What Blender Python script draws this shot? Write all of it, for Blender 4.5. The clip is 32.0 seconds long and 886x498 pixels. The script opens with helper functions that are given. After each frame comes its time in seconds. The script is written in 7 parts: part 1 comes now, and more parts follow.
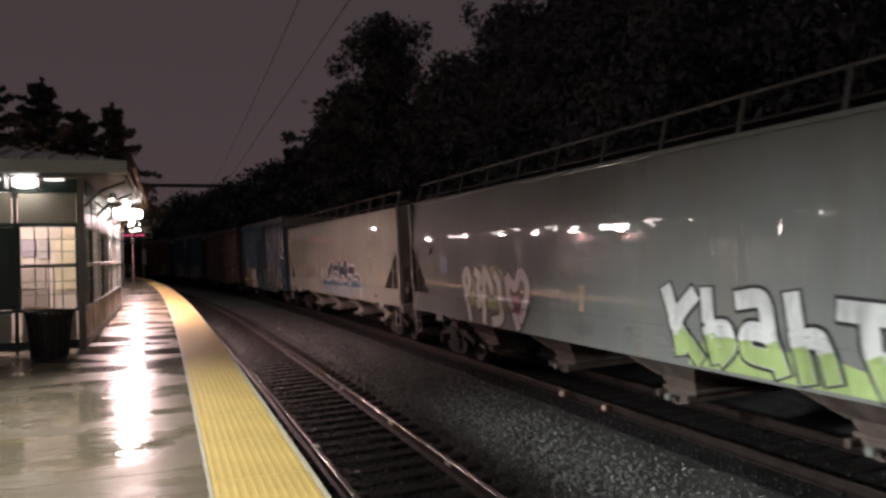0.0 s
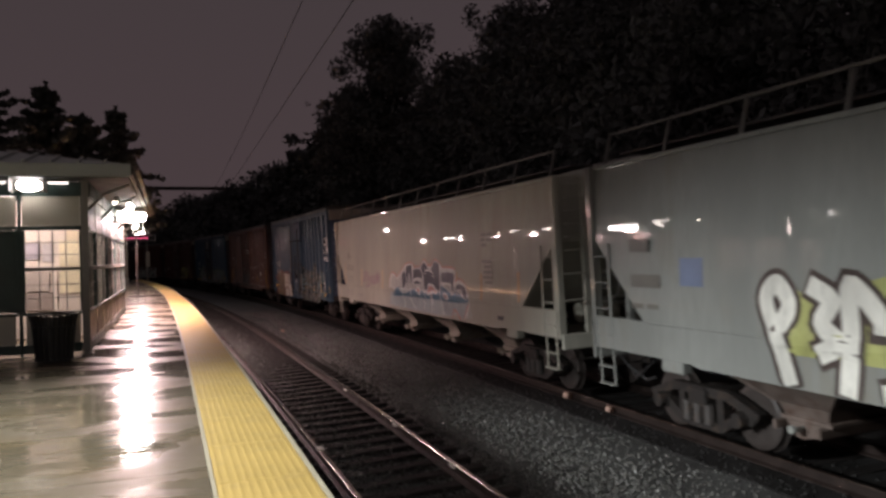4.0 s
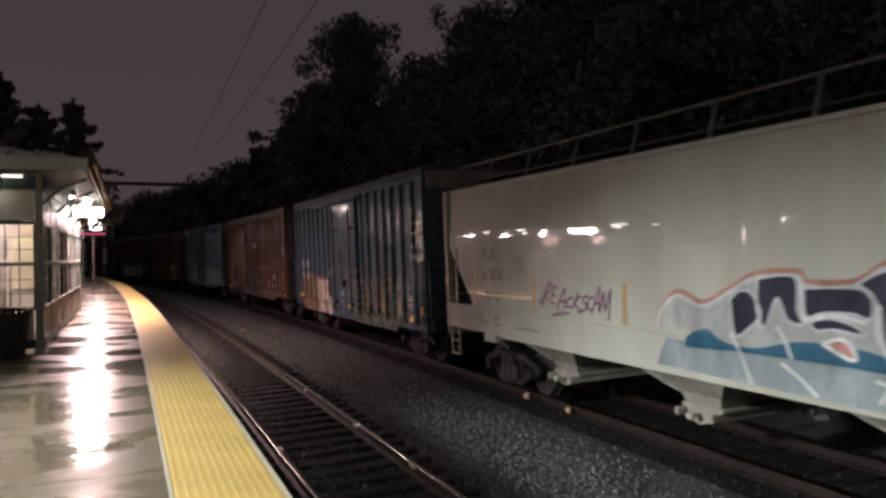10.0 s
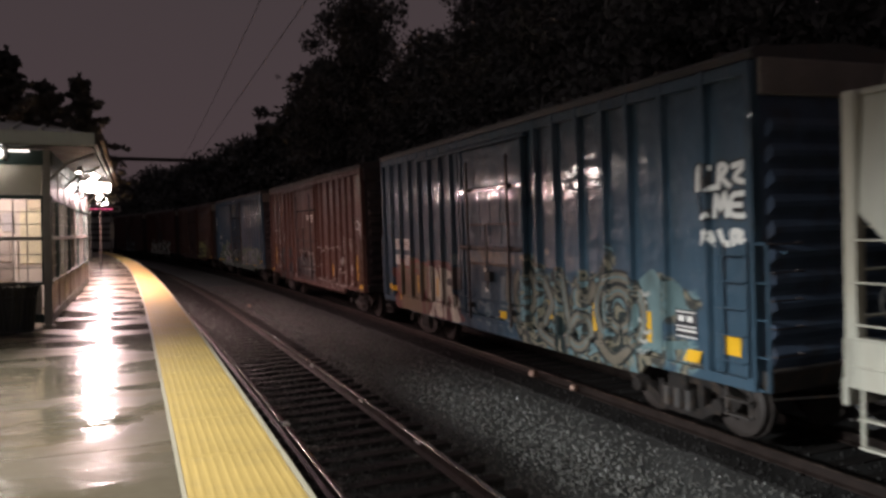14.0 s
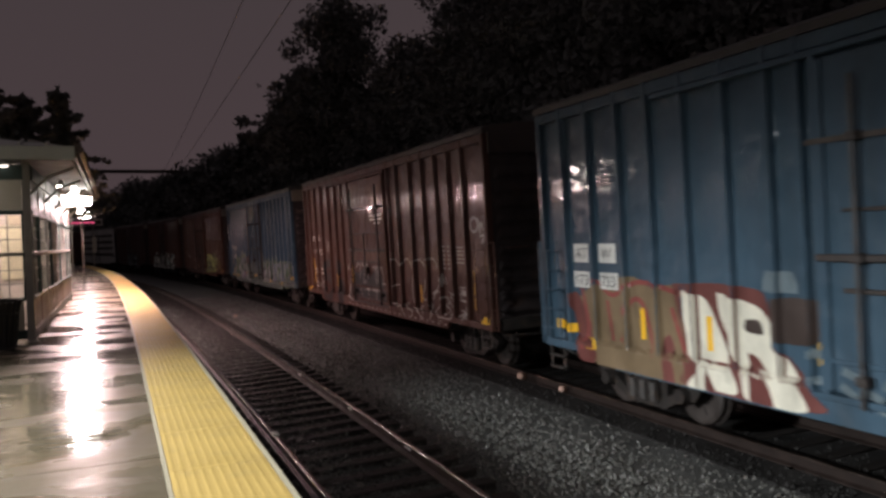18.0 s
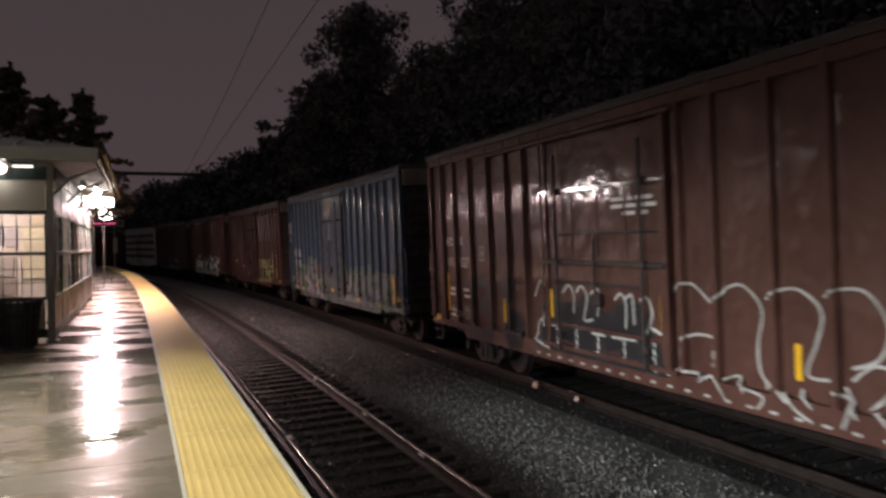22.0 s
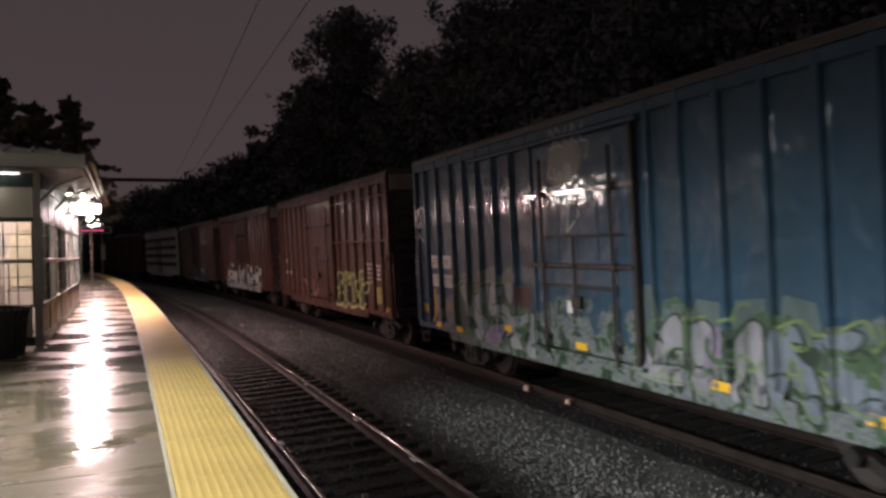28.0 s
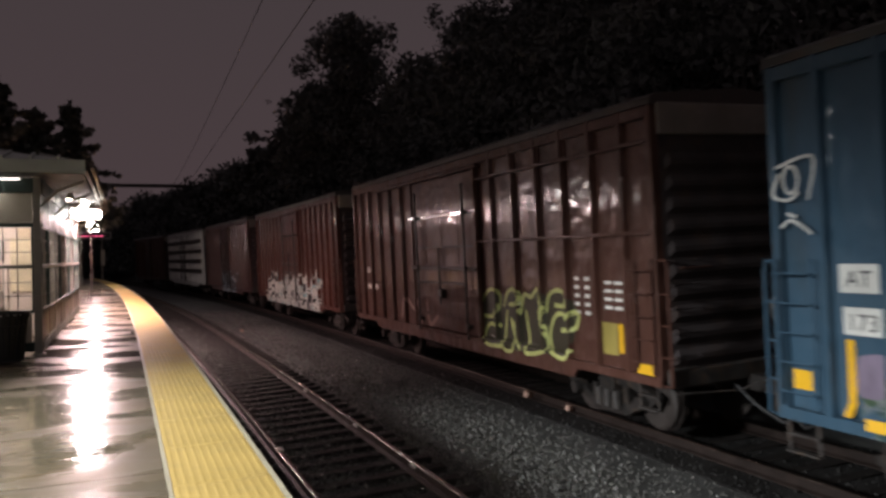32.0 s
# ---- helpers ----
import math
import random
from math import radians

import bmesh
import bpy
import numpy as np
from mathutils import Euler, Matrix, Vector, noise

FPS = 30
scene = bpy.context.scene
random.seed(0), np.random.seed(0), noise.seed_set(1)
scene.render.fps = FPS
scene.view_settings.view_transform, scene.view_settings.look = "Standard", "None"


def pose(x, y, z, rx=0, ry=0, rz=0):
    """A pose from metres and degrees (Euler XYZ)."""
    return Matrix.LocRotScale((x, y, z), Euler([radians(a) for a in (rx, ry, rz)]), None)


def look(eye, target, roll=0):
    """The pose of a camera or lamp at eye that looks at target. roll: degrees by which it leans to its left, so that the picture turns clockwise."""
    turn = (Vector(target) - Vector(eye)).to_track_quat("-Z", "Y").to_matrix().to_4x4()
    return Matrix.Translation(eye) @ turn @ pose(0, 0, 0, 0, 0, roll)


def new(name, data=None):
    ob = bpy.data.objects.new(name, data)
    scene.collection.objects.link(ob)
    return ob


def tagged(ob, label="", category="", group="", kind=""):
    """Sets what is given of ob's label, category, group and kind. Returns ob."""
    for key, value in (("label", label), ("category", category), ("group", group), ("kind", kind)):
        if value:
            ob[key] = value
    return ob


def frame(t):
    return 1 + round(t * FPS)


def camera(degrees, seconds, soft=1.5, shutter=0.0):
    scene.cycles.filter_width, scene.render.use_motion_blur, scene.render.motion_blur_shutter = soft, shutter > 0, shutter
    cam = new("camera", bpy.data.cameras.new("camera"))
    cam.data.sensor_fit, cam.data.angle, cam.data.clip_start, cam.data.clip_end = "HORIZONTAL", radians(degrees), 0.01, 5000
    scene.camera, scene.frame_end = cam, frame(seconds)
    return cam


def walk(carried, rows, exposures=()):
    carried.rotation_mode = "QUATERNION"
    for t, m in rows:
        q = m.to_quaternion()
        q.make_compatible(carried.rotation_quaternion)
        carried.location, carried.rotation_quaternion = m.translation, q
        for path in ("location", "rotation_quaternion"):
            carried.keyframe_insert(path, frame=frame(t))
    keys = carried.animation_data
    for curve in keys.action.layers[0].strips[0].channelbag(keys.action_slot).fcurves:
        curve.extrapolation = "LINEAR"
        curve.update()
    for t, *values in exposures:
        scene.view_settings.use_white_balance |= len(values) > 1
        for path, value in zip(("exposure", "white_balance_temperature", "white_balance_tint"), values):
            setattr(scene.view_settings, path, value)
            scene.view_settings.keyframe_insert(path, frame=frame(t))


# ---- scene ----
cam = camera(60.6, 32.0, soft=2.9, shutter=0.9)

EYE = (0.0, 0.0, 1.672)
# seconds, heading to the right of the track, tilt, lean
TURNS = [
    (0, 20.096, 0.240, -1.246), (0.5, 20.110, 0.252, -1.179), (1, 20.095, 0.254, -1.170), (1.5, 19.934, 0.292, -1.141),
    (2, 19.823, 0.301, -1.130), (2.5, 19.824, 0.336, -1.113), (3, 19.848, 0.366, -1.325), (3.5, 19.856, 0.372, -1.463),
    (5.5, 19.999, 0.410, -1.267), (6, 20.446, 0.414, -1.280), (6.5, 20.511, 0.450, -1.249), (7, 20.608, 0.481, -1.348),
    (7.5, 20.647, 0.493, -1.295), (8, 20.698, 0.714, -1.428), (8.5, 20.718, 0.691, -1.280), (9, 21.490, 0.737, -0.900),
    (9.5, 22.491, 0.915, -0.725), (10, 22.618, 0.357, -0.686), (10.5, 22.838, -1.006, -0.574), (11, 22.975, -1.007, -0.591),
    (11.5, 22.970, -0.923, -0.599), (12, 22.991, -0.883, -0.326), (12.5, 22.969, -0.852, -0.299), (13, 22.397, -0.823, 0.171),
    (13.5, 22.273, -0.801, 0.125), (14, 22.148, -1.337, -0.306), (14.5, 22.150, -1.498, -0.376), (16.5, 23.235, -1.233, -1.338),
    (17, 23.274, -1.121, -1.676), (17.5, 23.261, -1.100, -1.778), (18, 23.246, -1.002, -1.791), (18.5, 23.163, -0.956, -1.731),
    (19, 22.762, -0.889, -1.560), (19.5, 22.636, -0.937, -0.699), (20, 22.233, -0.898, -0.653), (20.5, 21.914, -0.813, -0.576),
    (21, 21.903, -0.529, -0.588), (21.5, 21.925, -0.498, -0.648), (22, 21.949, -0.440, -0.747), (22.5, 21.995, -0.403, -0.818),
    (23, 22.015, -0.370, -0.916), (23.5, 22.041, -0.375, -1.359), (24, 22.062, -0.348, -0.854), (24.5, 22.024, -0.314, -0.760),
    (25, 22.016, -0.285, -0.556), (25.5, 22.571, -0.267, -0.539), (27.5, 22.722, -0.168, -1.179), (28, 22.721, -0.144, -1.218),
    (28.5, 22.705, -0.085, -0.991), (29, 22.738, -0.072, -0.827), (29.5, 22.828, -0.092, -0.799), (30, 22.863, -0.056, -0.847),
    (30.5, 22.935, 0.135, -0.876), (31, 22.979, 0.223, -0.935), (31.5, 22.938, 0.269, -1.000), (32, 22.742, 0.299, -1.177),
]


def turned(a, b, c):
    a, b = radians(a), radians(b)
    way = Vector((math.sin(a) * math.cos(b), math.cos(a) * math.cos(b), math.sin(b)))
    return look(EYE, Vector(EYE) + way, c)


walk(cam, [(t, turned(a, b, c)) for t, a, b, c in TURNS])

# ---- the line of the track: arc length s ahead of the camera, a metres to its right ----
K0, K1 = 0.0001972, 0.00004197
RAIL = -1.22            # top of rail below the platform
SIDE = 6.952              # near side of the train at rail height
CANT = 0.0343
STEP = 0.5
LINE = {}


def lay_line():
    x = y = th = 0.0
    LINE[0] = (0.0, 0.0, 0.0)
    for i in range(1, 700):
        s = (i - 0.5) * STEP
        k = K0 + K1 * min(s, 80.0)
        th += k * STEP
        x, y = x - math.sin(th - k * STEP / 2) * STEP, y + math.cos(th - k * STEP / 2) * STEP
        LINE[i] = (x, y, th)
    x = y = th = 0.0
    for i in range(1, 300):
        th -= K0 * STEP
        x, y = x + math.sin(th) * STEP, y - math.cos(th) * STEP
        LINE[-i] = (x, y, th)


lay_line()


def along(s, a):
    """Place and heading at arc length s, a metres to the right of the line."""
    i = math.floor(s / STEP)
    u = s / STEP - i
    p, q = LINE[i], LINE[i + 1]
    x, y, th = (p[j] + (q[j] - p[j]) * u for j in range(3))
    return x + a * math.cos(th), y + a * math.sin(th), th


# how far the train has come, by the second
RUN = [
    (0, 0.414), (0.5, 1.630), (1, 2.846), (1.5, 4.064), (2, 5.279), (2.5, 6.493),
    (3, 7.707), (3.5, 8.920), (5.5, 13.775), (6, 14.996), (6.5, 16.258), (7, 17.549),
    (7.5, 18.820), (8, 20.061), (8.5, 21.324), (9, 22.597), (9.5, 23.890), (10, 25.197),
    (10.5, 26.503), (11, 27.782), (11.5, 29.066), (12, 30.361), (12.5, 31.684), (13, 33.015),
    (13.5, 34.341), (14, 35.643), (14.5, 36.904), (16.5, 41.481), (17, 42.698), (17.5, 43.983),
    (18, 45.317), (18.5, 46.676), (19, 48.039), (19.5, 49.393), (20, 50.742), (20.5, 52.095),
    (21, 53.464), (21.5, 54.848), (22, 56.246), (22.5, 57.641), (23, 59.032), (23.5, 60.418),
    (24, 61.803), (24.5, 63.179), (25, 64.565), (25.5, 65.959), (27.5, 71.550), (28, 72.943),
    (28.5, 74.332), (29, 75.729), (29.5, 77.140), (30, 78.564), (30.5, 79.989), (31, 81.416),
    (31.5, 82.860), (32, 84.291),
]

# ---- light ----
world = bpy.data.worlds.new("night_sky")
world.use_nodes = True
scene.world = world
wn, wl = world.node_tree.nodes, world.node_tree.links
bg = wn["Background"]
co = wn.new("ShaderNodeTexCoord")
sep = wn.new("ShaderNodeSeparateXYZ")
ramp = wn.new("ShaderNodeValToRGB")
wl.new(co.outputs["Generated"], sep.inputs[0])
wl.new(sep.outputs["Z"], ramp.inputs[0])
wl.new(ramp.outputs[0], bg.inputs[0])
ramp.color_ramp.elements[0].position, ramp.color_ramp.elements[0].color = 0.0, (0.068, 0.047, 0.051, 1)
ramp.color_ramp.elements[1].position, ramp.color_ramp.elements[1].color = 0.6, (0.047, 0.039, 0.042, 1)
top = ramp.color_ramp.elements.new(1.0)
top.color = (0.088, 0.076, 0.08, 1)
bg.inputs[1].default_value = 1.0


def lamp(name, x, y, z, watts, colour, size=0.1, kind="POINT", target=None, cone=80):
    data = bpy.data.lights.new(name, kind)
    data.energy, data.color, data.shadow_soft_size = watts, colour, size
    ob = new(name, data)
    ob.matrix_world = look((x, y, z), target) if target else pose(x, y, z)
    if kind == "SPOT":
        data.spot_size, data.spot_blend = radians(cone), 0.12
    return ob


WARM, COOL = (1.0, 0.67, 0.67), (1.0, 0.88, 0.84)
# lamps under the canopy of the shelter; those behind the camera are unseen additions
CANOPY_LAMPS = [(-1.1, 18.7, 2.98), (-1.15, 22.3, 2.92), (-1.1, 25.4, 3.0), (-1.1, 28.5, 3.02), (-1.2, 32.2, 3.08), (-1.35, 37.0, 3.1), (-1.6, 43.5, 3.15)]
POWER = [330, 430, 370, 270, 180, 230]


def down_lamp(name, x, y, z, watts, colour, lean=0.5, size=0.3):
    """A disc lamp under a roof that shines down and out over the track."""
    data = bpy.data.lights.new(name, "AREA")
    data.shape, data.size, data.energy, data.color = "DISK", size, watts, colour
    ob = new(name, data)
    ob.matrix_world = look((x, y, z), (x + lean, y, z - 1))
    return ob


for (x, y, z), watts in zip(CANOPY_LAMPS[1:], POWER):
    down_lamp("canopy_lamp", x + 0.05, y, z - 0.14, watts, WARM, 0.13)
# lamps added out of view behind the camera for the near platform
for y in (-1.0, -7.0):
    down_lamp("unseen_rear_lamp", -1.6, y, 3.3, 150, (1.0, 0.95, 0.90), 0.05)
# an unseen shielded lamp that throws a round pool over the platform
pool = lamp("pool_lamp", -4.5, 5.0, 3.4, 430, (1.0, 0.95, 0.91), 0.06, "SPOT", (-4.45, 5.04, 0.0), 127)
pool.data.spot_blend = 0.04
# flood aimed across the tracks, added out of view to light the train
flood = lamp("unseen_flood", -12.0, 6.5, 4.7, 22500, (0.945, 0.98, 1.0), 0.7, "SPOT", (5.0, 7.0, -7.5), 64)
flood.data.spot_blend = 0.75
lamp("shelter_room_lamp", -3.2, 17.3, 2.75, 250, (1.0, 0.82, 0.75), 0.3)
down_lamp("platform_end_lamp", -1.85, 52.0, 4.18, 160, COOL, 0.3)

# ---- materials ----
MATS = {}


def mat(name, col, rough=0.6, var=0.25, scale=2.0, bump=0.1, grain=30.0, metal=0.0, coat=0.0, dirt=None, streak=(1, 1, 1), glow=0.0, spec=0.5):
    """A procedural surface: colour in two scales of noise, dirt patches, roughness and relief."""
    if name in MATS:
        return MATS[name]
    m = MATS[name] = bpy.data.materials.new(name)
    m.use_nodes = True
    n, l = m.node_tree.nodes, m.node_tree.links
    p = n["Principled BSDF"]
    tc = n.new("ShaderNodeTexCoord")
    mp = n.new("ShaderNodeMapping")
    mp.inputs["Scale"].default_value = streak
    l.new(tc.outputs["Object"], mp.inputs[0])

    def noise_at(sc, detail=4.0):
        t = n.new("ShaderNodeTexNoise")
        t.inputs["Scale"].default_value, t.inputs["Detail"].default_value = sc, detail
        l.new(mp.outputs[0], t.inputs["Vector"])
        return t

    def mix(fac, a, b):
        x = n.new("ShaderNodeMix")
        x.data_type = "RGBA"
        l.new(fac, x.inputs[0])
        for s, v in ((x.inputs[6], a), (x.inputs[7], b)):
            if isinstance(v, tuple):
                s.default_value = (*v, 1)
            else:
                l.new(v, s)
        return x.outputs[2]

    def curve(sock, lo, hi):
        r = n.new("ShaderNodeMapRange")
        r.inputs["From Min"].default_value, r.inputs["From Max"].default_value = lo, hi
        l.new(sock, r.inputs[0])
        return r.outputs[0]

    big, fine = noise_at(scale), noise_at(grain)
    dark, light = tuple(c * (1 - var) for c in col), tuple(min(1, c * (1 + var)) for c in col)
    c = mix(curve(big.outputs[0], 0.3, 0.7), dark, light)
    c = mix(curve(fine.outputs[0], 0.2, 1.1), c, dark)
    if dirt:
        patch = noise_at(scale * 1.7, 8.0)
        c = mix(curve(patch.outputs[0], 0.52, 0.72), c, dirt)
    l.new(c, p.inputs["Base Color"])
    rr = n.new("ShaderNodeMapRange")
    rr.inputs["From Min"].default_value, rr.inputs["From Max"].default_value = 0.3, 0.7
    rr.inputs["To Min"].default_value, rr.inputs["To Max"].default_value = rough * 0.8, min(1, rough * 1.25)
    l.new(big.outputs[0], rr.inputs[0])
    l.new(rr.outputs[0], p.inputs["Roughness"])
    p.inputs["Metallic"].default_value = metal
    p.inputs["Coat Weight"].default_value = coat
    p.inputs["Coat Roughness"].default_value = 0.05
    p.inputs["Specular IOR Level"].default_value = spec
    if bump:
        b = n.new("ShaderNodeBump")
        b.inputs["Strength"].default_value, b.inputs["Distance"].default_value = bump, 0.02
        l.new(fine.outputs[0], b.inputs["Height"])
        l.new(b.outputs[0], p.inputs["Normal"])
    if glow:
        p.inputs["Emission Color"].default_value = (*col, 1)
        p.inputs["Emission Strength"].default_value = glow
    return m


# ---- mesh helpers ----
class Geo:
    """Gathers vertices and faces of one mesh."""

    def __init__(self):
        self.v, self.f = [], []

    def add(self, verts, faces):
        k = len(self.v)
        self.v += [tuple(p) for p in verts]
        self.f += [tuple(k + i for i in q) for q in faces]
        return self

    def box(self, x0, x1, y0, y1, z0, z1, c=0.0, m=None):
        """A box, its edges cut off by c."""
        x0, x1, y0, y1, z0, z1 = min(x0, x1), max(x0, x1), min(y0, y1), max(y0, y1), min(z0, z1), max(z0, z1)
        c = min(c, (x1 - x0) / 3, (y1 - y0) / 3, (z1 - z0) / 3)
        if c <= 0:
            v = [(x, y, z) for x in (x0, x1) for y in (y0, y1) for z in (z0, z1)]
            f = [(0, 1, 3, 2), (4, 6, 7, 5), (0, 4, 5, 1), (2, 3, 7, 6), (0, 2, 6, 4), (1, 5, 7, 3)]
        else:
            lo, hi = (x0, y0, z0), (x1, y1, z1)
            v, ix = [], {}
            for sx in (0, 1):
                for sy in (0, 1):
                    for sz in (0, 1):
                        s = (sx, sy, sz)
                        for ax in range(3):
                            p = [(hi[j] - c if s[j] else lo[j] + c) for j in range(3)]
                            p[ax] = hi[ax] if s[ax] else lo[ax]
                            ix[s, ax] = len(v)
                            v.append(tuple(p))
            f = []
            for ax in range(3):
                u, w = [j for j in range(3) if j != ax]
                for sd in (0, 1):
                    q = []
                    for a, b in ((0, 0), (1, 0), (1, 1), (0, 1)):
                        s = [0, 0, 0]
                        s[ax], s[u], s[w] = sd, a, b
                        q.append(ix[tuple(s), ax])
                    f.append(tuple(q))
                for a in (0, 1):
                    for b in (0, 1):
                        s0, s1 = [0, 0, 0], [0, 0, 0]
                        s0[u], s0[w], s1[u], s1[w] = a, b, a, b
                        s1[ax] = 1
                        s0, s1 = tuple(s0), tuple(s1)
                        f.append((ix[s0, u], ix[s1, u], ix[s1, w], ix[s0, w]))
            for key in {k for k, _ in ix}:
                f.append((ix[key, 0], ix[key, 1], ix[key, 2]))
        if m is not None:
            v = [tuple(m @ Vector(p)) for p in v]
        return self.add(v, f)

    def tube(self, pts, r, n=6, caps=True):
        """A round bar along points."""
        pts = [Vector(p) for p in pts]
        rings = []
        for i, p in enumerate(pts):
            d = (pts[min(i + 1, len(pts) - 1)] - pts[max(i - 1, 0)]).normalized()
            a = d.orthogonal().normalized() if i == 0 else (a - d * a.dot(d)).normalized()
            b = d.cross(a)
            rad = r[i] if isinstance(r, (list, tuple)) else r
            rings.append([p + (a * math.cos(2 * math.pi * j / n) + b * math.sin(2 * math.pi * j / n)) * rad for j in range(n)])
        v = [q for ring in rings for q in ring]
        f = [(i * n + j, i * n + (j + 1) % n, (i + 1) * n + (j + 1) % n, (i + 1) * n + j) for i in range(len(pts) - 1) for j in range(n)]
        if caps:
            f += [tuple(range(n)), tuple(range((len(pts) - 1) * n, len(pts) * n))]
        return self.add(v, f)

    def disc(self, x0, x1, y, z, r, n=20):
        """A wheel-like drum with its axis along x."""
        return self.tube([(x0, y, z), (x1, y, z)], r, n)

    def prism(self, outline, x0, x1):
        """An outline of (y, z) drawn out from x0 to x1."""
        n = len(outline)
        v = [(x0, y, z) for y, z in outline] + [(x1, y, z) for y, z in outline]
        f = [tuple(range(n)), tuple(range(2 * n - 1, n - 1, -1))] + [(i, (i + 1) % n, n + (i + 1) % n, n + i) for i in range(n)]
        return self.add(v, f)

    def mesh(self, name, material, smooth=False):
        me = bpy.data.meshes.new(name)
        me.from_pydata(self.v, [], self.f)
        bm = bmesh.new()
        bm.from_mesh(me)
        bmesh.ops.recalc_face_normals(bm, faces=bm.faces)
        bm.to_mesh(me)
        bm.free()
        me.materials.append(material)
        if smooth:
            for poly in me.polygons:
                poly.use_smooth = True
        return me


def part(name, geo, material, parent, label="", smooth=False):
    me = geo if isinstance(geo, bpy.types.Mesh) else geo.mesh(name, material, smooth)
    ob = new(name, me)
    ob.parent = parent
    if label:
        ob["label"] = label
    return ob


def thing(name, label, category, group="", m=None, kind=""):
    ob = new(name)
    if m is not None:
        ob.matrix_world = m
    return tagged(ob, label, category, group, kind)


def solid(name, geo, material, label, category, group="", kind="", smooth=False):
    return tagged(new(name, geo.mesh(name, material, smooth)), label, category, group, kind)


def sweep(profile, s0, s1, step=1.0, flip=False):
    """A profile of (offset to the right, height) drawn along the line of the track."""
    g = Geo()
    n = max(2, int(round((s1 - s0) / step)) + 1)
    for i in range(n):
        s = s0 + (s1 - s0) * i / (n - 1)
        for a, z in profile:
            x, y, _ = along(s, a)
            g.v.append((x, y, z))
    k = len(profile)
    for i in range(n - 1):
        for j in range(k):
            g.f.append((i * k + j, i * k + (j + 1) % k, (i + 1) * k + (j + 1) % k, (i + 1) * k + j))
    g.f += [tuple(range(k)), tuple(range((n - 1) * k, n * k))]
    return g


# ---- ground, tracks ----
M_BALLAST = mat("wet_ballast", (0.066, 0.067, 0.064), 0.4, 0.5, 1.2, 1.0, 22)
M_STONE = mat("wet_stone", (0.112, 0.110, 0.100), 0.24, 0.75, 9, 0.4, 60)
M_TIE = mat("creosoted_wood", (0.024, 0.021, 0.019), 0.7, 0.4, 3, 0.6, 40, streak=(1, 6, 1), spec=0.14)
M_RAIL = mat("rusty_rail", (0.034, 0.023, 0.019), 0.55, 0.4, 5, 0.3, 60, spec=0.25)
M_HEAD = mat("worn_rail_head", (0.78, 0.70, 0.63), 0.15, 0.3, 2, 0.12, 40, metal=1.0)
# train's track: the shade under the cars is put into these four colours
M_SHADE_TIE = mat("shaded_tie_wood", (0.014, 0.012, 0.011), 0.75, 0.4, 3, 0.6, 40, spec=0.1)
M_SHADE_RAIL = mat("shaded_rusty_rail", (0.018, 0.012, 0.010), 0.7, 0.4, 5, 0.3, 60, spec=0.15)
M_SHADE_BED = mat("shaded_ballast", (0.02, 0.019, 0.018), 0.7, 0.5, 2.0, 1.0, 24, spec=0.15)
M_SHADE_HEAD = mat("shaded_rail_head", (0.10, 0.08, 0.068), 0.35, 0.3, 2, 0.12, 40, metal=1.0)
M_CONC = mat("platform_concrete", (0.2, 0.185, 0.14), 0.26, 0.22, 0.5, 0.12, 9)
M_KERB = mat("pale_concrete", (0.52, 0.47, 0.34), 0.4, 0.15, 2, 0.2, 40)
M_YELLOW = mat("yellow_tactile", (0.60, 0.42, 0.13), 0.5, 0.1, 1.5, 0.1, 30, dirt=(0.48, 0.34, 0.12))



def wet_floor():
    """Concrete under a film of rain: uneven sheen, shallow puddles and drier bands across the way."""
    m = mat("wet_concrete", (0.166, 0.137, 0.092), 0.3, 0.22, 0.6, 0.0, 12, dirt=(0.157, 0.122, 0.07))
    n, l = m.node_tree.nodes, m.node_tree.links
    p = n["Principled BSDF"]
    tc = n.new("ShaderNodeTexCoord")
    mp = n.new("ShaderNodeMapping")
    mp.inputs["Scale"].default_value = (0.6, 1.25, 1)
    l.new(tc.outputs["Object"], mp.inputs[0])
    a = n.new("ShaderNodeTexNoise")
    a.inputs["Scale"].default_value, a.inputs["Detail"].default_value, a.inputs["Distortion"].default_value = 0.9, 5, 0.6
    l.new(mp.outputs[0], a.inputs["Vector"])
    r = n.new("ShaderNodeMapRange")
    r.inputs["From Min"].default_value, r.inputs["From Max"].default_value = 0.40, 0.62
    r.inputs["To Min"].default_value, r.inputs["To Max"].default_value = 0.07, 0.42
    l.new(a.outputs[0], r.inputs[0])
    l.new(r.outputs[0], p.inputs["Roughness"])
    b = n.new("ShaderNodeTexNoise")
    b.inputs["Scale"].default_value, b.inputs["Detail"].default_value = 3.4, 3
    l.new(mp.outputs[0], b.inputs["Vector"])
    bump = n.new("ShaderNodeBump")
    bump.inputs["Strength"].default_value, bump.inputs["Distance"].default_value = 0.36, 0.03
    p.inputs["Specular IOR Level"].default_value = 0.27
    l.new(b.outputs[0], bump.inputs["Height"])
    l.new(bump.outputs[0], p.inputs["Normal"])
    return m


M_FLOOR = wet_floor()
NEAR = 2.096 + 0.7525     # middle of the near track
FAR = SIDE + 1.6          # middle of the train's track

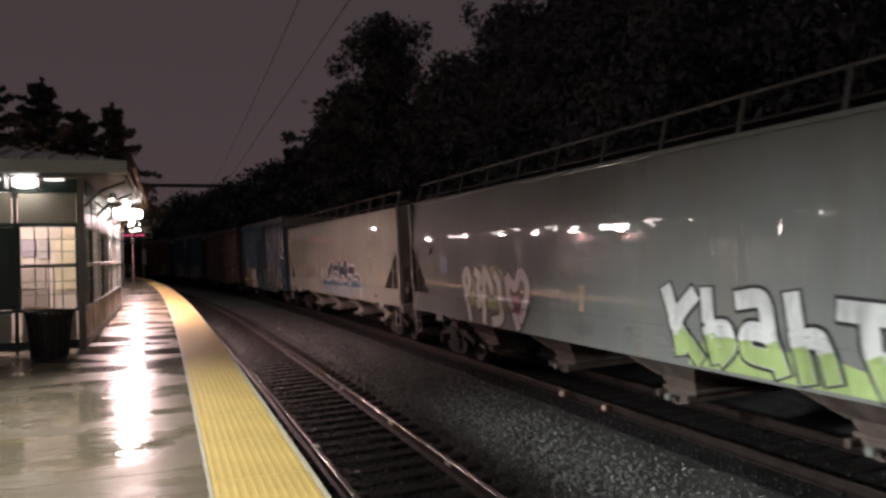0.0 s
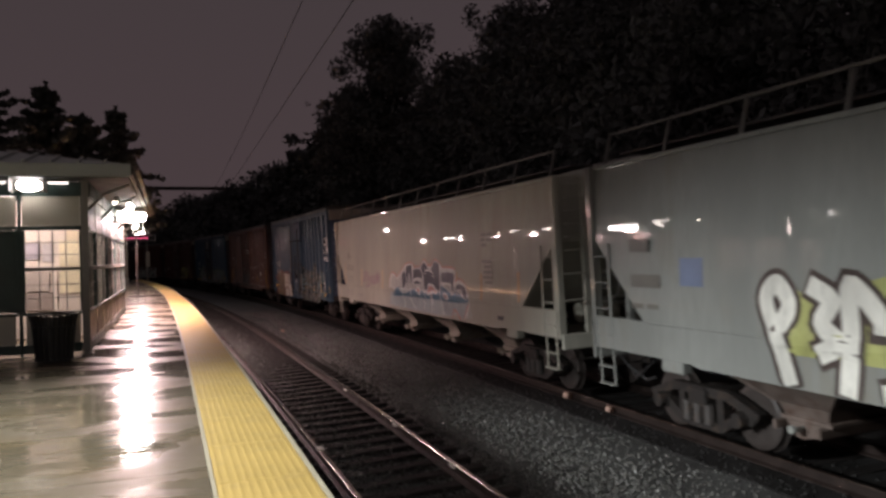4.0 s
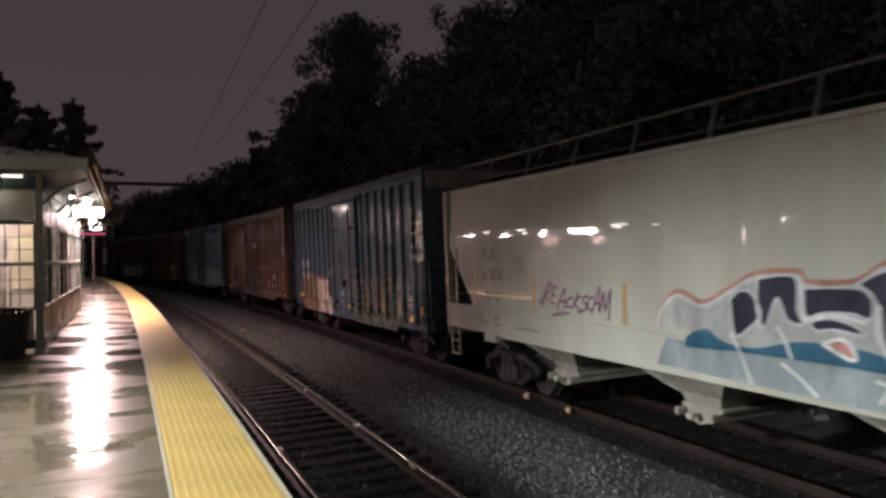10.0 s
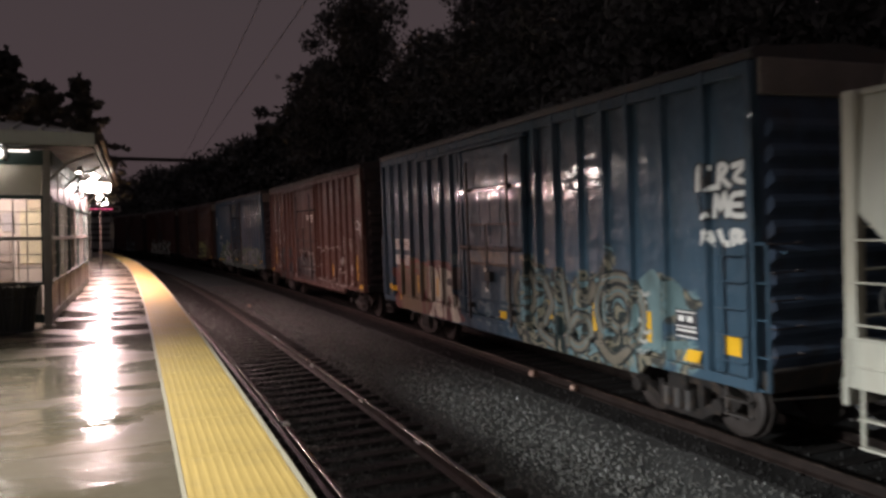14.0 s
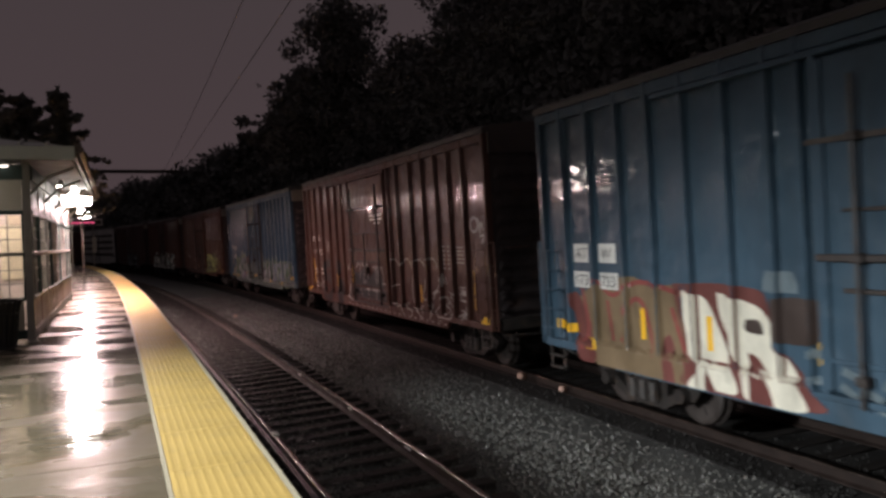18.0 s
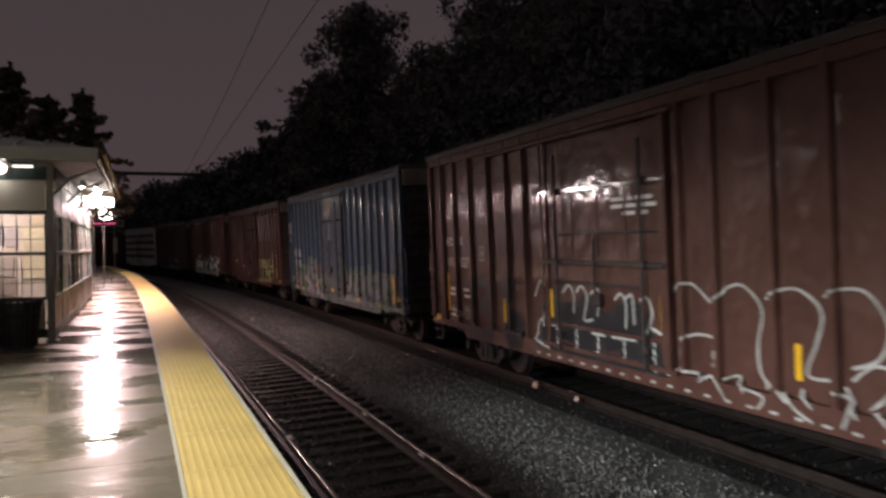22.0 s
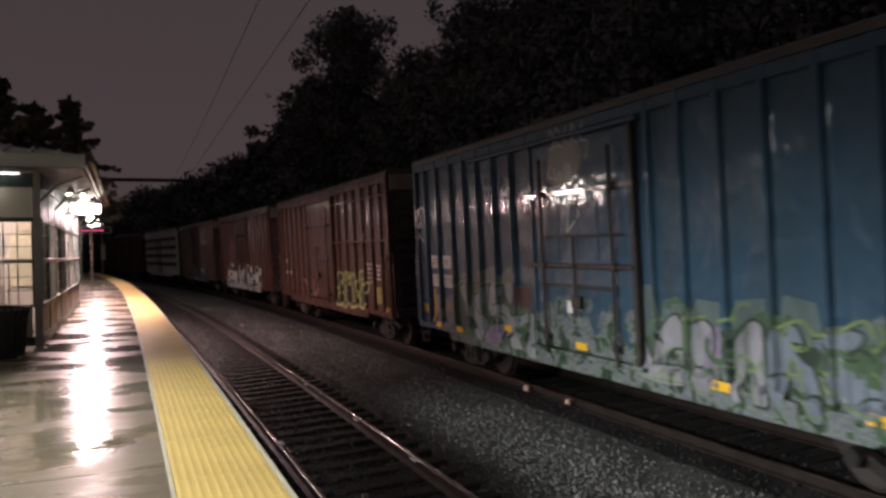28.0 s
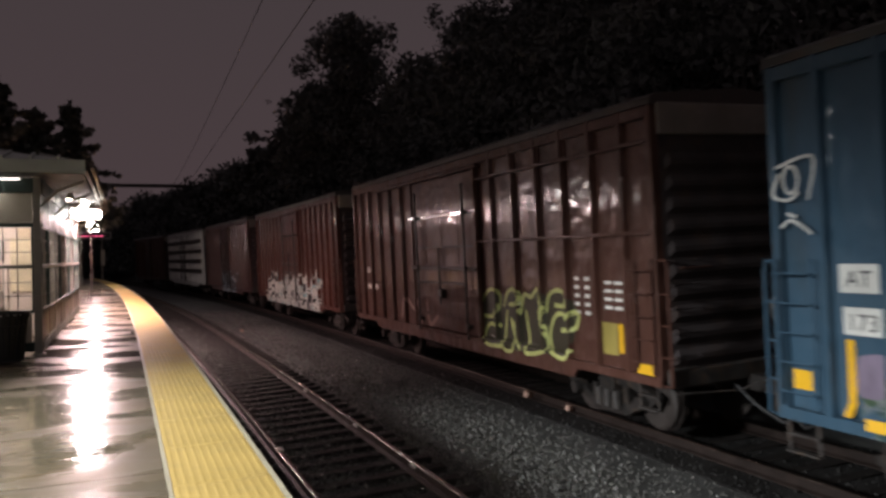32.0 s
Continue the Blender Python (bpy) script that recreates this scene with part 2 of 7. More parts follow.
g = Geo()
offs = [-400, -120, -40, -12, -6.0, 0.5, 0.9, NEAR - 1.5, NEAR + 1.6, NEAR + 2.6, FAR - 2.6, FAR - 1.5, FAR + 1.5, FAR + 2.4, FAR + 3.4, FAR + 7, FAR + 18, FAR + 60, 420]
hts = [-1.5, -1.5, -1.5, -1.5, -1.5, -1.5, -1.47, -1.45, -1.43, -1.47, -1.45, -1.43, -1.42, -1.6, -1.5, -0.4, 1.0, 1.5, 2.0]
ss = [-140, -60, -30] + [i * 2.0 for i in range(-10, 66)] + [150, 180, 230, 300, 345]
rnd = random.Random(3)
for s in ss:
    for a, z in zip(offs, hts):
        x, y, th = along(s, 0)
        g.v.append((x + a * math.cos(th), y + a * math.sin(th), z + (rnd.uniform(-0.012, 0.012) if abs(a) < 12 else 0)))
k = len(offs)
g.f = [(i * k + j, i * k + j + 1, (i + 1) * k + j + 1, (i + 1) * k + j) for i in range(len(ss) - 1) for j in range(k - 1)]
solid("ground", g, M_BALLAST, "dark wet ballast ground between and beside the tracks", "ground", kind="structure")


def loose_stones(name, a0, a1, s0, s1, count, z, lo, hi, seed, material=None, label="wet crushed stone ballast, dark grey"):
    """Crushed stone: many small uneven eight-faced lumps in one mesh."""
    r = np.random.default_rng(seed)
    s = s0 + (s1 - s0) * r.random(count) ** 1.7
    a = a0 + (a1 - a0) * r.random(count)
    size = lo + (hi - lo) * r.random(count) ** 2
    base = np.array([(1, 0, 0), (-1, 0, 0), (0, 1, 0), (0, -1, 0), (0, 0, 1), (0, 0, -1)], float)
    c = np.array([along(p, q)[:2] for p, q in zip(s, a)])
    v = base[None] * (0.55 + 0.6 * r.random((count, 6, 1))) * size[:, None, None]
    v += r.normal(0, 0.25, (count, 6, 3)) * size[:, None, None]
    v[:, :, 2] *= 0.8
    v += np.concatenate([c, np.full((count, 1), z) + r.uniform(-0.02, 0.02, (count, 1))], 1)[:, None, :]
    tri = np.array([(0, 2, 4), (2, 1, 4), (1, 3, 4), (3, 0, 4), (2, 0, 5), (1, 2, 5), (3, 1, 5), (0, 3, 5)])
    f = (tri[None] + 6 * np.arange(count)[:, None, None]).reshape(-1, 3)
    me = bpy.data.meshes.new(name)
    me.from_pydata(v.reshape(-1, 3).tolist(), [], f.tolist())
    me.materials.append(material or M_STONE)
    return tagged(new(name, me), label, "ballast", kind="stuff")


loose_stones("ballast_stones", NEAR - 1.4, NEAR + 1.7, 3, 40, 32000, -1.405, 0.016, 0.04, 1)
loose_stones("ballast_stones", NEAR + 1.5, FAR - 1.2, 5, 45, 34000, -1.445, 0.016, 0.042, 2)
# stones between the train's rails get the shade colour too
loose_stones("ballast_stones", FAR - 1.5, FAR + 1.6, 6, 40, 6000, -1.41, 0.018, 0.04, 3, M_SHADE_BED, "ballast between the train's rails, coloured dark for the cars' shade")


def rail_profile(a, h):
    return [(a - 0.075, h - 0.175), (a - 0.075, h - 0.16), (a - 0.012, h - 0.135), (a - 0.012, h - 0.05), (a - 0.036, h - 0.04), (a - 0.036, h - 0.024),
            (a + 0.036, h - 0.024), (a + 0.036, h - 0.04), (a + 0.012, h - 0.05), (a + 0.012, h - 0.135), (a + 0.075, h - 0.16), (a + 0.075, h - 0.175)]


def track(mid, cant, name, woodm, railm, headm):
    t = thing(name, "railway track of rusty steel rails on dark wooden ties", "railway track", kind="structure")
    tie = Geo().box(-1.3, 1.3, -0.11, 0.11, -0.14, 0, 0.015).mesh("tie", woodm)
    plate = Geo().box(-0.09, 0.09, -0.17, 0.17, 0, 0.015, 0.004).mesh("tie_plate", railm)
    for i in range(150):
        s = -10.2 + i * 0.56
        x, y, th = along(s, mid)
        ob = part("tie", tie, woodm, t)
        ob.matrix_basis = pose(x, y, RAIL - 0.19 + 0.75 * cant, 0, -math.degrees(cant), math.degrees(th) + random.uniform(-0.8, 0.8))
    for sd in (-0.7525, 0.7525):
        top = RAIL + (sd + 0.7525) * cant
        r = part("rail", sweep(rail_profile(mid + sd, top), -12, 150, 1.0), railm, t)
        arch = [(mid + sd - 0.038 * math.cos(math.pi * k / 10), top - 0.022 + 0.022 * math.sin(math.pi * k / 10) ** 0.6) for k in range(11)]
        part("rail_head", sweep(arch + [(mid + sd + 0.03, top - 0.03), (mid + sd - 0.03, top - 0.03)], -12, 150, 1.0), headm, r, "worn shining running surface of the rail", True)
    return t


track(NEAR, 0.04, "near_track", M_TIE, M_RAIL, M_HEAD)
track(FAR, 0.034, "train_track", M_SHADE_TIE, M_SHADE_RAIL, M_SHADE_HEAD)

# added dark sheet over the ballast, standing for shade beneath the train
part("shaded_bed", sweep([(FAR - 1.5, -1.46), (FAR - 1.42, -1.408), (FAR + 1.42, -1.40), (FAR + 1.5, -1.46)], -12, 80, 1.0), M_SHADE_BED, bpy.data.objects["train_track"], "added dark sheet for the shade on the ballast under the train")

# ---- platform ----
EDGE, INNER = 1.053, 0.294
P_END = 74.0
p = thing("platform", "wet concrete station platform with a yellow tactile edge", "platform", kind="structure")
part("base", sweep([(-7.5, -1.5), (-7.5, -0.16), (EDGE - 0.35, -0.16), (EDGE - 0.35, -1.5)], -14, P_END, 2.0), M_CONC, p)
cuts = [-14, -6, 0.3, 6.35, 12.0, 18.0, 24, 30, 36, 42, 48, 54, 60, 66, P_END]
for a, b in zip(cuts, cuts[1:]):
    part("slab", sweep([(-7.5, -0.155), (-7.5, 0.0), (INNER - 0.038, 0.0), (INNER - 0.038, -0.155)], a + 0.006, b - 0.006, 1.0), M_FLOOR, p)
part("edge_border", sweep([(INNER - 0.034, -0.155), (INNER - 0.034, 0.004), (INNER - 0.004, 0.004), (INNER - 0.004, -0.155)], -14, P_END, 1.0), M_KERB, p, "thin pale border strip beside the yellow")
part("coping", sweep([(EDGE - 0.05, -0.155), (EDGE - 0.05, 0.004), (EDGE - 0.012, 0.004), (EDGE, -0.008), (EDGE, -0.155)], -14, P_END, 1.0), M_KERB, p, "pale concrete coping at the track edge")
part("edge_beam", sweep([(EDGE - 0.34, -0.5), (EDGE - 0.34, -0.165), (EDGE - 0.02, -0.165), (EDGE - 0.02, -0.5)], -14, P_END, 1.0), mat("dark_beam", (0.05, 0.045, 0.04), 0.6), p)
WIDE = EDGE - 0.055 - INNER
panel = Geo().box(0, WIDE, 0, 1.213, -0.15, 0.004, 0.0)
rows = 11
for i in range(rows):
    for j in range(22):
        cx, cy, r0, r1 = WIDE * (i + 0.5) / rows, 1.213 * (j + 0.5) / 22, 0.020, 0.013
        v = [(cx + r0 * math.cos(q * math.pi / 3), cy + r0 * math.sin(q * math.pi / 3), 0.004) for q in range(6)]
        v += [(cx + r1 * math.cos(q * math.pi / 3), cy + r1 * math.sin(q * math.pi / 3), 0.0060) for q in range(6)]
        panel.add(v, [(q, (q + 1) % 6, 6 + (q + 1) % 6, 6 + q) for q in range(6)] + [(6, 7, 8, 9, 10, 11)])
panel = panel.mesh("tactile_panel", M_YELLOW)
for i in range(71):
    s = -12.39 + i * 1.2192
    x, y, th = along(s, INNER)
    ob = part("tactile_panel", panel, M_YELLOW, p, "yellow panel of truncated domes" if i == 0 else "")
    ob.matrix_basis = pose(x, y, 0, 0, 0, math.degrees(th))

# ---- painted surfaces of the train ----
def painted(name, base, rust, colours=None, top=2.2, y0=-9.0, y1=9.0, rough=0.42, size=1.0, ragged=0.5, coat=0.6, dents=1.0, spec=0.2):
    """Weathered car paint with streaks of rust; below top, between y0 and y1, sprayed with a mural of colours."""
    if name in MATS:
        return MATS[name]
    m = mat(name, base, rough, 0.18, 0.9, 0.12, 14, dirt=rust, streak=(1, 1, 0.22), coat=coat, spec=spec)
    n, l = m.node_tree.nodes, m.node_tree.links
    p = n["Principled BSDF"]
    tc = n.new("ShaderNodeTexCoord")
    p.inputs["Coat Roughness"].default_value = 0.07 if dents > 0.5 else 0.025
    if dents:
        dn = n.new("ShaderNodeTexNoise")
        dn.inputs["Scale"].default_value, dn.inputs["Detail"].default_value = 3.0, 1.5
        l.new(tc.outputs["Object"], dn.inputs["Vector"])
        db = n.new("ShaderNodeBump")
        db.inputs["Strength"].default_value, db.inputs["Distance"].default_value = dents, 0.06
        l.new(dn.outputs[0], db.inputs["Height"])
        old = p.inputs["Normal"].links[0].from_node
        l.new(db.outputs[0], old.inputs["Normal"])
        if dents > 0.5:
            cb = n.new("ShaderNodeBump")
            cb.inputs["Strength"].default_value, cb.inputs["Distance"].default_value = 0.3, 0.06
            l.new(dn.outputs[0], cb.inputs["Height"])
            l.new(cb.outputs[0], p.inputs["Coat Normal"])
    if not colours:
        return m
    sp = n.new("ShaderNodeSeparateXYZ")
    l.new(tc.outputs["Object"], sp.inputs[0])
    flat = n.new("ShaderNodeMapping")
    flat.inputs["Scale"].default_value = (0.05, 1.0, 1.1)
    l.new(tc.outputs["Object"], flat.inputs[0])
    wob = n.new("ShaderNodeTexNoise")
    wob.inputs["Scale"].default_value, wob.inputs["Detail"].default_value = 1.6, 2.0
    l.new(flat.outputs[0], wob.inputs["Vector"])
    fig = n.new("ShaderNodeTexNoise")
    fig.inputs["Scale"].default_value, fig.inputs["Detail"].default_value = 1.5 * size, 1.0
    fig.inputs["Distortion"].default_value = 1.6
    l.new(flat.outputs[0], fig.inputs["Vector"])
    r = n.new("ShaderNodeValToRGB")
    r.color_ramp.interpolation = "LINEAR"
    e = r.color_ramp.elements
    k = len(colours)
    e[0].position, e[0].color = 0.28, (*colours[0], 1)
    e[1].position, e[1].color = 0.72, (*colours[-1], 1)
    for i, c in enumerate(colours[1:-1]):
        q = 0.28 + 0.44 * (i + 1) / (k - 1)
        a = e.new(q - 0.012)
        a.color = (*colours[i], 1)
        b = e.new(q + 0.012)
        b.color = (*c, 1)
    l.new(fig.outputs[0], r.inputs[0])

    def math_node(op, a, b):
        x = n.new("ShaderNodeMath")
        x.operation = op
        for s, v in zip(x.inputs, (a, b)):
            if isinstance(v, (int, float)):
                s.default_value = v
            else:
                l.new(v, s)
        return x.outputs[0]

    lift = math_node("MULTIPLY", math_node("SUBTRACT", wob.outputs[0], 0.5), ragged * 4)

    def edge(a, b, w):
        x = n.new("ShaderNodeMapRange")
        x.inputs["From Min"].default_value, x.inputs["From Max"].default_value = 0, w
        l.new(math_node("SUBTRACT", a, b), x.inputs[0])
        return x.outputs[0]

    inside = edge(math_node("ADD", top, lift), sp.outputs["Z"], 0.08)
    inside = math_node("MULTIPLY", inside, edge(math_node("ADD", sp.outputs["Y"], lift), y0, 0.15))
    inside = math_node("MULTIPLY", inside, edge(y1, math_node("ADD", sp.outputs["Y"], lift), 0.15))
    mx = n.new("ShaderNodeMix")
    mx.data_type = "RGBA"
    old = p.inputs["Base Color"].links[0].from_socket
    l.new(inside, mx.inputs[0])
    l.new(old, mx.inputs[6])
    l.new(r.outputs[0], mx.inputs[7])
    l.new(mx.outputs[2], p.inputs["Base Color"])
    return m


M_UNDER = mat("dark_underframe", (0.035, 0.03, 0.027), 0.55, 0.4, 4, 0.4, 40, dirt=(0.07, 0.045, 0.03))
M_TRUCK = mat("grimy_cast_steel", (0.02, 0.017, 0.0155), 0.65, 0.4, 4, 0.5, 40, dirt=(0.045, 0.032, 0.024), spec=0.2)
M_WHEEL = mat("wheel_steel", (0.036, 0.029, 0.026), 0.55, 0.3, 4, 0.2, 40, spec=0.3)
M_WHITE = mat("white_stencil", (0.75, 0.73, 0.68), 0.5, 0.1, 5, 0, 40)
M_BLACK = mat("black_stencil", (0.025, 0.025, 0.03), 0.5, 0.1, 5, 0, 40)
M_REFL = mat("yellow_reflector", (0.75, 0.42, 0.02), 0.35, 0.1, 5, 0, 40)
M_GEAR = mat("rusty_door_gear", (0.032, 0.025, 0.022), 0.5, 0.4, 5, 0.3, 40, dirt=(0.06, 0.036, 0.026))
M_STEEL = mat("dull_steel", (0.2, 0.19, 0.18), 0.4, 0.2, 5, 0.1, 40, metal=0.6)
M_BAR = mat("wet_steel_bar", (0.10, 0.085, 0.075), 0.22, 0.3, 5, 0.1, 40, coat=1.0)
M_WALK = mat("grimy_walk_rail", (0.13, 0.125, 0.115), 0.45, 0.3, 5, 0.1, 40)
M_HOSE = mat("black_rubber", (0.02, 0.02, 0.02), 0.6)


def hopper_x(z):
    """Half width of a hopper car's side at height z."""
    if z < 1.785:
        return 1.616 if z > 1.735 else 1.601
    return 1.602 - 0.023 * (z - 1.8) - 0.015 * (z - 1.8) ** 2


def rounded(pts):
    """A smooth line through points."""
    if len(pts) < 3:
        return pts
    out = []
    for i in range(len(pts) - 1):
        p0, p1, p2, p3 = (pts[min(max(i + k, 0), len(pts) - 1)] for k in (-1, 0, 1, 2))
        for j in range(6):
            t = j / 6
            out.append(tuple(0.5 * (2 * b + (c - a) * t + (2 * a - 5 * b + 4 * c - d) * t * t + (3 * b - a - 3 * c + d) * t ** 3) for a, b, c, d in zip(p0, p1, p2, p3)))
    return out + [pts[-1]]


def finer(pts, most=0.06):
    pts = rounded(pts)
    out = [pts[0]]
    for a, b in zip(pts, pts[1:]):
        k = max(1, int(math.dist(a, b) / most))
        out += [(a[0] + (b[0] - a[0]) * i / k, a[1] + (b[1] - a[1]) * i / k) for i in range(1, k + 1)]
    return out


def over_posts(posts, mid, door):
    """Depth of a boxcar's side at y: paint runs over posts and door alike."""
    ps = [q - mid for q in posts]
    d0, d1 = min(door) - mid, max(door) - mid

    def depth(y, z):
        if z < 1.11:
            return 1.613
        if d0 < y < d1:
            return 1.521 + 0.102
        near = min(abs(y - q) for q in ps)
        post = min(1.0, max(0.0, (0.078 - near) / 0.03))
        return 1.523 + max(0.086 * post, 0.09 * min(1.0, max(0.0, (1.16 - z) / 0.05)))
    return depth


def spray(car, name, lines, w, depth, material, label="", lift=0.003):
    """Painted strokes that follow the side's depth, each a part of its own."""
    for i, ln in enumerate(lines):
        h = Geo()
        ribbon(h, finer(ln, 0.025 if w > 0.25 else 0.04), w, 0, strips=max(1, int(w / (0.02 if w > 0.25 else 0.04))))
        low = 1.215 if depth is hop else 0.80
        h.v = [(-depth(y, z) - lift - 0.0004 * (i % 6), y, max(z, low)) for _, y, z in h.v]
        part(name, h, material, car, label)


def patch(car, name, outline, mid, depth, material, label="", lift=0.003):
    """A sprayed shape bounded by an outline of (place along the train, height), filled in thin upright strips."""
    pts = finer([(a - mid, b) for a, b in outline] + [(outline[0][0] - mid, outline[0][1])], 0.05)
    low = 1.215 if depth is hop else 0.79

    def cut(y):
        zs = []
        for (a, b), (c, d) in zip(pts, pts[1:]):
            if (a <= y) != (c <= y):
                zs.append(b + (d - b) * (y - a) / (c - a))
        return sorted(zs)

    y0, y1 = min(q[0] for q in pts), max(q[0] for q in pts)
    n = max(3, int((y1 - y0) / 0.025))
    m = max(1, int((max(q[1] for q in pts) - min(q[1] for q in pts)) / 0.045))
    g, last = Geo(), None
    for i in range(n + 1):
        y = y0 + 0.0005 + (y1 - y0 - 0.001) * i / n
        zs, here = cut(y), []
        for k in range(0, len(zs) - 1, 2):
            here.append(len(g.v))
            for h in range(m + 1):
                z = max(low, zs[k] + (zs[k + 1] - zs[k]) * h / m)
                g.v.append((-depth(y, z) - lift, y, z))
        if last and len(last) == len(here):
            g.f += [(a + h, a + h + 1, b + h + 1, b + h) for a, b in zip(last, here) for h in range(m)]
        last = here
    return part(name, g, material, car, label)


def placed(lines, y, z, width, height):
    """Strokes drawn in a unit square, laid on a side from its start y, reading towards the near end."""
    return [[(y - u * width, z + v * height) for u, v in ln] for ln in lines]


def ribbon(g, pts, w, x, closed=False, strips=1):
    """A flat painted stroke on a car's side, at x, along (y, z) points."""
    pts = [Vector((q[0], q[1])) for q in pts]
    n = len(pts)
    left, right = [], []
    for i, q in enumerate(pts):
        a = pts[(i - 1) % n] if (closed or i) else None
        b = pts[(i + 1) % n] if (closed or i < n - 1) else None
        d0 = (q - a).normalized() if a is not None else (b - q).normalized()
        d1 = (b - q).normalized() if b is not None else d0
        t = d0 + d1
        t = t.normalized() if t.length > 0.2 else d0
        nrm = Vector((-t.y, t.x)) * (w / 2 / max(0.45, abs(t.dot(d0))))
        e = t * (w * 0.3) if a is None else Vector((0, 0))
        f = t * (w * 0.3) if b is None else Vector((0, 0))
        left.append(q + nrm - e + f)
        right.append(q - nrm - e + f)
    v = [(x, *(a + (b - a) * (k / strips))) for k in range(strips + 1) for a, b in zip(left, right)]
    f = [(k * n + i, k * n + (i + 1) % n, (k + 1) * n + (i + 1) % n, (k + 1) * n + i) for k in range(strips) for i in range(n if closed else n - 1)]
    g.add(v, f)


def arc(cy, cz, ry, rz, a0, a1, n=9):
    return [(cy + ry * math.cos(radians(a0 + (a1 - a0) * i / n)), cz + rz * math.sin(radians(a0 + (a1 - a0) * i / n))) for i in range(n + 1)]


def stencil(car, words, y, z, size, x, material, name="lettering", spread=1.0):
    """Lettering on the near side; y is its start, which lies farthest along the train."""
    c = bpy.data.curves.new("lettering", "FONT")
    c.body, c.size, c.space_character, c.resolution_u = words, size / 0.72, spread, 3
    tmp = new("lettering", c)
    me = bpy.data.meshes.new_from_object(tmp.evaluated_get(bpy.context.evaluated_depsgraph_get()))
    bpy.data.objects.remove(tmp)
    me.materials.append(material)
    for v in me.vertices:
        v.co = Vector((x, y - v.co.x, z + v.co.y))
    ob = part(name, me, material, car)
    return ob


def bars(car, y, z, rows, x, material):
    """Lettering too small to read, as plain bars: rows of (drop, height, (start, length) ...)."""
    for drop, h, spans in rows:
        for a, ln in spans:
            part("stencil_bar", Geo().box(x, x + 0.002, y - a - ln, y - a, z - drop - h, z - drop), material, car)


WHEELS = []


def truck(car, y):
    """A two-axle freight truck; its wheelsets turn."""
    fr = None
    for sx in (-1, 1):
        g = Geo()
        x0, x1 = sx * 0.93, sx * 1.08
        chords = [[(-1.22, 0.58), (-0.62, 0.80), (0.62, 0.80), (1.22, 0.58), (1.17, 0.48), (0.56, 0.66), (-0.56, 0.66), (-1.17, 0.48)],
                  [(-1.2, 0.56), (-0.84, 0.55), (-0.40, 0.31), (0.40, 0.31), (0.84, 0.55), (1.2, 0.56), (1.08, 0.40), (0.82, 0.38), (0.44, 0.17), (-0.44, 0.17), (-0.82, 0.38), (-1.08, 0.40)],
                  [(-0.50, 0.25), (-0.50, 0.72), (-0.36, 0.72), (-0.36, 0.25)], [(0.36, 0.25), (0.36, 0.72), (0.50, 0.72), (0.50, 0.25)]]
        for k, out in enumerate(chords):
            e = 0.004 * k * sx
            g.prism([(y + a, b) for a, b in out], x0 + e, x1 - e)
        f = part("side_frame", g, M_TRUCK, car)
        for k in (-0.24, 0, 0.24):
            part("spring", Geo().tube([(sx * 1.1, y + k, 0.27), (sx * 1.1, y + k, 0.56)], 0.085, 8), M_UNDER, f)
        for k in (-0.89, 0.89):
            part("bearing_cap", Geo().tube([(sx * 1.0, y + k, 0.46), (sx * 1.2, y + k, 0.46)], [0.14, 0.11], 12), M_TRUCK, f)
    part("bolster", Geo().box(-1.15, 1.15, y - 0.2, y + 0.2, 0.5, 0.78, 0.03), M_TRUCK, car)
    for k in (-0.89, 0.89):
        g = Geo().disc(-0.8, 0.8, 0, 0, 0.085, 10)
        for sx in (-1, 1):
            g.tube([(sx * 0.82, 0, 0), (sx * 0.80, 0, 0), (sx * 0.69, 0, 0), (sx * 0.69, 0, 0), (sx * 0.66, 0, 0)], [0.40, 0.455, 0.46, 0.49, 0.49], 28)
        w = part("wheelset", g, M_WHEEL, car)
        part("wheel_mark", Geo().box(-0.83, -0.815, 0.2, 0.32, -0.02, 0.02, 0.005), M_TRUCK, w)
        w.matrix_basis = pose(0, y + k, 0.46)
        WHEELS.append((w, y + k))


def coupler(car, y, sd):
    g = Geo().box(-0.12, 0.12, y, y + sd * 0.62, 0.74, 0.98, 0.02)
    g.box(-0.2, 0.16, y + sd * 0.55, y + sd * 0.85, 0.70, 1.0, 0.05)
    part("coupler", g, M_TRUCK, car)
    part("air_hose", Geo().tube([(-0.35, y, 0.85), (-0.35, y + sd * 0.35, 0.62), (-0.25, y + sd * 0.75, 0.42), (-0.2, y + sd * 0.95, 0.5)], 0.025, 6), M_HOSE, car)
    part("uncoupling_lever", Geo().tube([(-1.45, y + sd * 0.05, 0.85), (-0.5, y + sd * 0.22, 0.82), (-0.15, y + sd * 0.4, 0.95)], 0.014, 5), M_UNDER, car)


def ladder(parent, x, y0, y1, z0, z1, rungs, material, name="ladder", out=0.06):
    g = Geo()
    for y in (y0, y1):
        g.box(x - out, x - out + 0.02, y - 0.03, y + 0.03, z0, z1, 0.004)
    ob = part(name, g, material, parent)
    for i in range(rungs):
        z = z0 + (z1 - z0) * (i + 0.5) / rungs
        part("rung", Geo().tube([(x, y0, z), (x - out - 0.03, y0, z), (x - out - 0.03, y1, z), (x, y1, z)], 0.013, 5), material, ob)
    return ob


